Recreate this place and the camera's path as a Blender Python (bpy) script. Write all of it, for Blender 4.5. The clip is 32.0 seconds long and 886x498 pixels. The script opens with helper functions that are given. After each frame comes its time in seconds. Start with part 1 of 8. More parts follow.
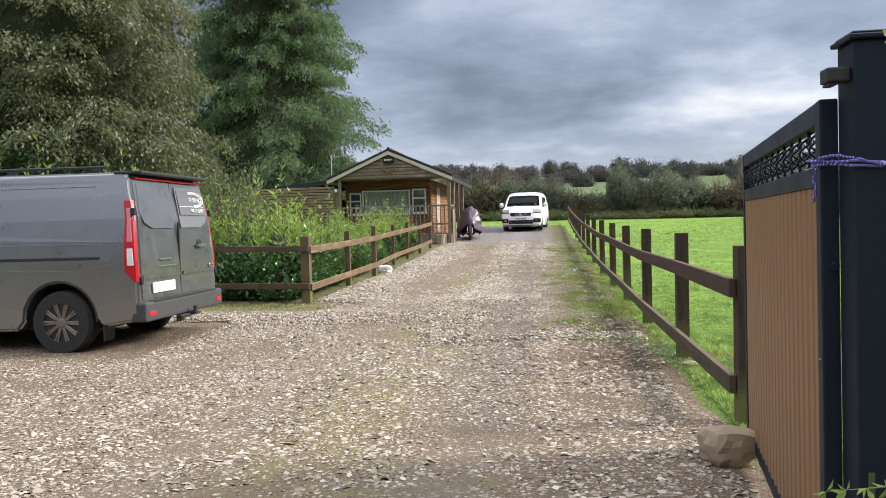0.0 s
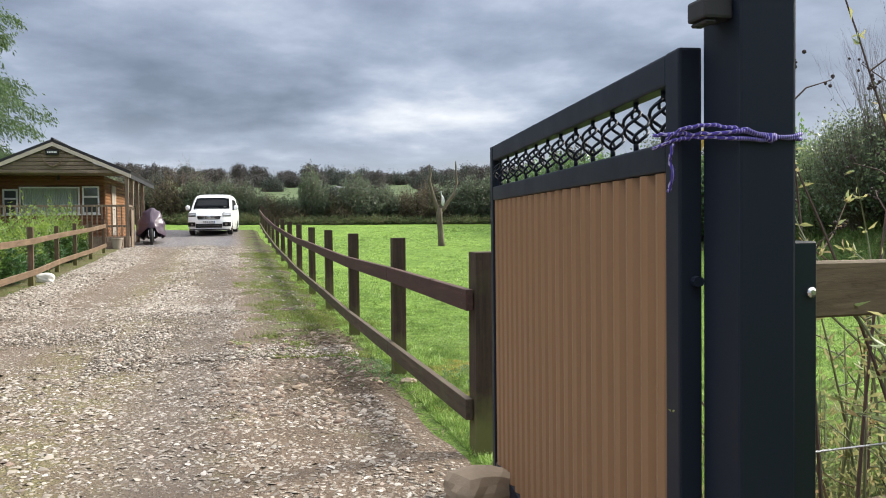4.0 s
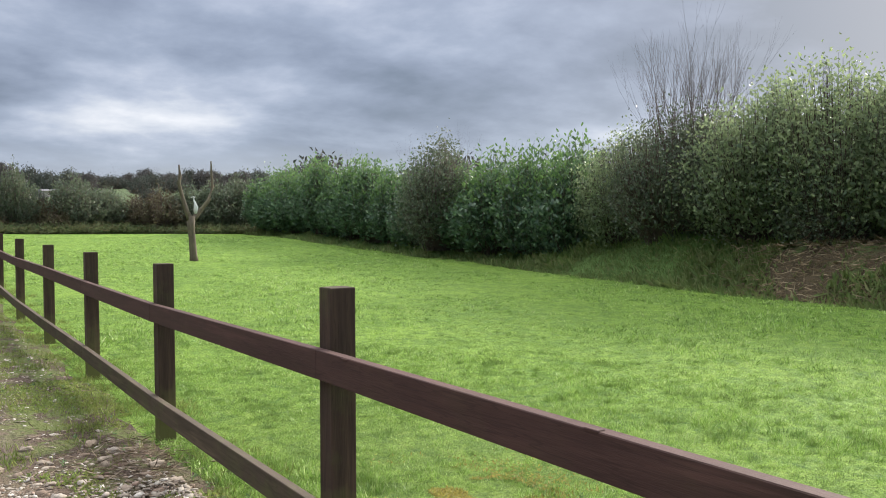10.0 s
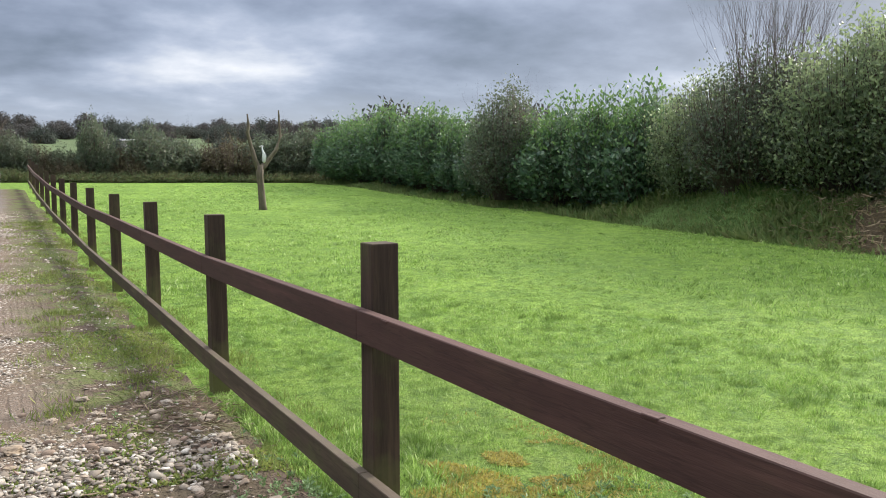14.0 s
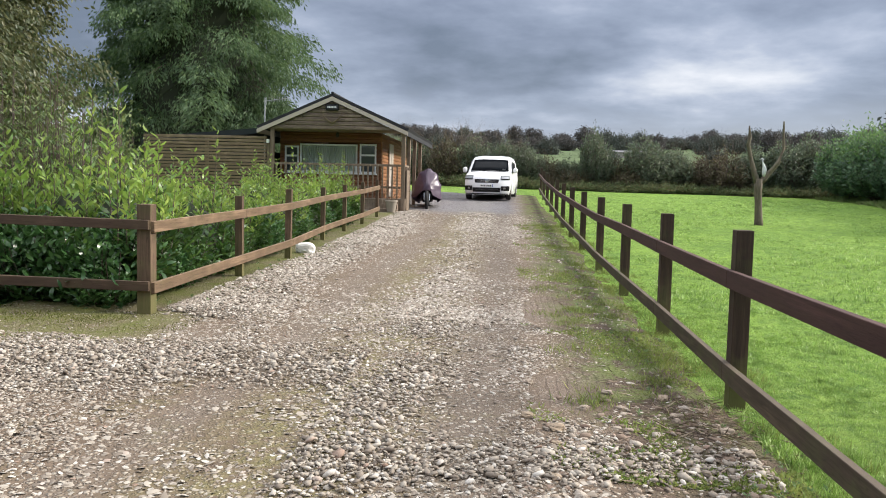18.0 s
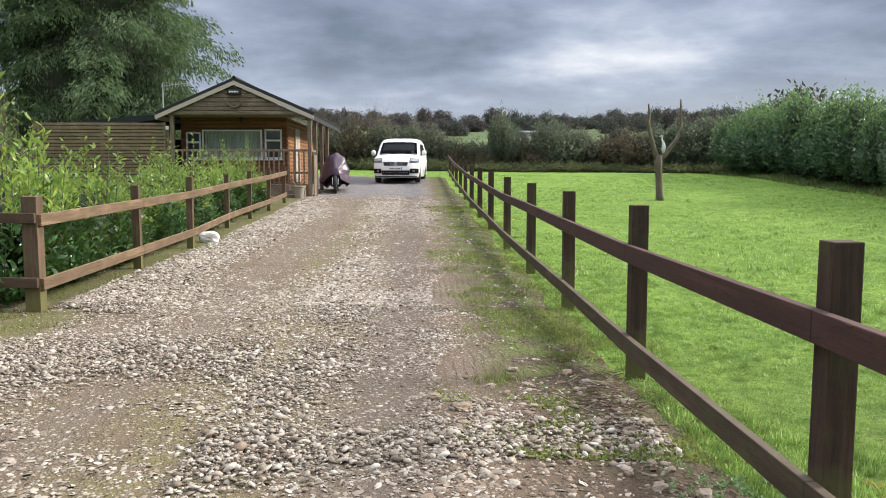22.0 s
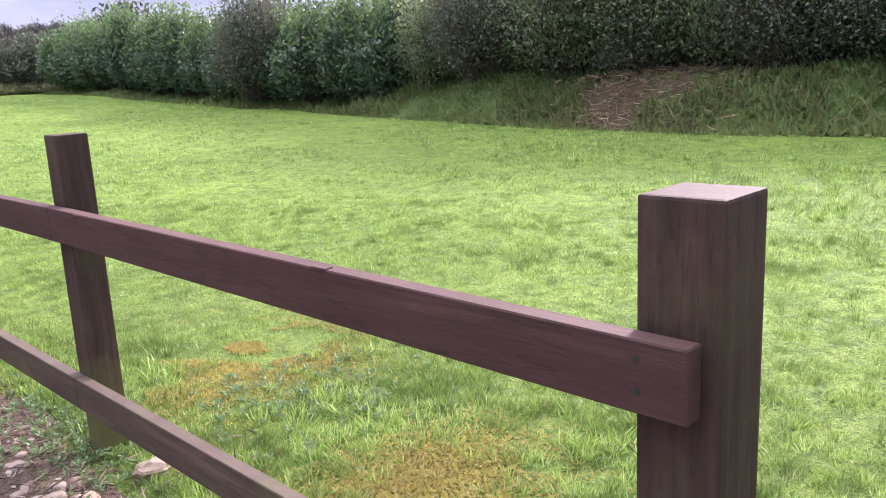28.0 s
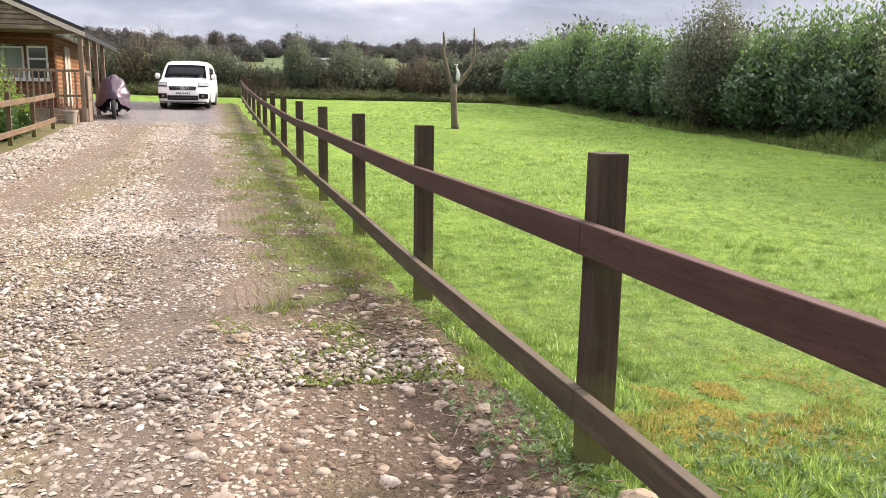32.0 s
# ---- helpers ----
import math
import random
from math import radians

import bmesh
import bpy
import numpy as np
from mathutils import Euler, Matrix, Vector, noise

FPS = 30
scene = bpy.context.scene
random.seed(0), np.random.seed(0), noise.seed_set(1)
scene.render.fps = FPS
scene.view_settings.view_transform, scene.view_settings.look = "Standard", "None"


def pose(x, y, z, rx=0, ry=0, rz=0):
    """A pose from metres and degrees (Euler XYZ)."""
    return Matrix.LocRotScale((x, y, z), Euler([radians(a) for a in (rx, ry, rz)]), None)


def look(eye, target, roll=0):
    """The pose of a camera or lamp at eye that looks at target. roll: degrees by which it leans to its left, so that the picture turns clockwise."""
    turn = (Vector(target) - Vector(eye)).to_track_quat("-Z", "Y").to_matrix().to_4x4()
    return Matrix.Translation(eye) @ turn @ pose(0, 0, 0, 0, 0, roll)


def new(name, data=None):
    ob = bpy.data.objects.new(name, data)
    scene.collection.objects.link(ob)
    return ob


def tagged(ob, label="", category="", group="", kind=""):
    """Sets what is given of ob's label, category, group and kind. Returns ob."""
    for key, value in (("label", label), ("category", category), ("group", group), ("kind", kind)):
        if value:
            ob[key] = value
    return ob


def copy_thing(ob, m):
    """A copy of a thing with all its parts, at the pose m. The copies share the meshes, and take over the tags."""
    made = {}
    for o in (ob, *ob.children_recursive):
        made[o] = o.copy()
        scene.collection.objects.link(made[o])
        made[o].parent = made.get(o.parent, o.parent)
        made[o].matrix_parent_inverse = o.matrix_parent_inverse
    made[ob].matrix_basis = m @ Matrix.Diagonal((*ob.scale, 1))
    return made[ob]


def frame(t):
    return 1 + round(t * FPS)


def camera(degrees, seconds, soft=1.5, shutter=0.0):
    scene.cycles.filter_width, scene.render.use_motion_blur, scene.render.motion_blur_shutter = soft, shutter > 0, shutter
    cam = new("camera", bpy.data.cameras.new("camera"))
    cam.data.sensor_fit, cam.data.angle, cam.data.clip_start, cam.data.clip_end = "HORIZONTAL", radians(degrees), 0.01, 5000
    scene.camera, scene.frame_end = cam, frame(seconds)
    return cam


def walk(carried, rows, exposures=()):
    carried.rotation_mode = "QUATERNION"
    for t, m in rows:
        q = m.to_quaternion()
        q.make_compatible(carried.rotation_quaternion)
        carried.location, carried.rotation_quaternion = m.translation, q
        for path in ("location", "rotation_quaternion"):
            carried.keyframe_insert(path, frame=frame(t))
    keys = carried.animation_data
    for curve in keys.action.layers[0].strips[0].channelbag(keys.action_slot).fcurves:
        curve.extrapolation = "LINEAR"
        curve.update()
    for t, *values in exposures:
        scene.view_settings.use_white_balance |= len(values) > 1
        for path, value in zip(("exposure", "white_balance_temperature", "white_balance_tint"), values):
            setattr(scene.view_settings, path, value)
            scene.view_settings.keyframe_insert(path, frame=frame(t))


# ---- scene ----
cam = camera(57.6, 32.0, soft=1.0)
PATH = [
    (0, (-1.206, -5.493, 1.357), (-1.460, -3.510, 1.296), -1.59),
    (0.5, (-1.067, -5.466, 1.357), (-0.964, -3.470, 1.295), -1.80),
    (1, (-0.989, -5.467, 1.357), (-0.613, -3.504, 1.288), -1.88),
    (1.5, (-0.966, -5.449, 1.353), (-0.389, -3.535, 1.275), -1.85),
    (2, (-1.091, -5.303, 1.322), (-0.414, -3.423, 1.239), -1.52),
    (2.5, (-1.179, -5.166, 1.311), (-0.494, -3.288, 1.231), -0.92),
    (3, (-1.149, -4.954, 1.310), (-0.504, -3.063, 1.222), -0.63),
    (3.5, (-1.181, -4.750, 1.316), (-0.609, -2.835, 1.249), -0.45),
    (4, (-1.309, -4.490, 1.329), (-0.807, -2.555, 1.267), -0.66),
    (4.5, (-1.415, -4.217, 1.324), (-0.980, -2.266, 1.267), -0.27),
    (6.5, (-1.633, -2.995, 1.356), (-1.193, -1.045, 1.297), -0.17),
    (7, (-1.665, -2.555, 1.388), (-1.133, -0.628, 1.334), -0.45),
    (7.5, (-1.618, -2.150, 1.399), (-0.988, -0.252, 1.363), -0.13),
    (8, (-1.567, -1.815, 1.415), (-0.845, 0.050, 1.394), 0.29),
    (8.5, (-1.571, -1.427, 1.439), (-0.764, 0.403, 1.422), 0.21),
    (9, (-1.589, -1.162, 1.435), (-0.706, 0.632, 1.414), 0.13),
    (9.5, (-1.496, -0.873, 1.452), (-0.508, 0.865, 1.418), -0.13),
    (10, (-1.429, -0.667, 1.449), (-0.315, 0.993, 1.401), -0.38),
    (10.5, (-1.397, -0.547, 1.464), (-0.160, 1.023, 1.403), -0.52),
    (11, (-1.296, -0.536, 1.458), (0.048, 0.943, 1.381), -0.66),
    (11.5, (-1.210, -0.566, 1.455), (0.189, 0.859, 1.350), -0.83),
    (12, (-1.151, -0.574, 1.436), (0.243, 0.854, 1.300), -0.83),
    (12.5, (-1.147, -0.554, 1.436), (0.188, 0.926, 1.272), -0.77),
    (13, (-1.159, -0.524, 1.446), (0.085, 1.033, 1.268), -0.72),
    (13.5, (-1.185, -0.508, 1.456), (-0.067, 1.140, 1.275), -0.58),
    (14, (-1.218, -0.481, 1.457), (-0.254, 1.263, 1.284), -0.34),
    (14.5, (-1.282, -0.501, 1.460), (-0.475, 1.321, 1.295), -0.19),
    (15, (-1.309, -0.466, 1.447), (-0.650, 1.416, 1.289), 0.17),
    (15.5, (-1.348, -0.459, 1.454), (-0.847, 1.471, 1.301), 0.44),
    (17.5, (-1.503, -0.525, 1.473), (-1.535, 1.469, 1.317), 1.20),
    (18, (-1.540, -0.551, 1.476), (-1.692, 1.437, 1.320), 1.40),
    (18.5, (-1.578, -0.573, 1.477), (-1.846, 1.403, 1.319), 1.51),
    (19, (-1.619, -0.567, 1.482), (-1.996, 1.391, 1.324), 1.62),
    (19.5, (-1.653, -0.568, 1.481), (-2.080, 1.379, 1.318), 1.53),
    (20, (-1.635, -0.570, 1.483), (-2.046, 1.380, 1.315), 1.22),
    (20.5, (-1.564, -0.556, 1.485), (-1.894, 1.409, 1.309), 0.61),
    (21, (-1.533, -0.529, 1.483), (-1.732, 1.453, 1.302), 0.30),
    (21.5, (-1.496, -0.521, 1.471), (-1.550, 1.469, 1.282), -0.01),
    (22, (-1.467, -0.505, 1.469), (-1.404, 1.485, 1.274), -0.01),
    (22.5, (-1.437, -0.479, 1.460), (-1.294, 1.506, 1.263), 0.10),
    (23, (-1.415, -0.461, 1.468), (-1.206, 1.518, 1.267), -0.10),
    (23.5, (-1.389, -0.465, 1.463), (-1.125, 1.507, 1.264), -0.19),
    (24, (-1.367, -0.455, 1.463), (-1.048, 1.510, 1.268), -0.49),
    (24.5, (-1.344, -0.453, 1.465), (-0.955, 1.499, 1.269), -1.08),
    (25, (-1.312, -0.535, 1.467), (-0.801, 1.388, 1.261), -1.70),
    (25.5, (-1.262, -0.567, 1.447), (-0.592, 1.304, 1.219), -2.50),
    (26, (-1.204, -0.590, 1.420), (-0.329, 1.188, 1.149), -3.50),
    (26.5, (-1.160, -0.647, 1.401), (-0.089, 1.014, 1.088), -3.80),
    (28.5, (-1.044, -0.640, 1.361), (0.355, 0.719, 0.917), -2.90),
    (29, (-1.061, -0.599, 1.368), (0.274, 0.822, 0.920), -2.00),
    (29.5, (-1.088, -0.576, 1.376), (0.152, 0.930, 0.937), -1.30),
    (30, (-1.119, -0.560, 1.386), (0.005, 1.040, 0.964), -0.70),
    (30.5, (-1.160, -0.530, 1.395), (-0.163, 1.153, 0.990), -0.20),
    (31, (-1.208, -0.478, 1.400), (-0.333, 1.279, 1.013), 0.30),
    (31.5, (-1.261, -0.398, 1.398), (-0.540, 1.427, 1.024), 0.60),
    (32, (-1.320, -0.326, 1.393), (-0.780, 1.565, 1.031), 0.80),
]
walk(cam, [(t, look(eye, target, roll)) for t, eye, target, roll in PATH],
     [(0, 0.52, 6450, 11), (4, 0.50, 6450, 10), (8, 0.38, 6450, 10), (9, 0.38, 6450, 11), (11, 0.48, 6450, 11), (13, 0.50, 6400, 11), (15, 0.43, 6400, 11), (18, 0.40, 6400, 11), (24, 0.43, 6450, 11), (26, 0.58, 6400, 13), (28.5, 1.10, 6050, 38), (29, 1.12, 6100, 38), (30, 1.10, 6100, 36), (31, 0.95, 6500, 25), (32, 0.82, 6950, 19)])

# ---- world, sun ----
ZENITH = 5.2                        # how much brighter the cloud is overhead
SUN_AZ, SUN_EL = 78.0, 27.0        # degrees to the right of +y, above the horizon
world = bpy.data.worlds.new("sky")
scene.world = world
world.use_nodes = True
wn, wl = world.node_tree.nodes, world.node_tree.links
wn.clear()


def wmath(op, a, b=None, c=None):
    n = wn.new("ShaderNodeMath")
    n.operation = op
    for i, v in enumerate((a, b, c)):
        if v is None:
            continue
        if isinstance(v, (int, float)):
            n.inputs[i].default_value = v
        else:
            wl.new(v, n.inputs[i])
    return n.outputs[0]


def wramp(fac, stops, interp="LINEAR"):
    n = wn.new("ShaderNodeValToRGB")
    n.color_ramp.interpolation = interp
    el = n.color_ramp.elements
    while len(el) < len(stops):
        el.new(0.5)
    for e, (p, c) in zip(el, stops):
        e.position, e.color = p, (*c, 1)
    wl.new(fac, n.inputs[0])
    return n.outputs[0]


def wmix(fac, a, b, blend="MIX"):
    n = wn.new("ShaderNodeMix")
    n.data_type, n.blend_type = "RGBA", blend
    if isinstance(fac, (int, float)):
        n.inputs[0].default_value = fac
    else:
        wl.new(fac, n.inputs[0])
    for i, v in ((6, a), (7, b)):
        if isinstance(v, tuple):
            n.inputs[i].default_value = (*v, 1)
        else:
            wl.new(v, n.inputs[i])
    return n.outputs[2]


geo = wn.new("ShaderNodeTexCoord")
sep = wn.new("ShaderNodeSeparateXYZ")
wl.new(geo.outputs["Generated"], sep.inputs[0])
zc = wmath("MAXIMUM", sep.outputs[2], 0.0)


def wnoise(flat, ox, oy, scale, detail, rough, dist):
    """Cloud pattern on a flat layer overhead, foreshortened towards the horizon."""
    den = wmath("ADD", zc, flat)
    comb = wn.new("ShaderNodeCombineXYZ")
    wl.new(wmath("ADD", wmath("DIVIDE", sep.outputs[0], den), ox), comb.inputs[0])
    wl.new(wmath("ADD", wmath("DIVIDE", sep.outputs[1], den), oy), comb.inputs[1])
    n = wn.new("ShaderNodeTexNoise")
    n.inputs["Scale"].default_value, n.inputs["Detail"].default_value = scale, detail
    n.inputs["Roughness"].default_value, n.inputs["Distortion"].default_value = rough, dist
    wl.new(comb.outputs[0], n.inputs["Vector"])
    return n.outputs["Fac"]


mass = wnoise(0.24, 3.1, 0.6, 0.60, 4, 0.5, 0.2)
wisp = wnoise(0.20, 0.0, 2.0, 1.15, 8, 0.55, 0.10)
cloud_f = wmath("ADD", wmath("MULTIPLY", mass, 0.42), wmath("MULTIPLY", wisp, 0.65))
cloud_f = wmath("SUBTRACT", cloud_f, wmath("MULTIPLY", wmath("MINIMUM", wmath("MAXIMUM", wmath("SUBTRACT", zc, 0.13), 0.0), 0.15), 0.4))     # heavier overhead
clouds = wramp(cloud_f, [(0.43, (0.150, 0.183, 0.245)), (0.49, (0.222, 0.26, 0.345)), (0.545, (0.305, 0.352, 0.45)), (0.59, (0.415, 0.46, 0.56)), (0.63, (0.56, 0.595, 0.665)), (0.695, (0.79, 0.80, 0.83))])
# pale strip low over the horizon, with grey bars across it
low = wramp(wmath("ADD", zc, wmath("MULTIPLY", wmath("SUBTRACT", wisp, 0.5), 0.16)), [(0.0, (1, 1, 1)), (0.045, (0.85, 0.85, 0.85)), (0.10, (0.05, 0.05, 0.05)), (0.2, (0, 0, 0))])
sky_col = wmix(wmath("MULTIPLY", low, 0.45), clouds, (0.62, 0.665, 0.73))
sunv = Vector((math.sin(radians(SUN_AZ)) * math.cos(radians(SUN_EL)), math.cos(radians(SUN_AZ)) * math.cos(radians(SUN_EL)), math.sin(radians(SUN_EL))))
dot = wn.new("ShaderNodeVectorMath")
dot.operation = "DOT_PRODUCT"
wl.new(geo.outputs["Generated"], dot.inputs[0])
dot.inputs[1].default_value = sunv
near_sun = wmath("POWER", wmath("MAXIMUM", dot.outputs["Value"], 0.0), 9.0)
sky_col = wmix(wmath("MULTIPLY", near_sun, 0.28), sky_col, (0.98, 0.95, 0.91))
# an overcast sky is brighter towards the zenith
up_f = wramp(zc, [(0.30, (0, 0, 0)), (0.62, (0.55, 0.55, 0.55)), (0.95, (1, 1, 1))])
zen = wmath("ADD", wmath("MULTIPLY", up_f, ZENITH), 1.0)
zs = wn.new("ShaderNodeVectorMath")
zs.operation = "SCALE"
wl.new(wmix(up_f, sky_col, wmix(0.75, sky_col, (0.43, 0.415, 0.385))), zs.inputs[0])
wl.new(zen, zs.inputs["Scale"])
sky_col = zs.outputs[0]
nish = wn.new("ShaderNodeTexSky")
nish.sky_type, nish.sun_disc = "NISHITA", False
nish.sun_elevation, nish.sun_rotation = radians(SUN_EL), radians(SUN_AZ)
nish_s = wn.new("ShaderNodeVectorMath")
nish_s.operation = "SCALE"
nish_s.inputs["Scale"].default_value = 0.10
wl.new(nish.outputs[0], nish_s.inputs[0])
bg = wn.new("ShaderNodeBackground")
wl.new(wmix(0.12, sky_col, nish_s.outputs[0]), bg.inputs["Color"])
bg.inputs["Strength"].default_value = 0.95
wout = wn.new("ShaderNodeOutputWorld")
wl.new(bg.outputs[0], wout.inputs[0])

sun = new("sun", bpy.data.lights.new("sun", "SUN"))
sun.data.energy, sun.data.angle, sun.data.color = 4.3, radians(11.0), (1.0, 0.935, 0.83)
sun.matrix_world = look(sunv * 50, (0, 0, 0))


# ---- materials ----
class Mat:
    """A small builder for one node material."""

    def __init__(self, name, rough=0.8, metal=0.0, spec=0.5):
        self.m = bpy.data.materials.new(name)
        self.m.use_nodes = True
        self.n, self.l = self.m.node_tree.nodes, self.m.node_tree.links
        self.b = self.n["Principled BSDF"]
        self.b.inputs["Roughness"].default_value = rough
        self.b.inputs["Metallic"].default_value = metal
        self.b.inputs["Specular IOR Level"].default_value = spec
        self.co = self.n.new("ShaderNodeTexCoord").outputs["Object"]
        self.pos = self.n.new("ShaderNodeNewGeometry").outputs["Position"]

    def put(self, v, sock):
        if isinstance(v, (int, float)):
            sock.default_value = v
        elif isinstance(v, tuple):
            sock.default_value = (*v, 1) if len(v) == 3 and len(sock.default_value) == 4 else v
        else:
            self.l.new(v, sock)

    def noise(self, scale, detail=4, rough=0.55, co=None, stretch=None, dist=0.0):
        n = self.n.new("ShaderNodeTexNoise")
        n.inputs["Scale"].default_value, n.inputs["Detail"].default_value = scale, detail
        n.inputs["Roughness"].default_value, n.inputs["Distortion"].default_value = rough, dist
        self.l.new(self.stretched(co or self.co, stretch), n.inputs["Vector"])
        return n.outputs["Fac"]

    def stretched(self, co, s):
        if not s:
            return co
        n = self.n.new("ShaderNodeMapping")
        n.inputs["Scale"].default_value = s
        self.l.new(co, n.inputs["Vector"])
        return n.outputs[0]

    def voronoi(self, scale, co=None, feature="F1", out="Distance", rnd=1.0):
        n = self.n.new("ShaderNodeTexVoronoi")
        n.feature = feature
        n.inputs["Scale"].default_value, n.inputs["Randomness"].default_value = scale, rnd
        self.l.new(co or self.co, n.inputs["Vector"])
        return n.outputs[out]

    def wave(self, scale, axis="X", dist=0.0, co=None):
        n = self.n.new("ShaderNodeTexWave")
        n.bands_direction = axis
        n.inputs["Scale"].default_value, n.inputs["Distortion"].default_value = scale, dist
        self.l.new(co or self.co, n.inputs["Vector"])
        return n.outputs["Fac"]

    def ramp(self, fac, stops):
        n = self.n.new("ShaderNodeValToRGB")
        el = n.color_ramp.elements
        while len(el) < len(stops):
            el.new(0.5)
        for e, (p, c) in zip(el, stops):
            e.position, e.color = p, (*((c,) * 3 if isinstance(c, (int, float)) else c), 1)
        self.l.new(fac, n.inputs[0])
        return n.outputs[0]

    def mix(self, fac, a, b, blend="MIX"):
        n = self.n.new("ShaderNodeMix")
        n.data_type, n.blend_type = "RGBA", blend
        self.put(fac, n.inputs[0])
        self.put(a, n.inputs[6])
        self.put(b, n.inputs[7])
        return n.outputs[2]

    def math(self, op, a, b=0.0, clamp=False):
        n = self.n.new("ShaderNodeMath")
        n.operation, n.use_clamp = op, clamp
        self.put(a, n.inputs[0])
        self.put(b, n.inputs[1])
        return n.outputs[0]

    def rand(self):
        return self.n.new("ShaderNodeObjectInfo").outputs["Random"]

    def island(self):
        return self.n.new("ShaderNodeNewGeometry").outputs["Random Per Island"]

    def axis(self, which, co=None):
        n = self.n.new("ShaderNodeSeparateXYZ")
        self.l.new(co or self.pos, n.inputs[0])
        return n.outputs["XYZ".index(which)]

    def colour(self, v):
        self.put(v, self.b.inputs["Base Color"])
        return self

    def rough(self, v):
        self.put(v, self.b.inputs["Roughness"])
        return self

    def bump(self, height, strength=0.4, distance=0.01):
        n = self.n.new("ShaderNodeBump")
        n.inputs["Strength"].default_value, n.inputs["Distance"].default_value = strength, distance
        self.l.new(height, n.inputs["Height"])
        self.l.new(n.outputs[0], self.b.inputs["Normal"])
        return self


def plain(name, col, rough=0.6, metal=0.0, var=0.12, scale=6.0, bump=0.0, spec=0.5):
    """A painted or moulded surface with slight blotches and grain."""
    m = Mat(name, rough, metal, spec)
    dark = tuple(c * (1 - var) for c in col)
    light = tuple(min(1.0, c * (1 + var)) for c in col)
    f = m.noise(scale, 5, 0.6)
    m.colour(m.mix(m.noise(scale * 9, 3), m.mix(f, dark, light), col))
    m.rough(m.ramp(f, [(0.3, max(0.02, rough - 0.08)), (0.7, min(1, rough + 0.08))]))
    if bump:
        m.bump(m.noise(scale * 12, 4), bump, 0.004)
    return m.m


def timber(name, dark, light, grain="Z", rough=0.75, moss=0.0, wear=0.35, foot=0.0):
    """Sawn timber: grain along one axis, dark streaks, worn patches, a little green."""
    m = Mat(name, rough, spec=0.3)
    s = {"X": (0.6, 9, 9), "Y": (9, 0.6, 9), "Z": (9, 9, 0.6)}[grain]
    g = m.noise(4.0, 7, 0.65, stretch=s)
    fine = m.noise(14.0, 4, 0.7, stretch=s)
    c = m.mix(m.ramp(g, [(0.32, 0.0), (0.68, 1.0)]), dark, light)
    c = m.mix(m.math("MULTIPLY", fine, 0.45), c, tuple(v * 0.45 for v in dark))
    blot = m.noise(2.2, 5, 0.6, co=m.pos)
    c = m.mix(m.math("MULTIPLY", m.ramp(blot, [(0.52, 0.0), (0.72, 1.0)]), wear), c, tuple(min(1, v * 1.7) for v in light))
    if moss:
        mo = m.ramp(m.noise(3.5, 5, 0.65, co=m.pos), [(0.5, 0.0), (0.68, 1.0)])
        c = m.mix(m.math("MULTIPLY", mo, moss), c, (0.10, 0.13, 0.035))
    crack = m.ramp(m.noise(2.6, 3, 0.5, stretch=s), [(0.485, 0.0), (0.497, 1.0), (0.503, 1.0), (0.515, 0.0)])
    c = m.mix(m.math("MULTIPLY", crack, 0.35), c, tuple(v * 0.25 for v in dark))
    streak = m.ramp(m.noise(1.3, 4, 0.6, stretch=s), [(0.58, 0.0), (0.66, 1.0)])
    c = m.mix(m.math("MULTIPLY", streak, 0.34), c, tuple(min(1, v * 1.9) for v in light))
    # upward faces paler: weathering, plus sky light painted into the colour
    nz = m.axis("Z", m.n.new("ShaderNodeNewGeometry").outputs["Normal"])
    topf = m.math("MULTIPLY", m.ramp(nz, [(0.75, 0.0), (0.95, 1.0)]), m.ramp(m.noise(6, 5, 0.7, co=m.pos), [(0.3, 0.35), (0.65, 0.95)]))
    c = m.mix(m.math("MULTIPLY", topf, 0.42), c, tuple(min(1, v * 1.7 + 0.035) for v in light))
    if foot:
        low = m.math("ADD", m.axis("Z", m.co), m.math("MULTIPLY", m.noise(5, 4, 0.6, co=m.pos), -0.35))
        c = m.mix(m.ramp(low, [(0.0, foot), (0.22, 0.0)]), c, (0.15, 0.155, 0.05))
    c = m.mix(m.math("MULTIPLY", m.rand(), 0.25), c, tuple(v * 0.7 for v in dark))
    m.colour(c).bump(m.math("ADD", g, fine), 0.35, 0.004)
    return m.m


def leafy(name, cols, rough=0.45, trans=0.25, spec=0.4, clump=0.9, shade=0.55, each=0.0):
    """Leaves: colour varies leaf by leaf and in drifts; a little light comes through."""
    m = Mat(name, rough, spec=spec)
    isl = m.island()
    c = m.ramp(isl, [(i / max(1, len(cols) - 1), c) for i, c in enumerate(cols)])
    drift = m.noise(clump, 4, 0.6, co=m.pos)
    c = m.mix(m.ramp(drift, [(0.38, 0.0), (0.62, shade)]), c, tuple(v * 0.55 for v in cols[0]))
    if each:
        c = m.mix(m.math("MULTIPLY", m.ramp(m.rand(), [(0.25, 0.0), (0.8, 1.0)]), each), c, tuple(v * 0.7 for v in cols[0]))
    m.colour(c)
    t = m.n.new("ShaderNodeBsdfTranslucent")
    m.put(m.mix(0.5, c, tuple(min(1, v * 1.6) for v in cols[-1])), t.inputs["Color"])
    mixs = m.n.new("ShaderNodeMixShader")
    mixs.inputs[0].default_value = trans
    m.l.new(m.b.outputs[0], mixs.inputs[1])
    m.l.new(t.outputs[0], mixs.inputs[2])
    m.l.new(mixs.outputs[0], m.n["Material Output"].inputs["Surface"])
    return m.m


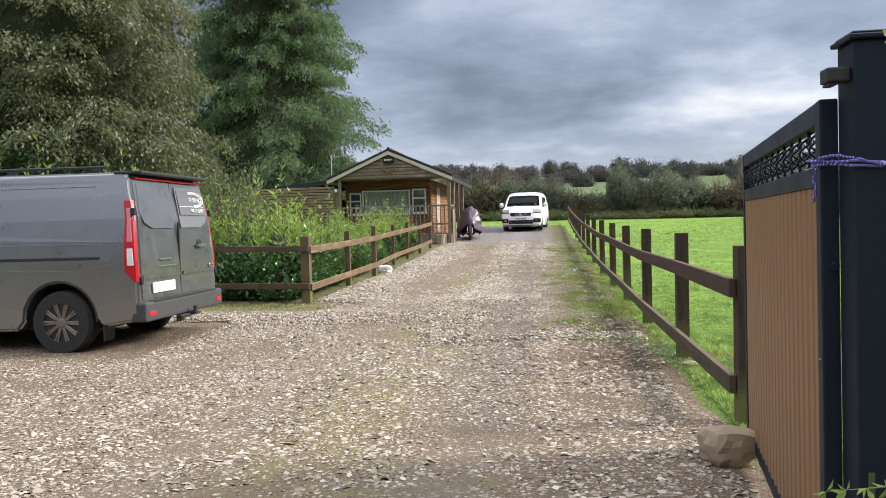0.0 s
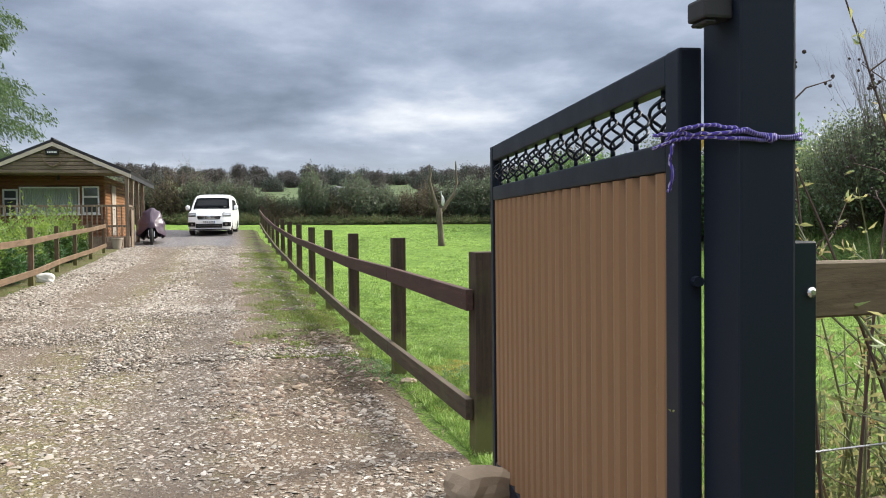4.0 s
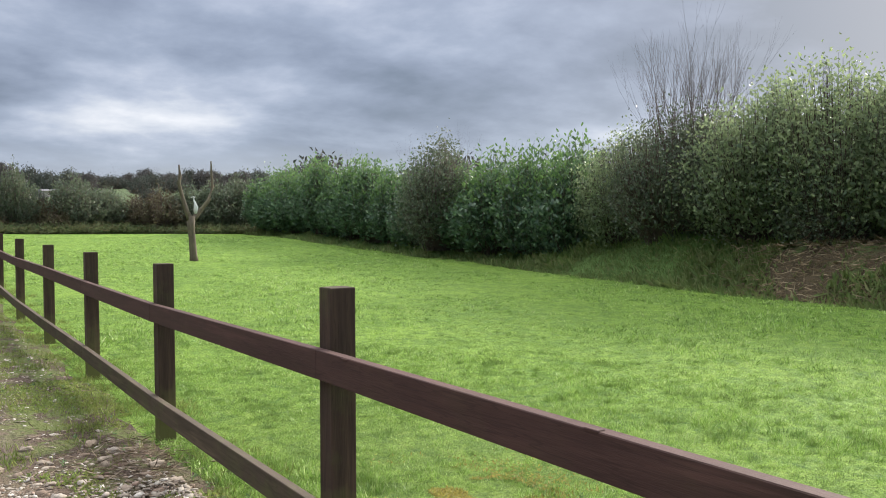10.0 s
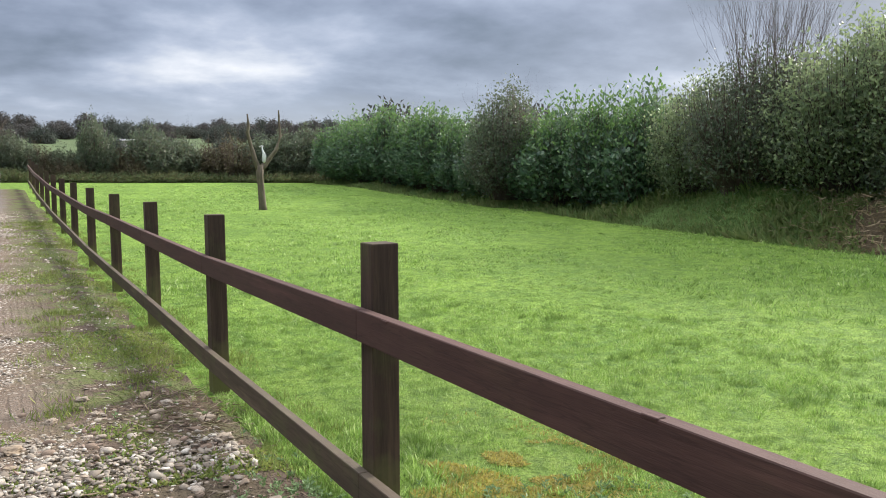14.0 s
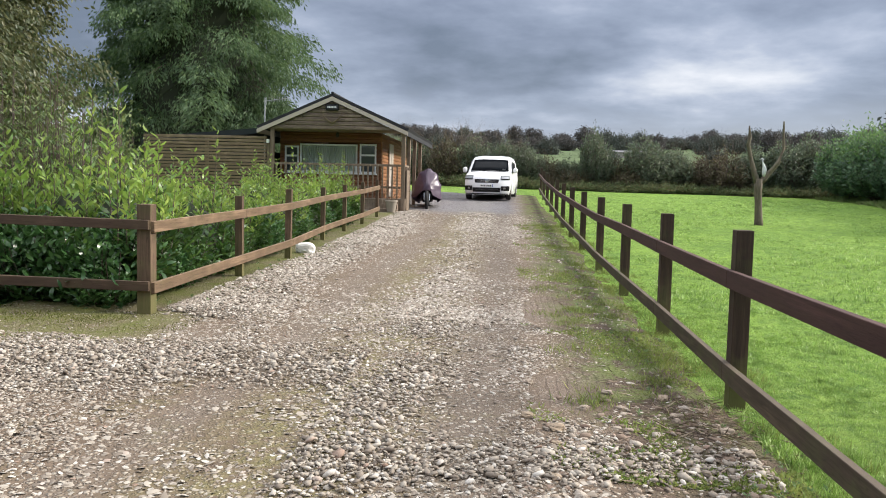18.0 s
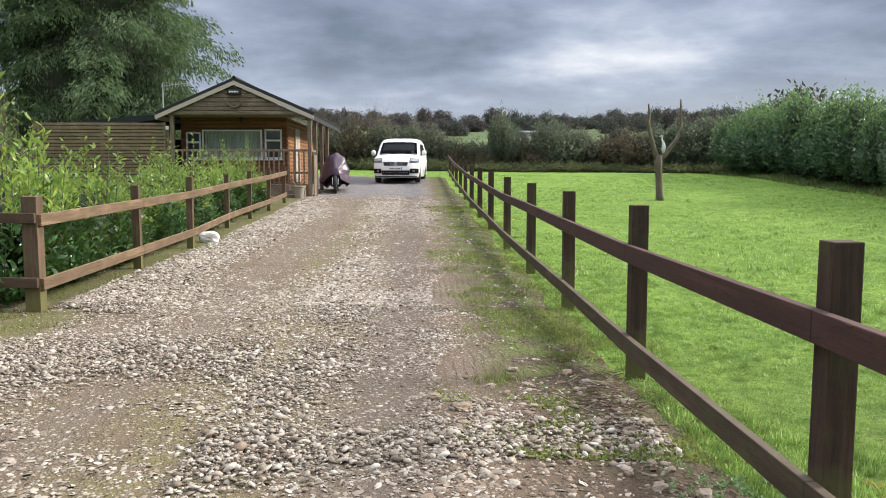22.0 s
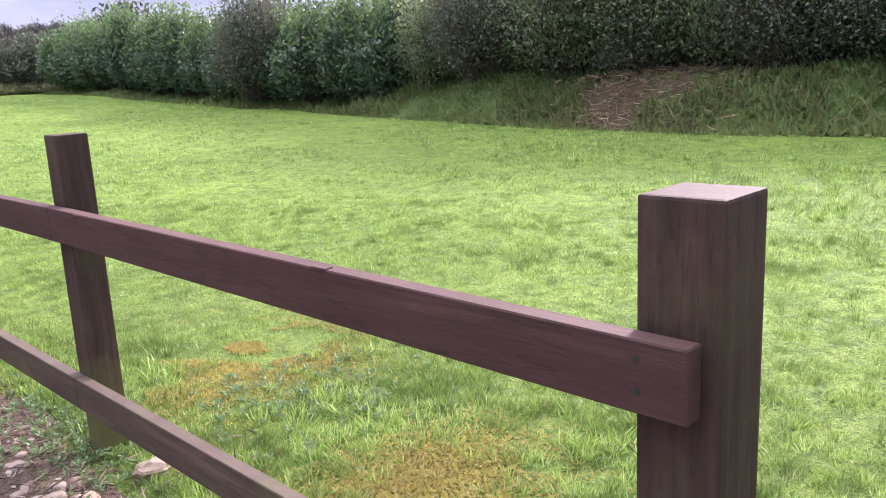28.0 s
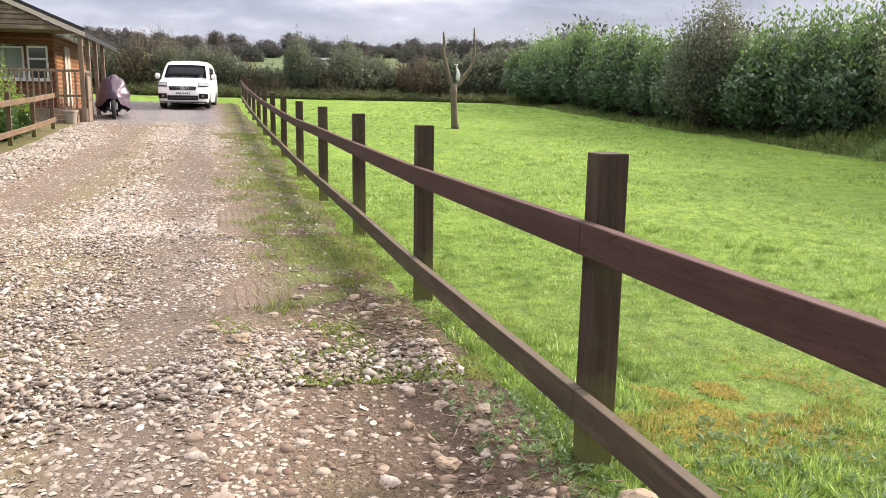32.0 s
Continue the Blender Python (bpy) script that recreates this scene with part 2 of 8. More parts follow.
def glass_pane(name, tint=(0.05, 0.06, 0.07), rough=0.05):
    """Dark reflecting glazing seen from outside."""
    m = Mat(name, rough, spec=0.9)
    m.colour(tint)
    m.b.inputs["Coat Weight"].default_value = 0.6
    m.b.inputs["Coat Roughness"].default_value = 0.03
    return m.m


def clear_glass(name):
    m = Mat(name, 0.02)
    m.colour((0.9, 0.95, 0.95))
    m.b.inputs["Transmission Weight"].default_value = 1.0
    m.b.inputs["IOR"].default_value = 1.15
    return m.m


# ---- building helpers ----
RISE = 0.0009


def gz(x, y):
    """Height of the ground: level at the gate, rising gently ahead and a little to the left; hills far off."""
    v = min(max(y - 1.0, 0.0), 60.0)
    z = RISE * v * v if v < 36 else RISE * 36 * 36 + RISE * 30 * (v - 36)
    z -= 0.015 * max(x, -12.0) * min(1.0, max(0.3, y / 7.0)) if x < 0 else 0.008 * min(x, 20.0)
    far = min(max(0.0, y - 70.0), 262.0)
    return z + 0.068 * far + 0.00003 * min(far, 500) ** 2 + (4 * fbm(x, y, 0.006, 2.0) * min(1, far / 150) if far else 0)


def mesh_of(bm, name, mat, smooth=False):
    me = bpy.data.meshes.new(name)
    bm.to_mesh(me)
    bm.free()
    for m in (mat if isinstance(mat, (list, tuple)) else [mat]):
        me.materials.append(m)
    if smooth:
        me.shade_smooth()
    return me


def thing(name, label, category, at=(0, 0, 0), rz=0.0, group="", kind=""):
    """An empty at a thing's base that carries its parts."""
    ob = new(name)
    ob.matrix_world = pose(*at, 0, 0, rz)
    ob.empty_display_size = 0.1
    return tagged(ob, label, category, group, kind)


def part(name, bm, mat, parent, label="", smooth=False):
    ob = new(name, mesh_of(bm, name, mat, smooth))
    ob.parent = parent
    return tagged(ob, label) if label else ob


def share(name, me, parent, m):
    """One more piece on a mesh that is already there."""
    ob = new(name, me)
    ob.parent = parent
    ob.matrix_basis = m
    return ob


def solid(name, bm, mat, label, category, at=(0, 0, 0), rz=0.0, group="", kind="", smooth=False):
    ob = new(name, mesh_of(bm, name, mat, smooth))
    ob.matrix_world = pose(*at, 0, 0, rz)
    return tagged(ob, label, category, group, kind)


def box(bm, lo, hi, bevel=0.0, seg=2, m=None):
    """An axis-aligned block between two corners, its edges rounded."""
    lo, hi = Vector(lo), Vector(hi)
    r = bmesh.ops.create_cube(bm, size=1.0)
    vs = r["verts"]
    bmesh.ops.scale(bm, vec=hi - lo, verts=vs)
    bmesh.ops.translate(bm, vec=(lo + hi) / 2, verts=vs)
    if bevel:
        es = list({e for v in vs for e in v.link_edges})
        g = bmesh.ops.bevel(bm, geom=es, offset=bevel, segments=seg, affect="EDGES", profile=0.6)
        vs = list({v for f in g["faces"] for v in f.verts} | {v for v in vs if v.is_valid})
    if m is not None:
        bmesh.ops.transform(bm, matrix=m, verts=vs)
    return vs


def beam(bm, a, b, w, h, bevel=0.004, up=(0, 0, 1)):
    """A bar of section w x h from a to b."""
    a, b = Vector(a), Vector(b)
    d = (b - a)
    y = d.normalized()
    x = y.cross(Vector(up)).normalized()
    z = x.cross(y)
    m = Matrix((x, y, z)).transposed().to_4x4()
    m.translation = (a + b) / 2
    return box(bm, (-w / 2, -d.length / 2, -h / 2), (w / 2, d.length / 2, h / 2), bevel, 1, m)


def rod(bm, a, b, r0, r1=None, seg=8, caps=True):
    """A round bar from a to b."""
    a, b = Vector(a), Vector(b)
    d = b - a
    q = d.to_track_quat("Z", "Y").to_matrix().to_4x4()
    q.translation = (a + b) / 2
    return bmesh.ops.create_cone(bm, cap_ends=caps, segments=seg, radius1=r0, radius2=r0 if r1 is None else r1, depth=d.length, matrix=q)["verts"]


def tube(bm, pts, radii, seg=6, close=True):
    """A skin round a line of points; radii one or one each."""
    pts = [Vector(p) for p in pts]
    if isinstance(radii, (int, float)):
        radii = [radii] * len(pts)
    rings, ref = [], Vector((0.31, 0.17, 0.94))
    for i, p in enumerate(pts):
        d = (pts[min(i + 1, len(pts) - 1)] - pts[max(i - 1, 0)]).normalized()
        x = d.cross(ref)
        if x.length < 0.05:
            x = d.cross(Vector((1, 0, 0)))
        x.normalize()
        y = d.cross(x)
        rings.append([bm.verts.new(p + radii[i] * (x * math.cos(2 * math.pi * k / seg) + y * math.sin(2 * math.pi * k / seg))) for k in range(seg)])
    for r, s in zip(rings, rings[1:]):
        for k in range(seg):
            bm.faces.new((r[k], r[(k + 1) % seg], s[(k + 1) % seg], s[k]))
    if close:
        bm.faces.new(rings[0][::-1])
        bm.faces.new(rings[-1])


def lathe(bm, profile, seg=24, m=None, caps=True):
    """Turns (radius, height) pairs round z."""
    rings = [[bm.verts.new((r * math.cos(2 * math.pi * k / seg), r * math.sin(2 * math.pi * k / seg), z)) for k in range(seg)] for r, z in profile]
    for r, s in zip(rings, rings[1:]):
        for k in range(seg):
            bm.faces.new((r[k], r[(k + 1) % seg], s[(k + 1) % seg], s[k]))
    if caps:
        bm.faces.new(rings[0][::-1])
        bm.faces.new(rings[-1])
    if m is not None:
        bmesh.ops.transform(bm, matrix=m, verts=[v for r in rings for v in r])


def extrude_poly(bm, pts, axis, lo, hi, bevel=0.0):
    """A flat outline, given in the two other axes, made thick along axis."""
    def place(p, v):
        q = list(p)
        q.insert("xyz".index(axis), v)
        return q
    a = [bm.verts.new(place(p, lo)) for p in pts]
    b = [bm.verts.new(place(p, hi)) for p in pts]
    n = len(pts)
    fs = [bm.faces.new(a[::-1]), bm.faces.new(b)]
    for i in range(n):
        fs.append(bm.faces.new((a[i], a[(i + 1) % n], b[(i + 1) % n], b[i])))
    bmesh.ops.recalc_face_normals(bm, faces=fs)
    if bevel:
        bmesh.ops.bevel(bm, geom=list({e for f in fs for e in f.edges}), offset=bevel, segments=2, affect="EDGES")


def raw_mesh(name, verts, faces, mat, smooth=False):
    """A mesh from arrays: verts n x 3, faces m x k."""
    me = bpy.data.meshes.new(name)
    v = np.asarray(verts, np.float32).reshape(-1, 3)
    f = np.asarray(faces, np.int32)
    k = f.shape[1]
    me.vertices.add(len(v))
    me.vertices.foreach_set("co", v.ravel())
    me.loops.add(f.size)
    me.loops.foreach_set("vertex_index", f.ravel())
    me.polygons.add(len(f))
    me.polygons.foreach_set("loop_start", np.arange(0, f.size, k, dtype=np.int32))
    me.update(calc_edges=True)
    me.validate()
    for m in (mat if isinstance(mat, (list, tuple)) else [mat]):
        me.materials.append(m)
    if smooth:
        me.shade_smooth()
    return me


def unit(v):
    return v / np.maximum(np.linalg.norm(v, axis=-1, keepdims=True), 1e-9)


def leaves(name, base, way, length, width, mat, rng, fold=0.25, face=None, oval=False):
    """Many folded leaves: base points, directions, lengths and widths."""
    n = len(base)
    way = unit(way)
    side = unit(np.cross(way, face if face is not None else rng.normal(size=(n, 3))))
    up = np.cross(side, way)
    length, width = np.broadcast_to(length, n)[:, None], np.broadcast_to(width, n)[:, None]
    if oval:
        def at(f, k, drop):
            c = base + way * length * f - up * length * drop
            return c + side * width * 0.5 * k + up * width * fold * abs(k), c - side * width * 0.5 * k + up * width * fold * abs(k)
        tip = base + way * length - up * length * 0.16
        (a, d), (b, c) = at(0.28, 0.85, 0.01), at(0.66, 0.92, 0.06)
        v = np.stack([base, a, b, tip, c, d], 1).reshape(-1, 3)
        i = np.arange(n)[:, None] * 6
        return raw_mesh(name, v, np.concatenate([i + [0, 1, 5], i + [1, 4, 5], i + [1, 2, 4], i + [2, 3, 4]], 1).reshape(-1, 3), mat)
    mid = base + way * length * 0.45 - up * 0
    tip = base + way * length - up * length * 0.12
    a, b = mid + side * width / 2 + up * width * fold, mid - side * width / 2 + up * width * fold
    v = np.stack([base, a, tip, b], 1).reshape(-1, 3)
    i = np.arange(n)[:, None] * 4
    f = np.concatenate([i + [0, 1, 2], i + [0, 2, 3]], 1).reshape(-1, 3)
    return raw_mesh(name, v, f, mat)


def part_mesh(name, me, parent, label=""):
    ob = new(name, me)
    ob.parent = parent
    return tagged(ob, label) if label else ob


def fbm(x, y, s, seed=0.0):
    return noise.fractal(Vector((x * s + seed, y * s - seed, seed * 0.7)), 1.0, 2.0, 4)

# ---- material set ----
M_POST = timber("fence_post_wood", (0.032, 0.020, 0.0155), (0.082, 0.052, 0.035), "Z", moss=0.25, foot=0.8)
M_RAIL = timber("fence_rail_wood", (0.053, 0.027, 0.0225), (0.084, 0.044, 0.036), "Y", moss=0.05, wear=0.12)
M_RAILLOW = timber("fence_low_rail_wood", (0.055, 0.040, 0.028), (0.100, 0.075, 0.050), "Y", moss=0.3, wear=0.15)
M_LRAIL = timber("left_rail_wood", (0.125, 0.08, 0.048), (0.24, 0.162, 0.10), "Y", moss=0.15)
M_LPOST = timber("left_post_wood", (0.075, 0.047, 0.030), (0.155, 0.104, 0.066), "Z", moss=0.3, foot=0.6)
# same fence timber; the cross rails carry their shaded side as darker colour
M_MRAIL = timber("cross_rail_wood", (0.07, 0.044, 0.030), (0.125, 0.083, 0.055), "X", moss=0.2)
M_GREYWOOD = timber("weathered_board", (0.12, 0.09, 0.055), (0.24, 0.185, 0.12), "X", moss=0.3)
M_STEEL = plain("anthracite_steel", (0.008, 0.013, 0.024), 0.5, 0.0, 0.25, 3.0, 0.06, 0.25)
M_STEELGREEN = plain("algae_steel", (0.010, 0.017, 0.022), 0.5, 0.0, 0.3, 5.0, 0.08, 0.25)
M_PANEL = plain("brown_ribbed_panel", (0.25, 0.14, 0.072), 0.45, 0, 0.16, 5, 0.05, 0.4)
M_BOLT = plain("zinc_bolt", (0.62, 0.62, 0.62), 0.3, 0.9)
M_ROPE = Mat("purple_rope", 0.8)
M_ROPE.colour(M_ROPE.mix(M_ROPE.ramp(M_ROPE.wave(60, "X", 2.0), [(0.80, 0.0), (0.88, 1.0)]), (0.055, 0.035, 0.27), (0.38, 0.36, 0.55)))
M_ROPE = M_ROPE.m
M_YELLOW = plain("yellow_plastic", (0.40, 0.29, 0.045), 0.6, 0, 0.35, 9)
M_STEMGREEN = plain("greenish_stem", (0.17, 0.20, 0.11), 0.7, 0, 0.3, 8)
M_WHITE = plain("white_paint", (0.78, 0.79, 0.80), 0.32, 0, 0.05)
M_CARWHITE = plain("white_car_paint", (0.80, 0.81, 0.82), 0.22, 0, 0.03)
M_CARGREY = plain("grey_metallic_paint", (0.25, 0.255, 0.262), 0.33, 0.85, 0.05)
M_CARGREY.node_tree.nodes["Principled BSDF"].inputs["Coat Weight"].default_value = 0.6
M_CARGREY.node_tree.nodes["Principled BSDF"].inputs["Coat Roughness"].default_value = 0.12
M_BLACK = plain("black_plastic", (0.018, 0.018, 0.02), 0.55, 0, 0.2)
M_RUBBER = plain("tyre_rubber", (0.022, 0.022, 0.022), 0.85, 0, 0.3, 10, 0.2)
M_ALLOY = plain("dark_alloy", (0.21, 0.185, 0.16), 0.4, 0.7)
M_CHROME = plain("chrome", (0.7, 0.7, 0.7), 0.15, 1.0)
M_RED = plain("red_lens", (0.45, 0.012, 0.02), 0.2)
M_PINK = plain("pink_lens", (0.62, 0.20, 0.24), 0.15)
M_CLEARLENS = plain("pale_lens", (0.75, 0.72, 0.72), 0.15)
M_PLATE = plain("number_plate", (0.78, 0.78, 0.76), 0.4, 0, 0.03)
M_GLASS = glass_pane("dark_glazing")
M_WINDSCREEN = plain("windscreen_glass", (0.022, 0.026, 0.032), 0.10, 0, 0.1, 2.0, 0, 0.12)
M_TINT = plain("tinted_van_glass", (0.15, 0.155, 0.165), 0.08, 0, 0.08, 2.0, 0, 0.5)
M_CURTAIN = plain("pale_curtain", (0.50, 0.52, 0.48), 0.8, 0, 0.2, 3)
# front logs: the side cladding darkened, with veranda shade put into the colour
M_LOG = timber("shaded_log_cladding", (0.15, 0.062, 0.032), (0.27, 0.125, 0.062), "X", 0.6, wear=0.15)
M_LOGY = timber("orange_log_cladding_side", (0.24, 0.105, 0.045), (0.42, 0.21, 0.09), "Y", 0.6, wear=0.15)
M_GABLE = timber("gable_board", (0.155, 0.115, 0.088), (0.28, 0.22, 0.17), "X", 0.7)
M_BARGE = plain("cream_bargeboard", (0.50, 0.44, 0.37), 0.6, 0, 0.15)
M_ROOF = plain("black_felt_roof", (0.022, 0.023, 0.026), 0.85, 0, 0.35, 2.0, 0.3)
M_SHEDROOF = plain("dark_green_felt", (0.018, 0.026, 0.026), 0.85, 0, 0.3, 2.0, 0.3)
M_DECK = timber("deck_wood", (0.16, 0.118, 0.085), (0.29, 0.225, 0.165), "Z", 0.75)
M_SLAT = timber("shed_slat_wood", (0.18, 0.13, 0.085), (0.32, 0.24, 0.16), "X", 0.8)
M_COVER = plain("purple_grey_cover", (0.085, 0.058, 0.088), 0.38, 0, 0.35, 2.5, 0.3)
M_CLAY = plain("grey_planter", (0.30, 0.26, 0.21), 0.8, 0, 0.25)
M_ALU = plain("aluminium", (0.55, 0.56, 0.58), 0.35, 0.8)
M_WHITESTONE = plain("white_stone", (0.78, 0.76, 0.72), 0.85, 0, 0.12, 12, 0.5)
M_RUBBLESTONE = plain("buff_stone", (0.30, 0.245, 0.19), 0.9, 0, 0.3, 25, 0.5)
M_BROWNROCK = plain("brown_rock", (0.31, 0.24, 0.17), 0.9, 0, 0.35, 9, 0.6)
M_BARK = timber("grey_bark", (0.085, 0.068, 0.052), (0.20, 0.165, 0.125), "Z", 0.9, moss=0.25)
M_TWIG = plain("bare_twig", (0.090, 0.066, 0.055), 0.9, 0, 0.3, 4)
M_TWIGPALE = plain("pale_twig", (0.20, 0.15, 0.11), 0.9, 0, 0.3, 4)
# dark colour that paints the shade inside foliage
M_CORE = plain("inner_shade", (0.045, 0.052, 0.032), 0.95, 0, 0.5, 6, 0.4)
M_LAUREL = leafy("laurel_leaf", [(0.030, 0.080, 0.022), (0.048, 0.118, 0.028), (0.075, 0.165, 0.035), (0.14, 0.24, 0.052)], 0.38, 0.30, 0.45, 1.4, 0.5, 0.6)
M_LAURELTIP = leafy("laurel_tip_leaf", [(0.075, 0.165, 0.032), (0.13, 0.245, 0.04), (0.21, 0.335, 0.058), (0.36, 0.46, 0.10)], 0.34, 0.36, 0.45, 1.4, 0.2, 0.4)
M_HEDGETIP = leafy("hedge_tip_leaf", [(0.06, 0.13, 0.05), (0.10, 0.19, 0.065), (0.17, 0.27, 0.09)], 0.34, 0.4, 0.45, 0.9, 0.2)
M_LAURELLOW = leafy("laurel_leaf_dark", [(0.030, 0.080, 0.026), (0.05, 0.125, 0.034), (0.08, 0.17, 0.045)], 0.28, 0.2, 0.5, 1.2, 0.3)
M_HEDGE = leafy("hedge_leaf", [(0.036, 0.080, 0.050), (0.056, 0.116, 0.066), (0.086, 0.158, 0.082), (0.17, 0.26, 0.135)], 0.32, 0.38, 0.5, 0.9, 0.3)
M_PRIVET = leafy("privet_leaf", [(0.10, 0.155, 0.10), (0.145, 0.21, 0.12), (0.19, 0.25, 0.13), (0.25, 0.30, 0.155)], 0.40, 0.62, 0.4, 0.9, 0.35)
M_BRAMBLE = leafy("bramble_leaf", [(0.07, 0.065, 0.035), (0.11, 0.085, 0.05), (0.09, 0.11, 0.045), (0.17, 0.125, 0.08)], 0.7, 0.25)
M_IVY = leafy("dark_ivy_leaf", [(0.06, 0.098, 0.064), (0.088, 0.135, 0.08), (0.12, 0.165, 0.094), (0.15, 0.16, 0.105)], 0.34, 0.42, 0.45, 0.9, 0.3)
M_CONIFER = leafy("conifer_spray", [(0.050, 0.100, 0.048), (0.075, 0.138, 0.060), (0.105, 0.178, 0.072), (0.16, 0.225, 0.09)], 0.55, 0.40, 0.4, 0.8, 0.6)
M_CONIFERBROWN = leafy("brownish_conifer_spray", [(0.075, 0.095, 0.045), (0.10, 0.12, 0.052), (0.13, 0.135, 0.065), (0.11, 0.15, 0.065)], 0.55, 0.40, 0.4, 1.3, 0.45)
M_IVYTREE = leafy("ivy_tree_leaf", [(0.044, 0.068, 0.028), (0.070, 0.096, 0.036), (0.11, 0.130, 0.052), (0.18, 0.175, 0.085)], 0.42, 0.40, 0.5, 0.8, 0.25)
M_BROADLEAF = leafy("tree_leaf", [(0.05, 0.10, 0.03), (0.09, 0.15, 0.04), (0.15, 0.21, 0.06), (0.23, 0.28, 0.10)], 0.4, 0.25)
M_SHRUB = leafy("shrub_leaf", [(0.15, 0.27, 0.09), (0.22, 0.36, 0.125), (0.32, 0.45, 0.175), (0.42, 0.51, 0.25), (0.40, 0.29, 0.15)], 0.5, 0.5, 0.4, 2.0, 0.2)
M_SPRIG = leafy("sprig_leaf", [(0.16, 0.26, 0.05), (0.24, 0.36, 0.08), (0.34, 0.44, 0.12)], 0.45, 0.35, 0.4, 2.0, 0.2)
M_RANK = leafy("rank_grass", [(0.045, 0.085, 0.030), (0.065, 0.12, 0.04), (0.09, 0.15, 0.05), (0.20, 0.17, 0.09)], 0.8, 0.3)
M_BANK = leafy("bank_weed", [(0.10, 0.19, 0.055), (0.14, 0.25, 0.07), (0.20, 0.31, 0.085), (0.30, 0.30, 0.14)], 0.6, 0.42)


def grass_material():
    """Grass blades: each blade its own green, in dark and pale clumps of two sizes."""
    m = Mat("grass_blade", 0.42, spec=0.35)
    c = m.ramp(m.island(), [(0.0, (0.17, 0.31, 0.06)), (0.35, (0.35, 0.55, 0.115)), (0.7, (0.47, 0.67, 0.185)), (1.0, (0.68, 0.77, 0.40))])
    c = m.mix(m.ramp(m.noise(1.9, 4, 0.6, co=m.pos), [(0.38, 0.65), (0.54, 0.0)]), c, (0.085, 0.18, 0.03))
    c = m.mix(m.ramp(m.noise(8.0, 4, 0.65, co=m.pos), [(0.37, 0.75), (0.49, 0.0)]), c, (0.075, 0.155, 0.032))
    c = m.mix(m.ramp(m.noise(5.0, 4, 0.65, co=m.pos), [(0.54, 0.0), (0.66, 0.30)]), c, (0.40, 0.50, 0.16))
    m.colour(c)
    t = m.n.new("ShaderNodeBsdfTranslucent")
    m.put(m.mix(0.3, c, (0.38, 0.50, 0.14)), t.inputs["Color"])
    x = m.n.new("ShaderNodeMixShader")
    x.inputs[0].default_value = 0.30
    m.l.new(m.b.outputs[0], x.inputs[1])
    m.l.new(t.outputs[0], x.inputs[2])
    m.l.new(x.outputs[0], m.n["Material Output"].inputs["Surface"])
    return m.m


M_GRASS = grass_material()
M_VERGE = leafy("verge_weed_leaf", [(0.10, 0.16, 0.035), (0.16, 0.24, 0.055), (0.24, 0.33, 0.075), (0.30, 0.31, 0.10)], 0.6, 0.35, 0.3, 2.5, 0.4)
M_STRAW = leafy("dead_stalk", [(0.22, 0.16, 0.09), (0.33, 0.25, 0.15), (0.42, 0.34, 0.22)], 0.8, 0.15)
M_DEADSTEM = leafy("dead_stem", [(0.12, 0.085, 0.06), (0.24, 0.18, 0.125), (0.42, 0.34, 0.24)], 0.8, 0.1)
# distance haze is put into these colours: greyed and paled
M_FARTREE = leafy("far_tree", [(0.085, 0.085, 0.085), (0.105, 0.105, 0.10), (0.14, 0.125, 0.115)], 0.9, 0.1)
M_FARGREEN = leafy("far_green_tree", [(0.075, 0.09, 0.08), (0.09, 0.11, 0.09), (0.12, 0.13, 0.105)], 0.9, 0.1)


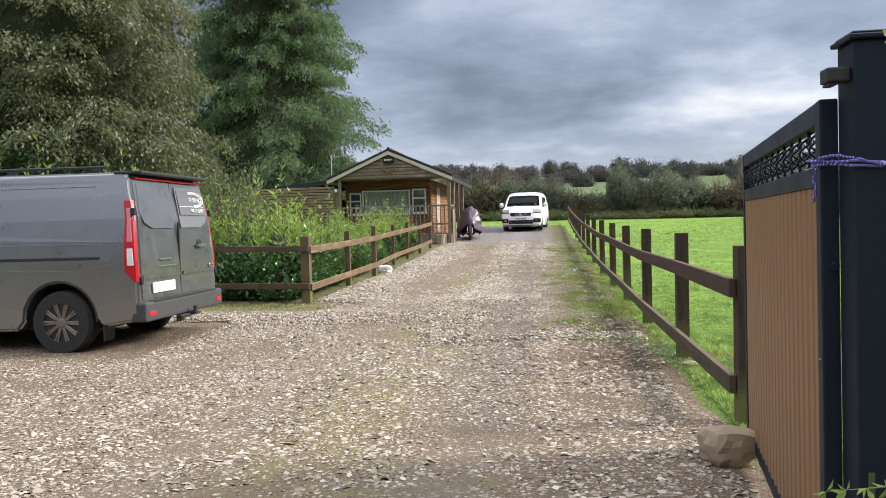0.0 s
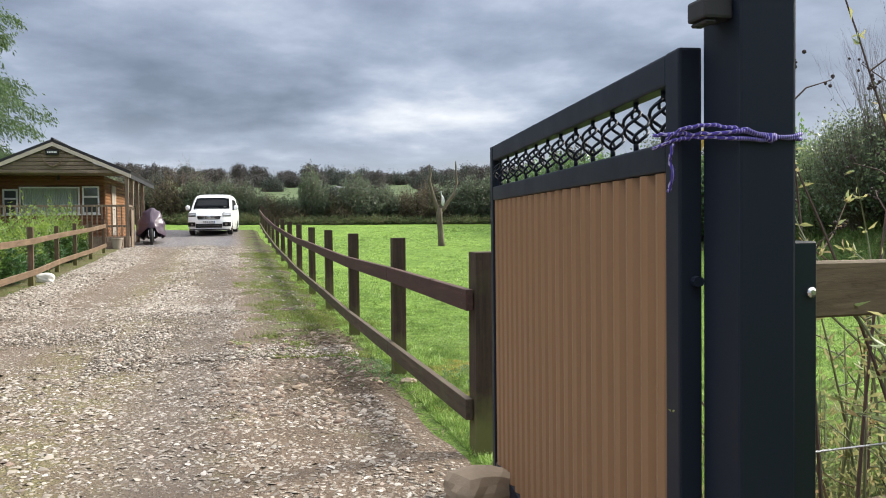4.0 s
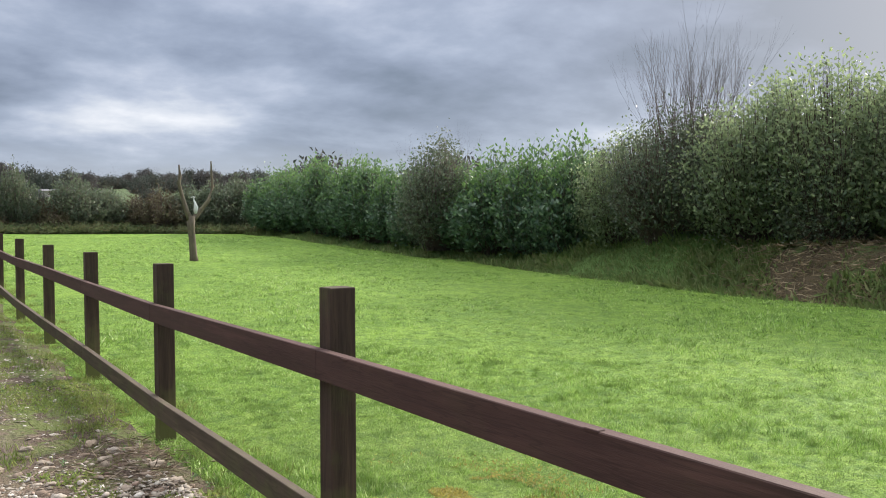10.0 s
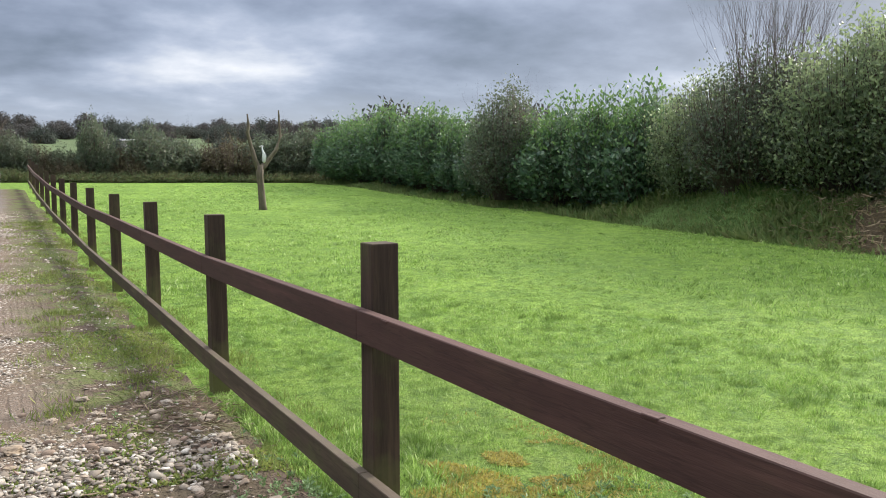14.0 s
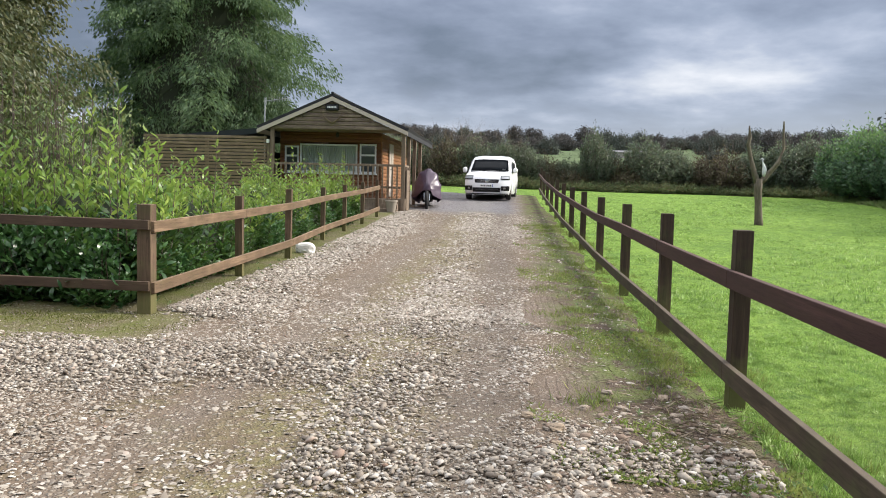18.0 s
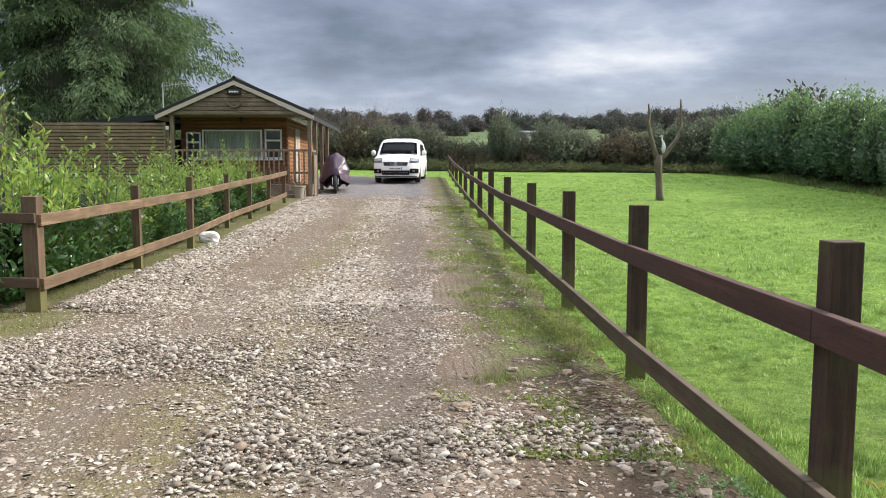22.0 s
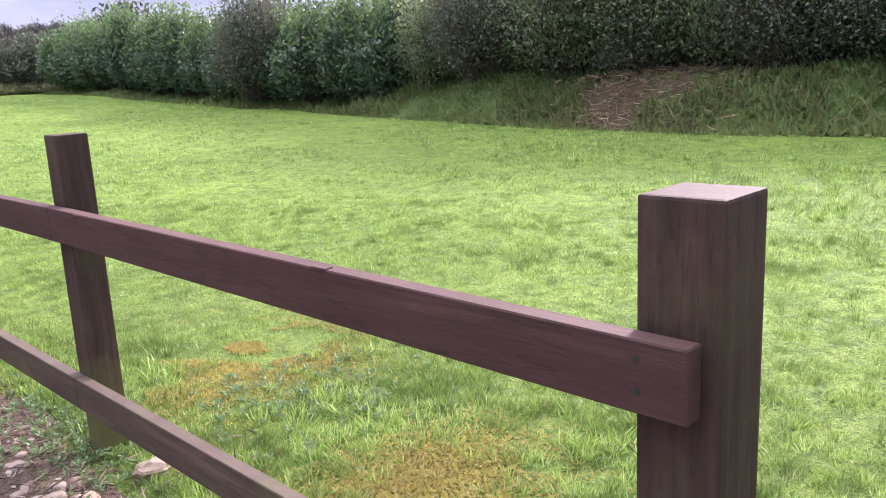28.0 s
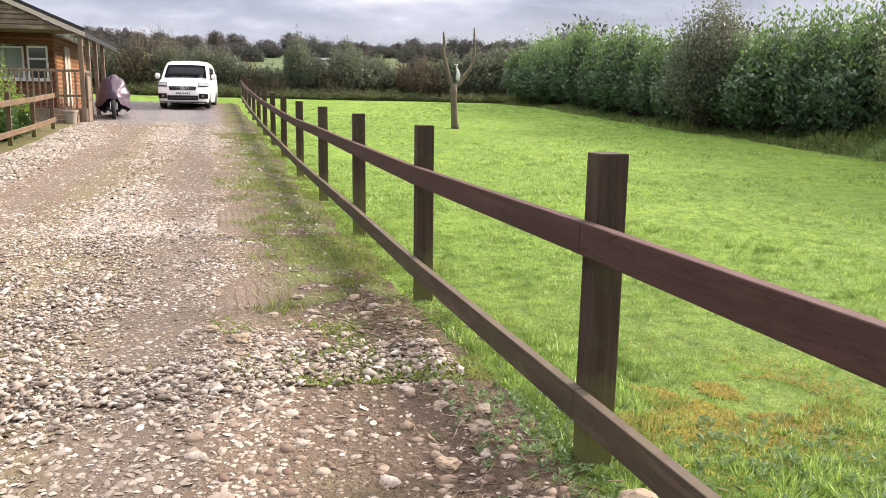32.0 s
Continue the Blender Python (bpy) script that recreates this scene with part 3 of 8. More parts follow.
def lawn_material():
    m = Mat("lawn", 0.85, spec=0.2)
    big = m.noise(0.35, 5, 0.6, co=m.pos)
    mid = m.noise(2.3, 5, 0.65, co=m.pos)
    fine = m.noise(45, 3, 0.7, co=m.pos)
    c = m.mix(m.ramp(big, [(0.35, 0.0), (0.65, 1.0)]), (0.185, 0.32, 0.045), (0.285, 0.45, 0.068))
    c = m.mix(m.ramp(mid, [(0.38, 0.6), (0.53, 0.0)]), c, (0.085, 0.19, 0.028))
    c = m.mix(m.ramp(m.noise(1.1, 4, 0.6, co=m.pos), [(0.60, 0.0), (0.74, 0.45)]), c, (0.27, 0.36, 0.075))
    clump = m.noise(7.5, 6, 0.72, co=m.pos, dist=0.5)
    c = m.mix(m.ramp(clump, [(0.37, 0.70), (0.49, 0.0)]), c, (0.065, 0.145, 0.025))
    c = m.mix(m.ramp(clump, [(0.52, 0.0), (0.63, 0.50)]), c, (0.36, 0.48, 0.10))
    c = m.mix(m.ramp(fine, [(0.40, 0.65), (0.54, 0.0)]), c, (0.045, 0.105, 0.015))
    c = m.mix(m.ramp(m.noise(33, 4, 0.75, co=m.pos), [(0.53, 0.0), (0.66, 0.6)]), c, (0.33, 0.45, 0.10))
    # soil and thatch tones by the fence, darkened for shade between the longer blades
    thatch = m.math("MULTIPLY", m.ramp(m.math("MULTIPLY", m.axis("X"), 0.25), [(0.35, 1.0), (0.9, 0.0)]), m.ramp(m.math("MULTIPLY", m.axis("Y"), 0.1), [(0.35, 1.0), (0.7, 0.0)]))
    c = m.mix(m.math("MULTIPLY", thatch, 0.35), c, m.mix(m.noise(14, 5, 0.7, co=m.pos), (0.055, 0.065, 0.022), (0.13, 0.16, 0.05)))
    # rougher pasture and ploughland far off, the colours dulled for distance haze
    y = m.axis("Y")
    field = m.ramp(m.voronoi(0.011, co=m.pos, out="Color"), [(0.2, (0.085, 0.12, 0.05)), (0.5, (0.11, 0.15, 0.065)), (0.8, (0.125, 0.12, 0.085))])
    far = m.math("MULTIPLY", m.math("SUBTRACT", y, 56.0), 0.1, True)
    m.colour(m.mix(far, c, field))
    m.bump(m.math("ADD", m.noise(60, 3, 0.7, co=m.pos), m.math("MULTIPLY", m.noise(9, 5, 0.7, co=m.pos), 2.0)), 0.9, 0.05)
    return m.m


def gravel_material():
    """Packed gravel and mud: pebbles in cells, mud between, moss and grass in drifts, wheel tracks along the drive."""
    m = Mat("gravel_drive", 0.9, spec=0.25)
    x, y = m.axis("X"), m.axis("Y")
    cell = m.voronoi(26, co=m.pos)
    colr = m.voronoi(26, co=m.pos, out="Color")
    small = m.voronoi(58, co=m.pos)
    smallc = m.voronoi(58, co=m.pos, out="Color")
    peb = m.ramp(colr, [(0.15, (0.17, 0.13, 0.095)), (0.45, (0.33, 0.275, 0.21)), (0.65, (0.47, 0.41, 0.33)), (0.9, (0.64, 0.59, 0.51))])
    peb2 = m.ramp(smallc, [(0.2, (0.13, 0.10, 0.075)), (0.55, (0.29, 0.245, 0.195)), (0.9, (0.52, 0.475, 0.41))])
    mud = m.mix(m.noise(7, 5, 0.65, co=m.pos), (0.085, 0.060, 0.042), (0.20, 0.148, 0.105))
    stony = m.ramp(m.noise(0.9, 5, 0.6, co=m.pos), [(0.34, 0.25), (0.54, 1.0)])
    c = m.mix(m.math("MULTIPLY", m.ramp(small, [(0.24, 1.0), (0.36, 0.0)]), 0.8), mud, peb2)
    c = m.mix(m.math("MULTIPLY", m.ramp(cell, [(0.30, 1.0), (0.42, 0.0)]), m.math("MULTIPLY", stony, 0.9)), c, peb)
    # greyer crushed stone in the wheel tracks, partly darkened for the fence rail's shadow
    wob = m.math("ADD", x, m.math("MULTIPLY", m.noise(0.25, 2, 0.5, co=m.pos), 0.7))
    t1 = m.math("ABSOLUTE", m.math("ADD", wob, 1.40))
    t2 = m.math("ABSOLUTE", m.math("ADD", wob, 3.05))
    tr = m.math("MINIMUM", t1, m.math("ADD", t2, 0.12))
    trk = m.math("MULTIPLY", m.ramp(tr, [(0.16, 1.0), (0.42, 0.0)]), m.ramp(m.noise(1.6, 4, 0.6, co=m.pos), [(0.3, 0.2), (0.6, 0.9)]))
    c = m.mix(m.math("MULTIPLY", trk, 0.24), c, m.mix(m.noise(40, 3, 0.7, co=m.pos), (0.15, 0.137, 0.122), (0.27, 0.248, 0.22)))
    # muddy tyre treads by the fence side
    ux, uy = m.math("ADD", x, m.math("MULTIPLY", m.noise(0.6, 2, 0.5, co=m.pos), 0.25)), m.math("ADD", y, m.math("MULTIPLY", m.noise(2.0, 3, 0.5, co=m.pos), 0.8))
    tread = None
    for cx_, cy_, rx_, ry_ in ((-0.98, 5.0, 0.34, 0.65), (-1.02, 8.5, 0.36, 1.2)):
        ex, ey = m.math("MULTIPLY", m.math("ADD", ux, -cx_ - 0.12), 1 / rx_), m.math("MULTIPLY", m.math("ADD", uy, -cy_ - 0.4), 1 / ry_)
        e = m.ramp(m.math("ADD", m.math("MULTIPLY", ex, ex), m.math("MULTIPLY", ey, ey)), [(0.55, 1.0), (1.0, 0.0)])
        tread = e if tread is None else m.math("MAXIMUM", tread, e)
    lines = m.ramp(m.math("ADD", m.wave(4.4, "X", 2.5, co=m.pos), m.math("MULTIPLY", m.noise(9, 5, 0.7, co=m.pos), 1.5)), [(0.75, 0.0), (1.6, 1.0)])
    c = m.mix(m.math("MULTIPLY", tread, 0.42), c, m.mix(lines, (0.085, 0.063, 0.050), (0.20, 0.160, 0.13)))
    # moss and weed: middle strip, the fence side and the corner by the bushes
    mossn = m.noise(1.7, 6, 0.68, co=m.pos)
    edge = m.ramp(m.math("ADD", m.math("MULTIPLY", m.math("ADD", x, 1.28), 0.95), m.math("MULTIPLY", mossn, 0.7)), [(0.45, 0.0), (0.95, 1.0)])
    edge = m.math("MULTIPLY", edge, m.ramp(m.math("MULTIPLY", m.math("ADD", y, m.noise(1.5, 4, 0.6, co=m.pos)), 0.3), [(0.2, 0.1), (0.7, 1.0)]))
    mossy = m.ramp(mossn, [(0.54, 0.0), (0.72, 0.75)])
    dark = m.mix(m.noise(9, 4, 0.7, co=m.pos), (0.050, 0.034, 0.025), (0.125, 0.088, 0.064))
    c = m.mix(m.math("MULTIPLY", edge, 0.97), c, dark)
    grn = m.ramp(m.noise(3.1, 6, 0.7, co=m.pos), [(0.46, 0.0), (0.53, 1.0)])
    grn = m.math("MULTIPLY", grn, m.ramp(m.math("MULTIPLY", m.math("SUBTRACT", y, 3.4), 0.5), [(0.0, 0.1), (1.0, 1.0)]))
    c = m.mix(m.math("MULTIPLY", m.math("MULTIPLY", edge, grn), 0.7), c, m.mix(m.noise(25, 3, 0.7, co=m.pos), (0.070, 0.11, 0.026), (0.17, 0.22, 0.05)))
    mid = m.math("MULTIPLY", m.ramp(m.math("ABSOLUTE", m.math("ADD", wob, 2.2)), [(0.25, 1.0), (0.75, 0.0)]), m.ramp(m.noise(2.6, 5, 0.7, co=m.pos), [(0.38, 0.0), (0.54, 1.0)]))
    c = m.mix(m.math("MULTIPLY", m.math("MULTIPLY", m.math("MAXIMUM", mossy, mid), m.ramp(m.noise(11, 5, 0.75, co=m.pos), [(0.36, 0.0), (0.54, 1.0)])), 0.55), c, (0.18, 0.172, 0.06))
    corner = m.math("MULTIPLY", m.ramp(m.math("MULTIPLY", m.math("SUBTRACT", y, 5.2), 0.8), [(0.0, 0.0), (0.6, 1.0)]), m.ramp(m.math("MULTIPLY", m.math("ADD", x, 4.3), -0.8), [(0.0, 0.0), (0.5, 1.0)]))
    c = m.mix(m.math("MULTIPLY", corner, m.ramp(mossn, [(0.35, 0.2), (0.6, 0.95)])), c, (0.115, 0.125, 0.03))
    # grey chippings by the parked van
    chipn = m.noise(1.1, 5, 0.65, co=m.pos)
    chip = m.math("MULTIPLY", m.ramp(m.math("ADD", m.math("MULTIPLY", m.math("SUBTRACT", y, 24.0), 0.3), m.math("SUBTRACT", chipn, 0.5)), [(0.0, 0.0), (0.7, 1.0)]), m.ramp(m.math("SUBTRACT", m.math("MULTIPLY", x, -1.0), chipn), [(0.35, 0.0), (1.1, 1.0)]))
    c = m.mix(m.math("MULTIPLY", chip, 0.75), c, m.mix(m.ramp(m.noise(16, 5, 0.75, co=m.pos), [(0.40, 0.0), (0.60, 1.0)]), (0.115, 0.112, 0.125), (0.30, 0.295, 0.31)))
    m.colour(c)
    h = m.math("ADD", m.math("MULTIPLY", m.ramp(cell, [(0.0, 1.0), (0.45, 0.0)]), stony), m.math("MULTIPLY", m.ramp(small, [(0.0, 0.6), (0.45, 0.0)]), 1.0))
    m.bump(m.math("ADD", m.math("ADD", h, m.noise(12, 4, 0.6, co=m.pos)), m.math("MULTIPLY", m.math("MULTIPLY", tread, lines), 0.15)), 0.9, 0.022)
    return m.m


def pebble_material():
    m = Mat("loose_pebble", 0.75, spec=0.35)
    isl = m.island()
    c = m.ramp(isl, [(0.0, (0.15, 0.118, 0.092)), (0.3, (0.27, 0.228, 0.182)), (0.6, (0.37, 0.325, 0.268)), (0.80, (0.46, 0.415, 0.352)), (0.95, (0.64, 0.60, 0.54)), (1.0, (0.27, 0.17, 0.12))])
    c = m.mix(m.math("MULTIPLY", m.noise(60, 3, 0.7, co=m.pos), 0.4), c, (0.20, 0.165, 0.13))
    m.colour(c)
    return m.m


def rubble_material():
    m = Mat("soil_stone", 0.85, spec=0.3)
    c = m.ramp(m.island(), [(0.0, (0.15, 0.10, 0.075)), (0.4, (0.24, 0.18, 0.135)), (0.75, (0.33, 0.27, 0.21)), (1.0, (0.46, 0.41, 0.35))])
    n = m.noise(70, 4, 0.7, co=m.pos)
    m.colour(m.mix(m.ramp(n, [(0.45, 0.0), (0.65, 0.6)]), c, (0.13, 0.092, 0.07))).bump(n, 0.5, 0.004)
    return m.m


M_RUBBLE = rubble_material()
M_LAWN, M_GRAVEL, M_PEBBLE = lawn_material(), gravel_material(), pebble_material()


# ---- ground ----
def axis_steps(lo, hi, step, far, ratio=1.35):
    a = list(np.arange(lo, hi + 1e-6, step))
    s = step
    while a[-1] < far:
        s *= ratio
        a.append(a[-1] + s)
    s = step
    while a[0] > -far:
        s *= ratio
        a.insert(0, a[0] - s)
    return a


def grid_sheet(name, xs, ys, zf, mat, keep=None):
    v = np.array([(x, y, zf(x, y)) for y in ys for x in xs])
    w = len(xs)
    f = []
    for j in range(len(ys) - 1):
        for i in range(w - 1):
            if keep is None or keep((xs[i] + xs[i + 1]) / 2, (ys[j] + ys[j + 1]) / 2):
                f.append((j * w + i, j * w + i + 1, (j + 1) * w + i + 1, (j + 1) * w + i))
    return raw_mesh(name, v, f, mat, True)


def lawn_z(x, y):
    z = gz(x, y)
    near = max(0.0, 1 - abs(y - 20) / 60)
    return z + 0.03 * fbm(x, y, 0.35, 3.1) * near


tagged(new("ground", grid_sheet("ground", axis_steps(-16, 26, 0.6, 1500), axis_steps(-8, 60, 0.6, 1800), lawn_z, M_LAWN)),
       "mown green lawn and far rolling pasture fields", "ground", kind="structure")


def drive_right(y):
    return -0.06 + 0.14 * fbm(0.0, y, 0.9, 9.0) if y < 30 else -0.2


def drive_left(y):
    if y < 7.0:
        return -15.0
    return -6.5 + 0.15 * fbm(1.0, y, 0.5, 4.0)


def drive_top(x, y):
    """Height of the driveway: a thin crown, feathered at the fence side, with two shallow ruts."""
    edge = min(1.0, (drive_right(y) - x) / 0.5)
    rut = -0.009 * math.exp(-((x + 1.75) / 0.22) ** 2) - 0.018 * math.exp(-((x + 3.4) / 0.25) ** 2)
    return lawn_z(x, y) + 0.035 * min(1, edge * 2) + 0.015 + 0.012 * fbm(x, y, 1.4, 1.0) + rut


def drive_mesh():
    ys = list(np.arange(-11.0, 36.0, 0.3))
    n = 46
    v, f = [], []
    for y in ys:
        a, b = drive_left(y), drive_right(y)
        for i in range(n):
            u = (i / (n - 1)) ** (0.6 if a < -10 else 1.0)
            x = a + (b - a) * u
            v.append((x, y, drive_top(x, y)))
    for j in range(len(ys) - 1):
        for i in range(n - 1):
            k = j * n + i
            f.append((k, k + 1, k + n + 1, k + n))
    return raw_mesh("driveway", v, f, M_GRAVEL, True)


tagged(new("driveway", drive_mesh()), "stony gravel and mud driveway with mossy strips", "driveway", kind="structure")


def dz(x, y):
    """Top of the driveway, or of the lawn beside it."""
    return drive_top(x, y) if x < drive_right(y) else lawn_z(x, y) + 0.005


# ---- right-hand fence ----
R_Y = [0.0, 2.4, 5.05, 7.6, 10.3, 13.2, 16.3, 19.2, 22.2, 25.2, 28.2, 31.2, 34.2, 37.2]
R_TOP = [1.167, 1.215, 1.215, 1.22, 1.22, 1.22, 1.22, 1.22, 1.22, 1.22, 1.22, 1.22, 1.22, 1.22]


def post_bm(w, d, h, lean=0.0, chip=0.006):
    bm = bmesh.new()
    box(bm, (-w / 2, -d / 2, -0.25), (w / 2, d / 2, h), chip, 2)
    for v in bm.verts:
        v.co.x += lean * v.co.z
        v.co.x += 0.003 * math.sin(v.co.z * 9 + v.co.y * 40)
    return bm


def post_fence():
    f = thing("post_and_rail_fence", "dark brown stained timber post and rail fence beside the lawn", "fence")
    tops = []
    for i, (y, h) in enumerate(zip(R_Y, R_TOP)):
        w, d = (0.142, 0.142) if i == 0 else (0.112, 0.112)
        z = gz(0, y) if i > 1 else 0.0
        b = post_bm(w, d, h, random.uniform(-0.008, 0.008))
        p = part("post", b, M_POST, f)
        p.location = (w / 2, y - d / 2, z)
        tops.append(z)
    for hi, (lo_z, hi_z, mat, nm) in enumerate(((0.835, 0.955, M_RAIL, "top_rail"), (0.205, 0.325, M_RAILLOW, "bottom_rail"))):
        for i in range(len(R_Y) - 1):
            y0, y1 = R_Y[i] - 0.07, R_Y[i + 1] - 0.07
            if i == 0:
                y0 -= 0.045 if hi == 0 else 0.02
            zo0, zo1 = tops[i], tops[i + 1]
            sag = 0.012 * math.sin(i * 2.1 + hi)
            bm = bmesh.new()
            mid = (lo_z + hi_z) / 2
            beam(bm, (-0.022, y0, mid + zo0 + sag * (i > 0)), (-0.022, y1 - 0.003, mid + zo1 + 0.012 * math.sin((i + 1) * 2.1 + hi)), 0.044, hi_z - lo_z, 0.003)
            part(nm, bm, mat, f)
    # nails at the end of the rail and the chips along its upper edge
    for z in (0.925, 0.872):
        bm = bmesh.new()
        rod(bm, (-0.046, -0.03, z), (-0.040, -0.03, z), 0.006, seg=8)
        part("nail", bm, M_BLACK, f)
    for y in (0.73, 2.05):
        bm = bmesh.new()
        box(bm, (-0.047, y, 0.953), (-0.02, y + 0.05, 0.962), 0.002, 1)
        part("splinter", bm, M_RAIL, f)


post_fence()

# ---- left-hand fence round the bushes ----
L_POSTS = [(-4.98, 7.1, 0.14, 1.12), (-5.02, 9.95, 0.10, 1.13), (-5.03, 12.4, 0.10, 1.17), (-5.2, 15.6, 0.09, 1.12), (-5.2, 17.8, 0.09, 1.12), (-5.16, 19.9, 0.09, 1.12), (-5.18, 22.4, 0.09, 1.12)]
M_POSTS = [(-6.72, 7.05, 0.14, 1.17), (-8.6, 7.05, 0.12, 1.15), (-10.6, 7.05, 0.12, 1.15)]


def left_fence():
    f = thing("garden_fence", "brown timber post and rail fence around laurel bushes", "fence")
    for x, y, w, h in L_POSTS + M_POSTS:
        p = part("post", post_bm(w, w, h, random.uniform(-0.01, 0.01)), M_LPOST, f)
        p.location = (x - w / 2, y, gz(x, y))
    for zc_, nm in ((0.90, "top_rail"), (0.30, "bottom_rail")):
        for a, b in zip(L_POSTS, L_POSTS[1:]):
            bm = bmesh.new()
            beam(bm, (a[0] + 0.02, a[1] - 0.06 * (a is L_POSTS[0]), zc_ + gz(a[0], a[1])), (b[0] + 0.02, b[1] - 0.004, zc_ + gz(b[0], b[1])), 0.04, 0.11, 0.004)
            part(nm, bm, M_LRAIL, f)
        chain = [L_POSTS[0]] + M_POSTS
        for a, b in zip(chain, chain[1:]):
            bm = bmesh.new()
            beam(bm, (a[0] - 0.004, a[1] - 0.085, zc_ + 0.02 + gz(a[0], a[1])), (b[0], b[1] - 0.085, zc_ + 0.02 + gz(b[0], b[1])), 0.04, 0.095, 0.004)
            part(nm, bm, M_MRAIL, f)


left_fence()


# ---- foliage generators ----
def snoise(x, y, seed, s=1.0):
    """Smooth wave noise for arrays, about -1 to 1."""
    r = np.random.default_rng(seed)
    out = np.zeros(np.broadcast(x, y).shape)
    for k in range(6):
        a, p, f = r.uniform(0, 2 * np.pi), r.uniform(0, 6.28), s * (0.6 + 0.55 * k)
        out = out + np.sin(f * (np.cos(a) * x + np.sin(a) * y) + p) / (1 + 0.5 * k)
    return out / 2.2


def along(line, u):
    """Points and left-hand normals at fractions u of a line of (x, y)."""
    p = np.array(line, float)
    seg = np.linalg.norm(np.diff(p, axis=0), axis=1)
    s = np.r_[0, np.cumsum(seg)] / seg.sum()
    x, y = np.interp(u, s, p[:, 0]), np.interp(u, s, p[:, 1])
    i = np.clip(np.searchsorted(s, u) - 1, 0, len(seg) - 1)
    d = np.diff(p, axis=0)[i] / seg[i][:, None]
    return x, y, -d[:, 1], d[:, 0]


def gz_np(x, y):
    return np.array([gz(a, b) for a, b in zip(np.ravel(x), np.ravel(y))])


def hedge_row(name, label, line, width, height, n, leaf, mat, seed, wide=0.38, rough=0.22, top=0.5, category="hedge", lump=1.3, base=0.0, shoots=0, core=True, side_bias=0.0, plants=0):
    """A hedge along a line: a dark core painted as its inner shade, a shell of leaves with an uneven outline, and
    shoots above it.
    """
    rng = np.random.default_rng(seed)
    t = thing(name, label, category)
    hf = height if callable(height) else (lambda u: height + 0 * u)

    def plant(u):
        """Swelling of each single plant along the row, and the rounding of the two ends."""
        e = np.sqrt(np.clip(1 - np.abs(2 * u - 1) ** 8, 0.02, 1))
        return e * ((0.72 + 0.28 * np.abs(np.sin(np.pi * plants * u + 0.5 * np.sin(9 * u))) ** 0.6) if plants else 1.0)

    def top_at(u, d, x, y):
        h = hf(u) * (0.35 + 0.65 * plant(u)) * (1 + rough * snoise(x, y, seed + 5, lump) + 0.5 * rough * snoise(x, y, seed + 6, lump * 3.1))
        return h * (1 - top * np.abs(2 * d / width) ** 3 * 0.6)

    u = rng.uniform(0, 1, n)
    d = rng.uniform(-1, 1, n)
    d = np.sign(d + side_bias) * np.abs(d) ** 0.5 * width / 2 * plant(u) * (1 + 0.18 * snoise(u * 40, d * 2, seed + 9))
    x, y, nx, ny = along(line, u)
    x, y = x + nx * d, y + ny * d
    h = top_at(u, d, x, y)
    w = rng.uniform(0, 1, n) ** 0.75
    gap = snoise(x * 1.7, w * h * 1.9 + y * 1.7, seed + 11, 1.4)
    keep = (gap > -0.62) | (rng.uniform(0, 1, n) < 0.25)
    x, y, d, h, w, nx, ny = (q[keep] for q in (x, y, d, h, w, nx, ny))
    n = len(x)
    z = gz_np(x, y) + base + w * h
    p = np.stack([x, y, z], 1)
    out = np.stack([nx * np.sign(d), ny * np.sign(d), 0.35 + 0.75 * w], 1)
    way = unit(out * [1, 1, 1]) + rng.normal(0, 0.55, (n, 3))
    ln = leaf * rng.uniform(0.65, 1.3, n)
    part_mesh("foliage", leaves("foliage", p, way, ln, ln * wide, mat, rng), t)
    # dark sheet under the leaves stands in for shade inside the hedge
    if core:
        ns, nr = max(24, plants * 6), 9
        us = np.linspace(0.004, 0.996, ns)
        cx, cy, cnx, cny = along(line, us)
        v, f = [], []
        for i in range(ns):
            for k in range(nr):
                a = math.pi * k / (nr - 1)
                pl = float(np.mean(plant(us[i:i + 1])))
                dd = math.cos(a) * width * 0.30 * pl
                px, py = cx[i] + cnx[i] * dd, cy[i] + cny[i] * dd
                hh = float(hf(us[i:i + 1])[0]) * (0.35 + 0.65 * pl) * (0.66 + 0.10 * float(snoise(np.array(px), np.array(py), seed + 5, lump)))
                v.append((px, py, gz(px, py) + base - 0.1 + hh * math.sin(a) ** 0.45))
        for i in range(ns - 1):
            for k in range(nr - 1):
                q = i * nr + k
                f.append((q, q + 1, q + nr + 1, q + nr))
        part_mesh("shade_core", raw_mesh("shade_core", v, f, M_CORE, True), t)
    if shoots:
        shoot_set(t, rng, [along(line, rng.uniform(0, 1, shoots)), rng.uniform(-0.35, 0.35, shoots) * width, hf], seed, leaf, wide, mat, base)
    return t


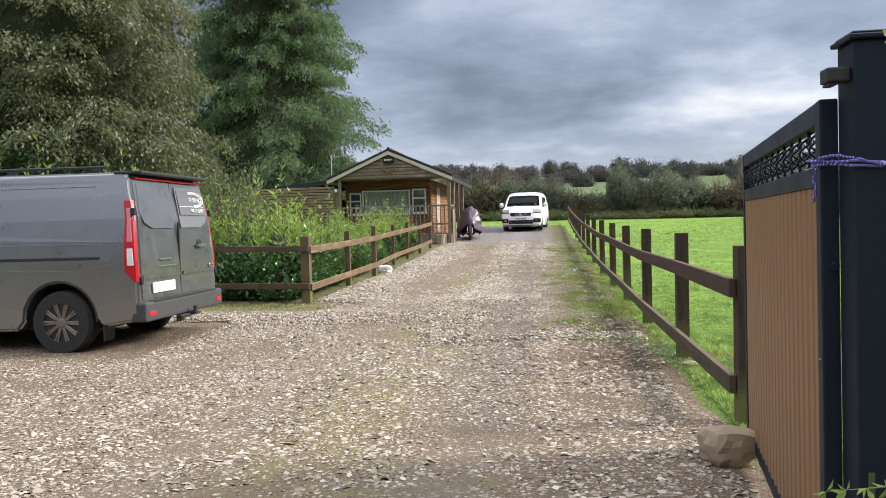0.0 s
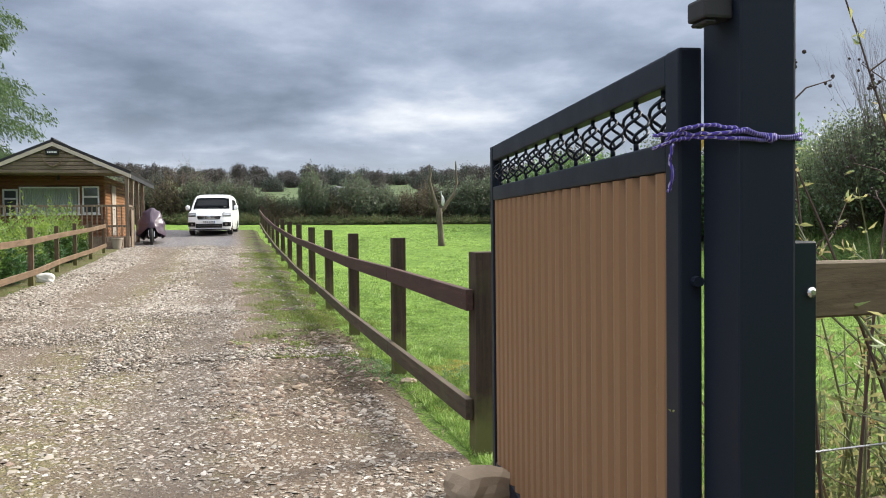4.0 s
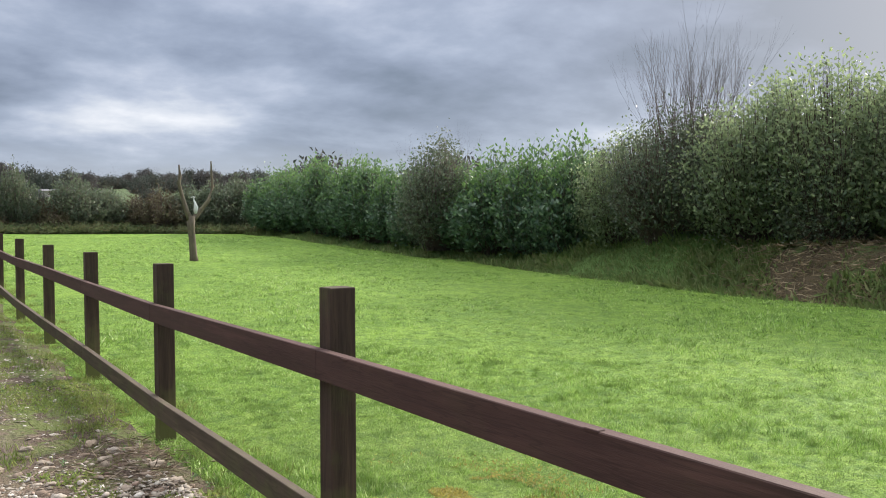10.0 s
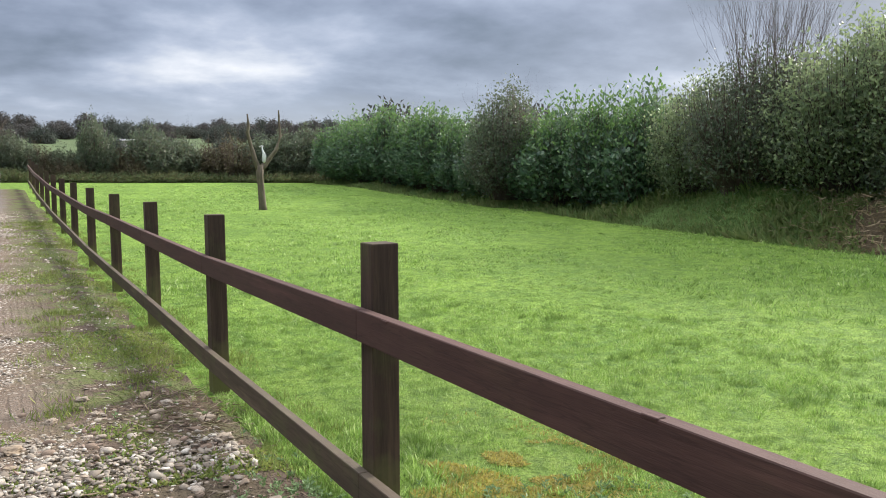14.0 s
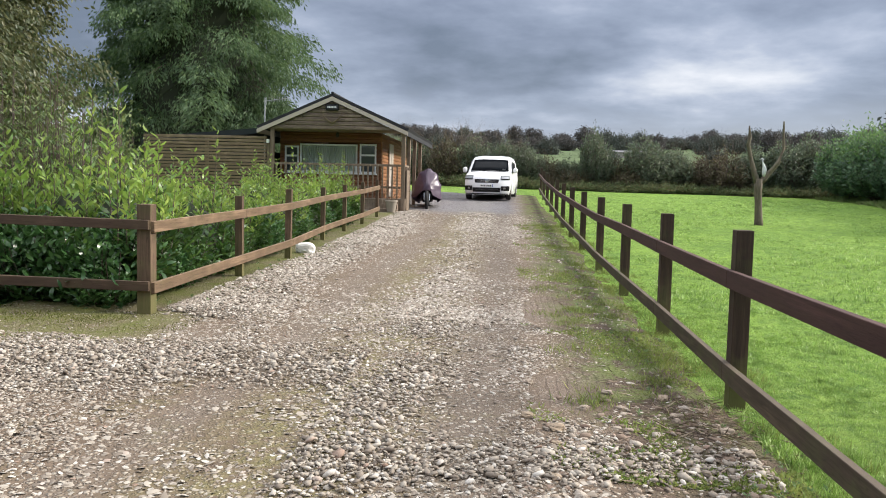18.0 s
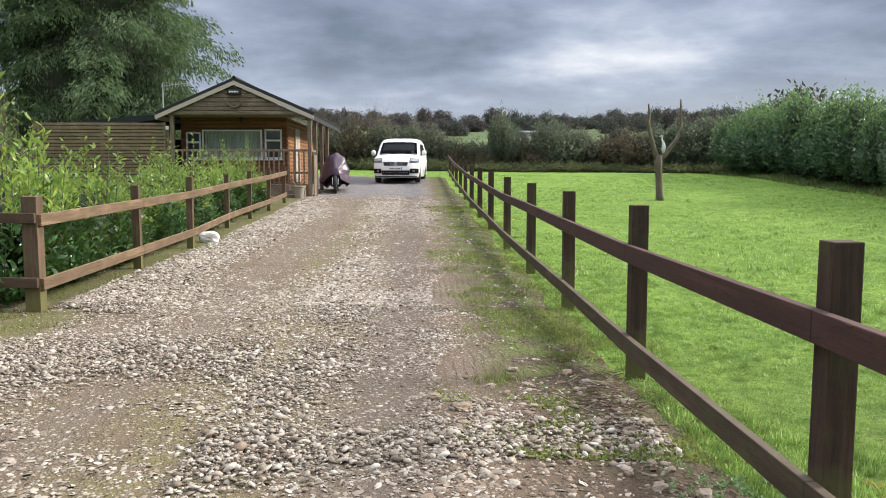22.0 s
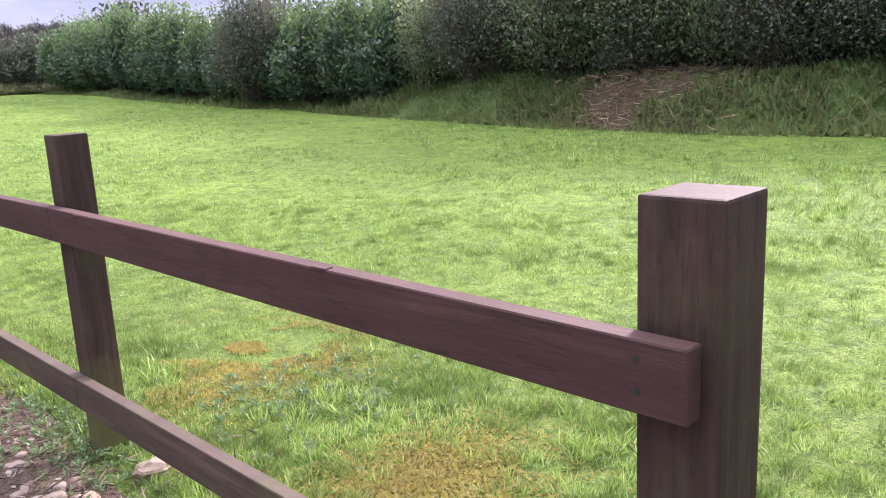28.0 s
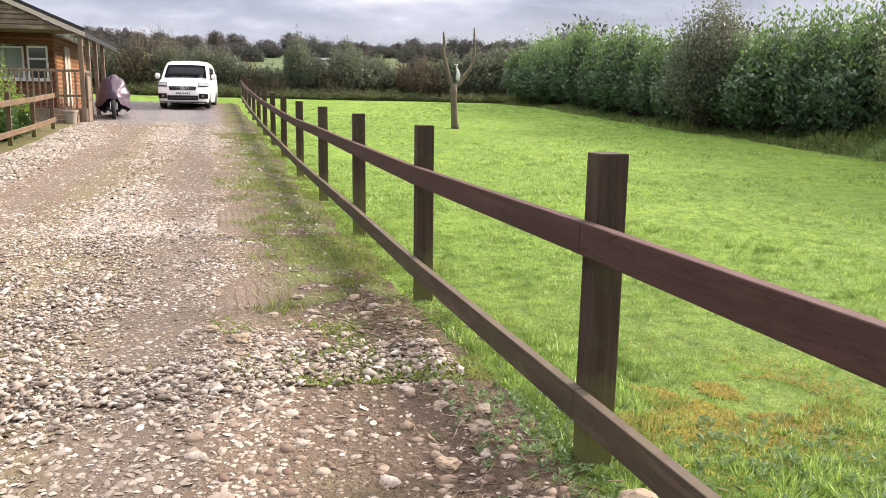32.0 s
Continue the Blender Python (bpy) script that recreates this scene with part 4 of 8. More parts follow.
def shoot_set(t, rng, where, seed, leaf, wide, mat, base):
    """Upright leading shoots with leaves set round them."""
    (x, y, nx, ny), d, hf = where
    x, y = x + nx * d, y + ny * d
    n, k = len(x), 14
    h0 = hf(np.full(n, 0.5)) * 0.85
    rise = rng.uniform(0.15, 0.55, n) * (1.3 if leaf > 0.17 else 1.0)
    tilt = rng.normal(0, 0.14, (n, 2))
    s = np.tile(np.linspace(0, 1, k), (n, 1))
    px = x[:, None] + tilt[:, :1] * s * rise[:, None]
    py = y[:, None] + tilt[:, 1:] * s * rise[:, None]
    pz = (gz_np(x, y) + base + h0)[:, None] + s * rise[:, None]
    p = np.stack([px, py, pz], 2).reshape(-1, 3)
    a = rng.uniform(0, 6.28, n)[:, None] + np.arange(k) * 2.4
    way = np.stack([np.cos(a), np.sin(a), 0.7 + 0.7 * s], 2).reshape(-1, 3)
    ln = (leaf * (1.15 - 0.45 * s) * rng.uniform(0.8, 1.2, (n, k))).reshape(-1)
    part_mesh("new_growth", leaves("new_growth", p, way, ln, ln * wide, mat, rng), t)


def crown_tree(name, label, x, y, h, r, mat, seed, n=42000, spray=0.34, wide=0.15, droop=0.45, bottom=0.06, shape=0.75, trunk_r=0.28, category="conifer", limbs=26):
    """A tall tree: tapered trunk, limbs, and a crown of drooping sprays with gaps between the limbs."""
    rng = np.random.default_rng(seed)
    z0 = gz(x, y)
    t = thing(name, label, category, (x, y, z0))
    bm = bmesh.new()
    tube(bm, [(0.05 * math.sin(k * 1.3), 0.05 * math.cos(k), h * k / 9 - 0.2) for k in range(10)], [trunk_r * (1 - 0.09 * k) for k in range(10)], 9)
    part("trunk", bm, M_BARK, t)
    nb = 260
    k = 14                                    # twigs on each limb
    hb = bottom + (1 - bottom) * (np.arange(nb) + rng.uniform(0, 1, nb)) / nb
    hb = hb ** 0.92
    prof = np.sin(np.clip((1 - hb) * 1.15 + 0.04, 0, 1) * np.pi / 2) ** shape * np.where(hb < 0.16, 0.75 + hb * 1.5, 1)
    az = np.arange(nb) * 2.39996 + rng.normal(0, 0.25, nb)
    lob = 1 + 0.16 * snoise(np.cos(az) * 2.2 + hb * 5, np.sin(az) * 2.2, seed + 1, 1.8)
    ln = np.maximum(r * prof * lob * rng.uniform(0.74, 1.10, nb), 0.5)
    rise = rng.uniform(0.10, 0.32, nb) * (0.6 + hb)
    sag = droop * rng.uniform(0.75, 1.25, nb)

    def limb_at(i, s):
        """A point at fraction s of limb i: out and up from the trunk, then bowed down by its weight."""
        d = ln[i] * s
        return np.stack([np.cos(az[i]) * d, np.sin(az[i]) * d, hb[i] * h * 0.97 + rise[i] * d - sag[i] * d * s * 0.9], -1)

    for i in range(0, nb, max(1, nb // limbs)):
        bm = bmesh.new()
        tube(bm, [tuple(limb_at(i, q)) for q in (0.0, 0.35, 0.7, 0.95)], [0.075 * (1.2 - float(hb[i])), 0.05, 0.03, 0.01], 5)
        part("limb", bm, M_BARK, t)
    # dark solid fills the crown as painted inner shade and closes sky gaps
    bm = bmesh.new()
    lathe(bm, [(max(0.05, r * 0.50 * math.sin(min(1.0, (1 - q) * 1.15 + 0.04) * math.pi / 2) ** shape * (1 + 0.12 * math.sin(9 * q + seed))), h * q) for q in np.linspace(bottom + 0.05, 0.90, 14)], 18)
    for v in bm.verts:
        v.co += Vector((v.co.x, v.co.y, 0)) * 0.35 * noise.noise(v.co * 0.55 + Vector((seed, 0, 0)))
    part("shade_core", bm, M_CORE, t)
    # sprays sit along side twigs that fan out from each limb and hang at their ends
    b = rng.integers(0, nb, n)
    tw = rng.integers(0, k, n)
    s0 = 0.30 + 0.70 * (tw + 0.5) / k
    side = np.where((tw + b) % 2, 1.0, -1.0)
    tl = ln[b] * (0.40 - 0.26 * s0) * (0.75 + 0.5 * ((b * 7 + tw * 13) % 10) / 10)
    q = rng.uniform(0, 1, n) ** 0.75
    o = limb_at(b, s0)
    ax = np.stack([np.cos(az[b]), np.sin(az[b]), 0 * s0], 1)
    sd = np.stack([-np.sin(az[b]), np.cos(az[b]), 0 * s0], 1) * side[:, None]
    fan = unit(ax * 0.75 + sd * 0.8)
    p = o + fan * (tl * q)[:, None]
    p[:, 2] -= (droop * 0.9 + 0.25) * tl * q ** 2
    p += rng.normal(0, 0.055, (n, 3)) * (1 + 0.25 * r)
    p[:, 2] = np.maximum(p[:, 2], 0.25)
    way = fan + np.stack([0 * q, 0 * q, -(0.2 + droop) - 0.9 * q], 1) + rng.normal(0, 0.38, (n, 3))
    L = spray * rng.uniform(0.7, 1.35, n)
    part_mesh("crown", leaves("crown", p, way, L, L * wide, mat, rng, 0.1), t)
    return t


def bare_shape(bm, rng, p, d, length, r, depth, spread=0.5, seg=4, up=0.25):
    """Branches that fork and thin out."""
    pts, rad = [p.copy()], [r]
    q = p.copy()
    k = 3
    for i in range(k):
        d = (d + Vector(rng.normal(0, 0.10, 3)) + Vector((0, 0, up * 0.12))).normalized()
        q = q + d * (length / k)
        pts.append(q.copy())
        rad.append(r * (1 - 0.4 * (i + 1) / k))
    tube(bm, pts, rad, seg, False)
    if depth > 0:
        for j in range(2 if rng.uniform() < 0.55 else 3):
            nd = (d + Vector(rng.normal(0, spread, 3)) + Vector((0, 0, up))).normalized()
            start = pts[-1] if j < 2 else pts[2]
            bare_shape(bm, rng, start, nd, length * rng.uniform(0.62, 0.85), rad[-1] * 0.75, depth - 1, spread, 3, up)


def bare_tree(name, label, x, y, h, seed, stems=1, depth=5, r=0.06, spread=0.35, mat=None, up=0.25, lean=0.15, base=0.0):
    rng = np.random.default_rng(seed)
    t = thing(name, label, "bare tree", (x, y, gz(x, y) + base))
    for s in range(stems):
        bm = bmesh.new()
        a = rng.uniform(0, 6.28)
        d = Vector((math.cos(a) * lean, math.sin(a) * lean, 1)).normalized()
        o = Vector((rng.normal(0, 0.08 * stems ** 0.5), rng.normal(0, 0.08 * stems ** 0.5), -0.1))
        bare_shape(bm, rng, o, d, h * 0.30 * rng.uniform(0.85, 1.1), r * rng.uniform(0.7, 1.1), depth, spread, 5, up)
        part("stem", bm, mat or M_TWIG, t)
    return t


# ---- single bushes ----
def bush(name, label, seed, h, r, shoots, per, leaf, wide, mat, category="bush", upright=0.35, first=0.30, bare=0.0, twig=None, droop=0.0, spike=0.16, ragged=0.16, twig_r=0.011, slim=0.75, shell=0.55, scatter=0.0, splay=0.85, tip_mat=None, tip_from=0.82, loose=0.42, core=0.0):
    """A bush at the origin: stems that leave the base and arch outwards, with leaves set round their outer length."""
    rng = np.random.default_rng(seed)
    t = thing(name, label, category)
    w = rng.uniform(0.10, 1.0, shoots) ** shell
    az = rng.uniform(0, 2 * np.pi, shoots)
    lob = 1 + ragged * snoise(np.cos(az) * 1.7 + w * 2.6, np.sin(az) * 1.7 - w, seed + 1, 1.5)
    rad = r * (slim + (1 - slim) * np.sin(np.pi * np.clip(w * 0.9 + 0.1, 0, 1))) * np.sqrt(np.clip(1 - w ** 4, 0.03, 1)) * lob * rng.uniform(0.82, 1.05, shoots)
    top = h * w * (1 + 0.5 * ragged * snoise(np.cos(az) * 2, np.sin(az) * 2, seed + 2, 2.2)) * (1 + spike * rng.normal(0, 0.5, shoots) * w ** 3)
    base = np.stack([np.cos(az) * r * 0.16, np.sin(az) * r * 0.16, 0 * az - 0.05], 1) + rng.normal(0, 0.08 * r, (shoots, 3)) * [1, 1, 0]
    tip = np.stack([np.cos(az) * rad, np.sin(az) * rad, top], 1)
    mid = np.stack([np.cos(az) * rad * (0.72 + 0.3 * upright), np.sin(az) * rad * (0.72 + 0.3 * upright), top * (0.62 - upright * 0.45) + droop], 1)

    def at(s):
        s = s[..., None]
        return base[:, None] * (1 - s) ** 2 + 2 * mid[:, None] * s * (1 - s) + tip[:, None] * s ** 2

    s = first + (1 - first) * np.linspace(0, 1, per)[None] * np.ones((shoots, 1)) + rng.normal(0, 0.02, (shoots, per))
    s = np.clip(s, 0, 1.0)
    p = at(s)
    tan = unit((at(np.clip(s + 0.03, 0, 1.03)) - p).reshape(-1, 3) + 1e-6)
    p = p.reshape(-1, 3) + rng.normal(0, leaf * loose + scatter, (shoots * per, 3))
    a = (rng.uniform(0, 6.28, shoots)[:, None] + np.arange(per) * 2.4).reshape(-1)
    x1 = unit(np.cross(tan, [0.31, 0.22, 0.92]))
    x2 = np.cross(tan, x1)
    way = tan * (1.4 - splay) + (x1 * np.cos(a)[:, None] + x2 * np.sin(a)[:, None]) * splay + [0, 0, 0.25] + rng.normal(0, 0.2, (shoots * per, 3))
    ln = leaf * rng.uniform(0.7, 1.25, shoots * per)
    keep = rng.uniform(0, 1, shoots * per) > bare
    young_leaf = (s.reshape(-1) > tip_from + rng.normal(0, 0.06, shoots * per)) & (p[:, 2] > 0.5 * h) if tip_mat else None
    p, way, ln = p[keep], way[keep], ln[keep]
    p[:, 2] = np.maximum(p[:, 2], 0.03)
    if tip_mat:
        y_ = young_leaf[keep]
        tagged(part_mesh("new_growth", leaves("new_growth", p[y_], way[y_] + [0, 0, 0.25], ln[y_] * 0.9, ln[y_] * wide * 0.85, tip_mat, rng, oval=True), t), kind="stuff")
        p, way, ln = p[~y_], way[~y_], ln[~y_]
    part_mesh("foliage", leaves("foliage", p, way, ln, ln * wide, mat, rng, oval=leaf > 0.12 and wide < 0.5 and h < 4.5 and shoots < 310), t)
    # dark solid added for the shade inside the bush
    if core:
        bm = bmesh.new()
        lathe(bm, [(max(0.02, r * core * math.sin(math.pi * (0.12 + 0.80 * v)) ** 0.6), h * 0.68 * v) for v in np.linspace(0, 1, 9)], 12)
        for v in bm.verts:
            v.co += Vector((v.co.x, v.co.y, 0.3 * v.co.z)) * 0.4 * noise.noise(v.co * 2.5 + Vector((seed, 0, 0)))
        part("shade_core", bm, M_CORE, t)
    k, m = 5, 3
    q = at(np.linspace(0, 0.98, k)[None] * np.ones((shoots, 1)))
    rr = (twig_r * np.linspace(1.6, 0.35, k))[None, :, None, None] * rng.uniform(0.6, 1.3, shoots)[:, None, None, None]
    ang = np.arange(m) * 2 * np.pi / m
    ring = np.stack([np.cos(ang), np.sin(ang), 0.35 * np.sin(ang * 2 + 1)], 1)[None, None]
    v = (q[:, :, None, :] + ring * rr).reshape(-1, 3)
    f = [(i * k * m + j * m + c, i * k * m + j * m + (c + 1) % m, i * k * m + (j + 1) * m + (c + 1) % m, i * k * m + (j + 1) * m + c) for i in range(shoots) for j in range(k - 1) for c in range(m)]
    part_mesh("twig_frame", raw_mesh("twig_frame", v, f, twig or M_TWIG), t)
    return t


def plant_out(kinds, spots):
    """Sets bushes out: each spot is kind, x, y, base height, size across, size up, turn; the first of a kind is the built one."""
    used = set()
    for k, x, y, zb, sx, sz, rz in spots:
        m = pose(x, y, gz(x, y) + zb, 0, 0, rz)
        ob = kinds[k]
        if k in used:
            ob = copy_thing(ob, m)
        else:
            used.add(k)
            ob.matrix_world = m
        ob.scale = (sx, sx, sz)


# ---- right-hand boundary: bank, laurels, dark thicket ----
BANK = [(15.2, 44), (15.0, 36), (15.1, 28), (15.3, 21), (14.7, 16.5), (14.1, 12.0), (13.5, 8.5), (13.6, 5.6), (14.2, 3.0), (13.9, -6)]


def bank_rise(x, y, d):
    """Height of the bank over the ground, d metres in from its foot."""
    full = 0.42 + 0.75 / (1 + np.exp((y - 17.5) / 1.1)) + 0.28 * np.exp(-((y - 14.2) / 1.3) ** 2)
    s = np.clip(d / 1.9, 0, 1)
    return full * (s * s * (3 - 2 * s)) ** 0.75 + 0.10 * snoise(x, y, 71, 2.2) * np.clip(d, 0, 1)


def bank():
    """Grassy bank under the hedge: a low rounded ridge, steeper and higher towards the gate."""
    ns, nr = 130, 18
    us = np.linspace(0, 1, ns)
    x, y, nx, ny = along(BANK, us)
    d = np.linspace(-0.1, 5.2, nr)
    px, py = x[:, None] + nx[:, None] * d, y[:, None] + ny[:, None] * d
    z = gz_np(px, py).reshape(px.shape) - 0.05 + bank_rise(px, py, d[None] + 0 * px)
    v = np.stack([px, py, z], 2).reshape(-1, 3)
    f = [(i * nr + k, i * nr + k + 1, (i + 1) * nr + k + 1, (i + 1) * nr + k) for i in range(ns - 1) for k in range(nr - 1)]
    m = Mat("bank_soil", 0.95, spec=0.15)
    green = m.mix(m.noise(5, 5, 0.7, co=m.pos), (0.10, 0.19, 0.055), (0.18, 0.29, 0.08))
    brown = m.mix(m.noise(6, 5, 0.7, co=m.pos), (0.07, 0.05, 0.035), (0.21, 0.16, 0.10))
    patch = m.math("SUBTRACT", m.noise(1.1, 5, 0.65, co=m.pos), m.math("MULTIPLY", m.math("ABSOLUTE", m.math("SUBTRACT", m.axis("Y"), 8.6)), 0.065))
    c = m.mix(m.ramp(patch, [(0.30, 0.0), (0.44, 1.0)]), green, brown)
    m.colour(m.mix(m.math("MULTIPLY", m.noise(30, 4, 0.7, co=m.pos), 0.45), c, (0.045, 0.05, 0.022))).bump(m.noise(9, 6, 0.75, co=m.pos), 1.0, 0.12)
    tagged(new("bank", raw_mesh("bank", v, f, m.m, True)), "earth bank with weeds under the hedge", "bank", kind="structure")
    rng = np.random.default_rng(77)
    n = 62000
    u = rng.uniform(0, 1, n)
    x, y, nx, ny = along(BANK, u)
    d = rng.uniform(-0.3, 3.3, n)
    px, py = x + nx * d, y + ny * d
    brownish = np.exp(-((py - 9.0) / 1.5) ** 2)
    keep = (snoise(px, py, 41, 1.6) > -0.35 + 0.8 * brownish) | (rng.uniform(0, 1, n) < 0.12 + 0.5 * (py < 7.0))
    px, py, d = px[keep], py[keep], d[keep]
    n = len(px)
    p = np.stack([px, py, gz_np(px, py) + bank_rise(px, py, np.clip(d, 0, 3)) - 0.06], 1)
    L = rng.uniform(0.09, 0.26, n) * (1.1 + 0.75 * snoise(px, py, 43, 1.6))
    way = np.stack([-0.5 + 0 * px, -0.25 + 0 * px, 0.9 + 0 * px], 1) + rng.normal(0, 0.5, (n, 3))
    tagged(new("bank_weeds", leaves("bank_weeds", p, way, L, L * 0.24, M_BANK, rng)), "rough grass, nettles and ivy on the bank", "weeds", kind="stuff")
    n = 1700
    d = rng.uniform(0.0, 2.2, n)
    py = rng.normal(8.6, 1.5, n)
    px = 13.55 + d + 0.03 * (py - 8)
    p = np.stack([px, py, gz_np(px, py) + bank_rise(px, py, d) + 0.02], 1)
    way = rng.normal(0, 1, (n, 3)) * [1, 1, 0.3] + [-0.2, 0, 0]
    tagged(new("dead_stalks", leaves("dead_stalks", p, way, rng.uniform(0.10, 0.38, n), 0.013, M_STRAW, rng)), "dry cut stalks heaped on the bank", "dead stalks", kind="stuff")


bank()
LAUREL = "tall glossy dark green laurel bush in the boundary hedge"
laurels = {i: bush("boundary_laurel", LAUREL, 200 + i, 3.9, 1.35, 300, 34, 0.19, 0.42, M_HEDGE, upright=0.55, first=0.25, spike=0.22, ragged=0.24, scatter=0.03, tip_mat=M_HEDGETIP, tip_from=0.9) for i in range(3)}
for ob in laurels.values():
    tagged(ob, LAUREL, "bush", "boundary laurels")
rnd = random.Random(12)
spots, y = [], 43.2
while y > 17.4:
    if not 24.7 < y < 26.0:
        spots.append((rnd.randrange(3), 16.25 + 0.55 / (1 + math.exp((y - 22) / 2)) + rnd.uniform(-0.15, 0.15), y, 0.22, rnd.uniform(0.98, 1.16), rnd.uniform(0.78, 0.94) + (0.12 if y < 24 else 0), rnd.uniform(0, 360)))
    y -= rnd.uniform(1.55, 2.0)
plant_out(laurels, spots)
thick = {"ivy": bush("ivy_bush", "rounded dark ivy bush full of bare twigs", 211, 4.0, 1.5, 420, 40, 0.10, 0.65, M_IVY, ragged=0.26, spike=0.04, bare=0.1, scatter=0.17, slim=0.9),
         "privet": bush("privet_bush", "overgrown dull green hedge bush with leafy tips", 212, 3.9, 1.75, 460, 50, 0.11, 0.55, M_PRIVET, ragged=0.30, spike=0.05, bare=0.05, upright=0.5, scatter=0.17, slim=0.88),
         "twiggy": bush("bramble_thicket", "tangled dark twiggy thicket with few leaves", 213, 3.5, 1.75, 480, 36, 0.10, 0.55, M_IVY, ragged=0.34, spike=0.08, bare=0.3, upright=0.3, scatter=0.17, slim=0.88),
         "mixed": bush("overgrown_bush", "dense overgrown bush of ivy and privet", 214, 3.8, 1.75, 460, 46, 0.11, 0.55, M_PRIVET, ragged=0.34, spike=0.06, bare=0.1, scatter=0.17, slim=0.88)}
plant_out(thick, [("ivy", 15.85, 25.2, 0.3, 1.1, 1.02, 0), ("privet", 16.7, 16.4, 0.7, 0.85, 0.86, 40), ("twiggy", 16.1, 14.4, 1.0, 1.0, 0.98, 10), ("ivy", 16.6, 13.2, 1.0, 1.0, 0.86, 110),
                  ("privet", 16.3, 11.4, 1.05, 1.06, 0.98, 75), ("mixed", 16.5, 9.5, 1.05, 1.1, 1.04, 20), ("twiggy", 15.9, 9.6, 1.0, 0.8, 0.6, 140), ("privet", 16.5, 7.7, 1.05, 1.0, 0.96, 200),
                  ("twiggy", 16.3, 6.3, 1.0, 1.0, 0.95, 250), ("ivy", 16.5, 5.0, 1.0, 1.0, 0.75, 300), ("twiggy", 16.9, 3.4, 1.0, 1.1, 0.95, 330), ("mixed", 17.3, 1.6, 1.0, 1.1, 0.92, 15), ("privet", 17.0, -0.6, 1.0, 1.1, 0.9, 60),
                  ("mixed", 16.6, -3.0, 1.0, 1.1, 0.95, 120), ("privet", 18.4, 13.5, 1.0, 1.1, 0.85, 5), ("mixed", 18.3, 7.0, 1.0, 1.1, 0.8, 95)])
# unseen bushes behind the camera, added to darken reflections in the grey van
rnd = random.Random(5)
for i in range(13):
    k = rnd.choice(("privet", "mixed", "ivy"))
    x, y = -19 + i * 2.9, -13.5 + rnd.uniform(-0.6, 0.6)
    copy_thing(thick[k], pose(x, y, gz(x, y), 0, 0, rnd.uniform(0, 360))).scale = (1.25, 1.25, rnd.uniform(0.95, 1.2))
bare_tree("bare_ash", "leafless many-stemmed tree rising out of the hedge", 16.8, 13.9, 6.6, 5, stems=30, depth=4, r=0.042, spread=0.15, up=0.30, lean=0.20, base=0.9)
bare_tree("bare_thorn", "leafless twiggy thorn tree above the thicket", 16.7, 6.1, 5.2, 6, stems=10, depth=5, r=0.045, spread=0.34, up=0.10, lean=0.24, mat=M_TWIG, base=1.0)
bare_tree("bare_thorn", "leafless twiggy thorn tree above the thicket", 17.5, 2.8, 5.0, 7, stems=9, depth=5, r=0.045, spread=0.34, up=0.10, lean=0.26, mat=M_TWIG, base=1.0)
for i, (x, y, h) in enumerate(((18.6, 41, 4.9), (18.6, 38, 5.2), (18.4, 33, 4.6), (18.5, 29.5, 4.8), (16.6, 26.3, 5.6), (16.9, 24.6, 5.8), (18.4, 22.0, 4.6))):
    bare_tree("bare_shrub", "thin leafless shrub tips above the laurels", x, y, h, 30 + i, stems=5, depth=4, r=0.022, spread=0.28, up=0.3)

# ---- far boundary ----
far_k = {"dark": bush("field_hedge_bush", "dark evergreen bush in the far field hedge", 221, 3.0, 1.5, 300, 26, 0.16, 0.5, M_IVY, ragged=0.26, spike=0.2, bare=0.1),
         "brown": bush("field_hedge_bush", "brownish twiggy bush in the far field hedge", 222, 2.5, 1.7, 340, 20, 0.15, 0.4, M_BRAMBLE, ragged=0.3, spike=0.35, bare=0.3, twig_r=0.016),
         "bramble": bush("bramble_clump", "low brown bramble clump with dry grass", 223, 1.4, 1.6, 220, 22, 0.18, 0.22, M_BRAMBLE, ragged=0.3, spike=0.4, bare=0.1),
         "weedy": bush("weed_clump", "rank green grass and nettles below the field hedge", 224, 0.8, 1.5, 200, 14, 0.22, 0.2, M_RANK, ragged=0.3, spike=0.4)}
rnd = random.Random(31)
far_s = []
for x in np.arange(-17.0, -1.0, 1.7):
    far_s.append((rnd.choice(("dark", "brown", "brown")), x, 47.6 + rnd.uniform(-0.4, 0.4), 0, rnd.uniform(0.9, 1.2), rnd.uniform(0.75, 1.05), rnd.uniform(0, 360)))
far_s += [("dark", -0.4, 47.6, 0, 0.8, 0.8, 30), ("brown", 0.9, 47.9, 0, 0.85, 0.70, 70), ("dark", 2.0, 47.9, 0, 0.75, 0.56, 150), ("dark", 3.6, 47.6, 0, 0.75, 1.10, 10), ("brown", 5.0, 47.8, 0, 0.9, 0.68, 200), ("bramble", 5.4, 47.4, 0, 0.9, 1.0, 0), ("bramble", 2.0, 47.4, 0, 0.9, 0.8, 90)]
for x in np.arange(6.6, 19.0, 1.55):
    far_s.append((rnd.choice(("dark", "dark", "brown")), x, 47.7 - 0.06 * max(0, x - 9) + rnd.uniform(-0.3, 0.3), 0, rnd.uniform(0.95, 1.2), rnd.uniform(0.74, 0.98) + 0.02 * max(0, x - 10), rnd.uniform(0, 360)))
for x in np.arange(-8.0, 17.0, 1.5):
    far_s.append(("weedy", x, 46.3 - 0.08 * max(0, x - 9) + rnd.uniform(-0.3, 0.3), -0.05, rnd.uniform(0.8, 1.1), rnd.uniform(0.45, 0.8), rnd.uniform(0, 360)))
plant_out(far_k, far_s)
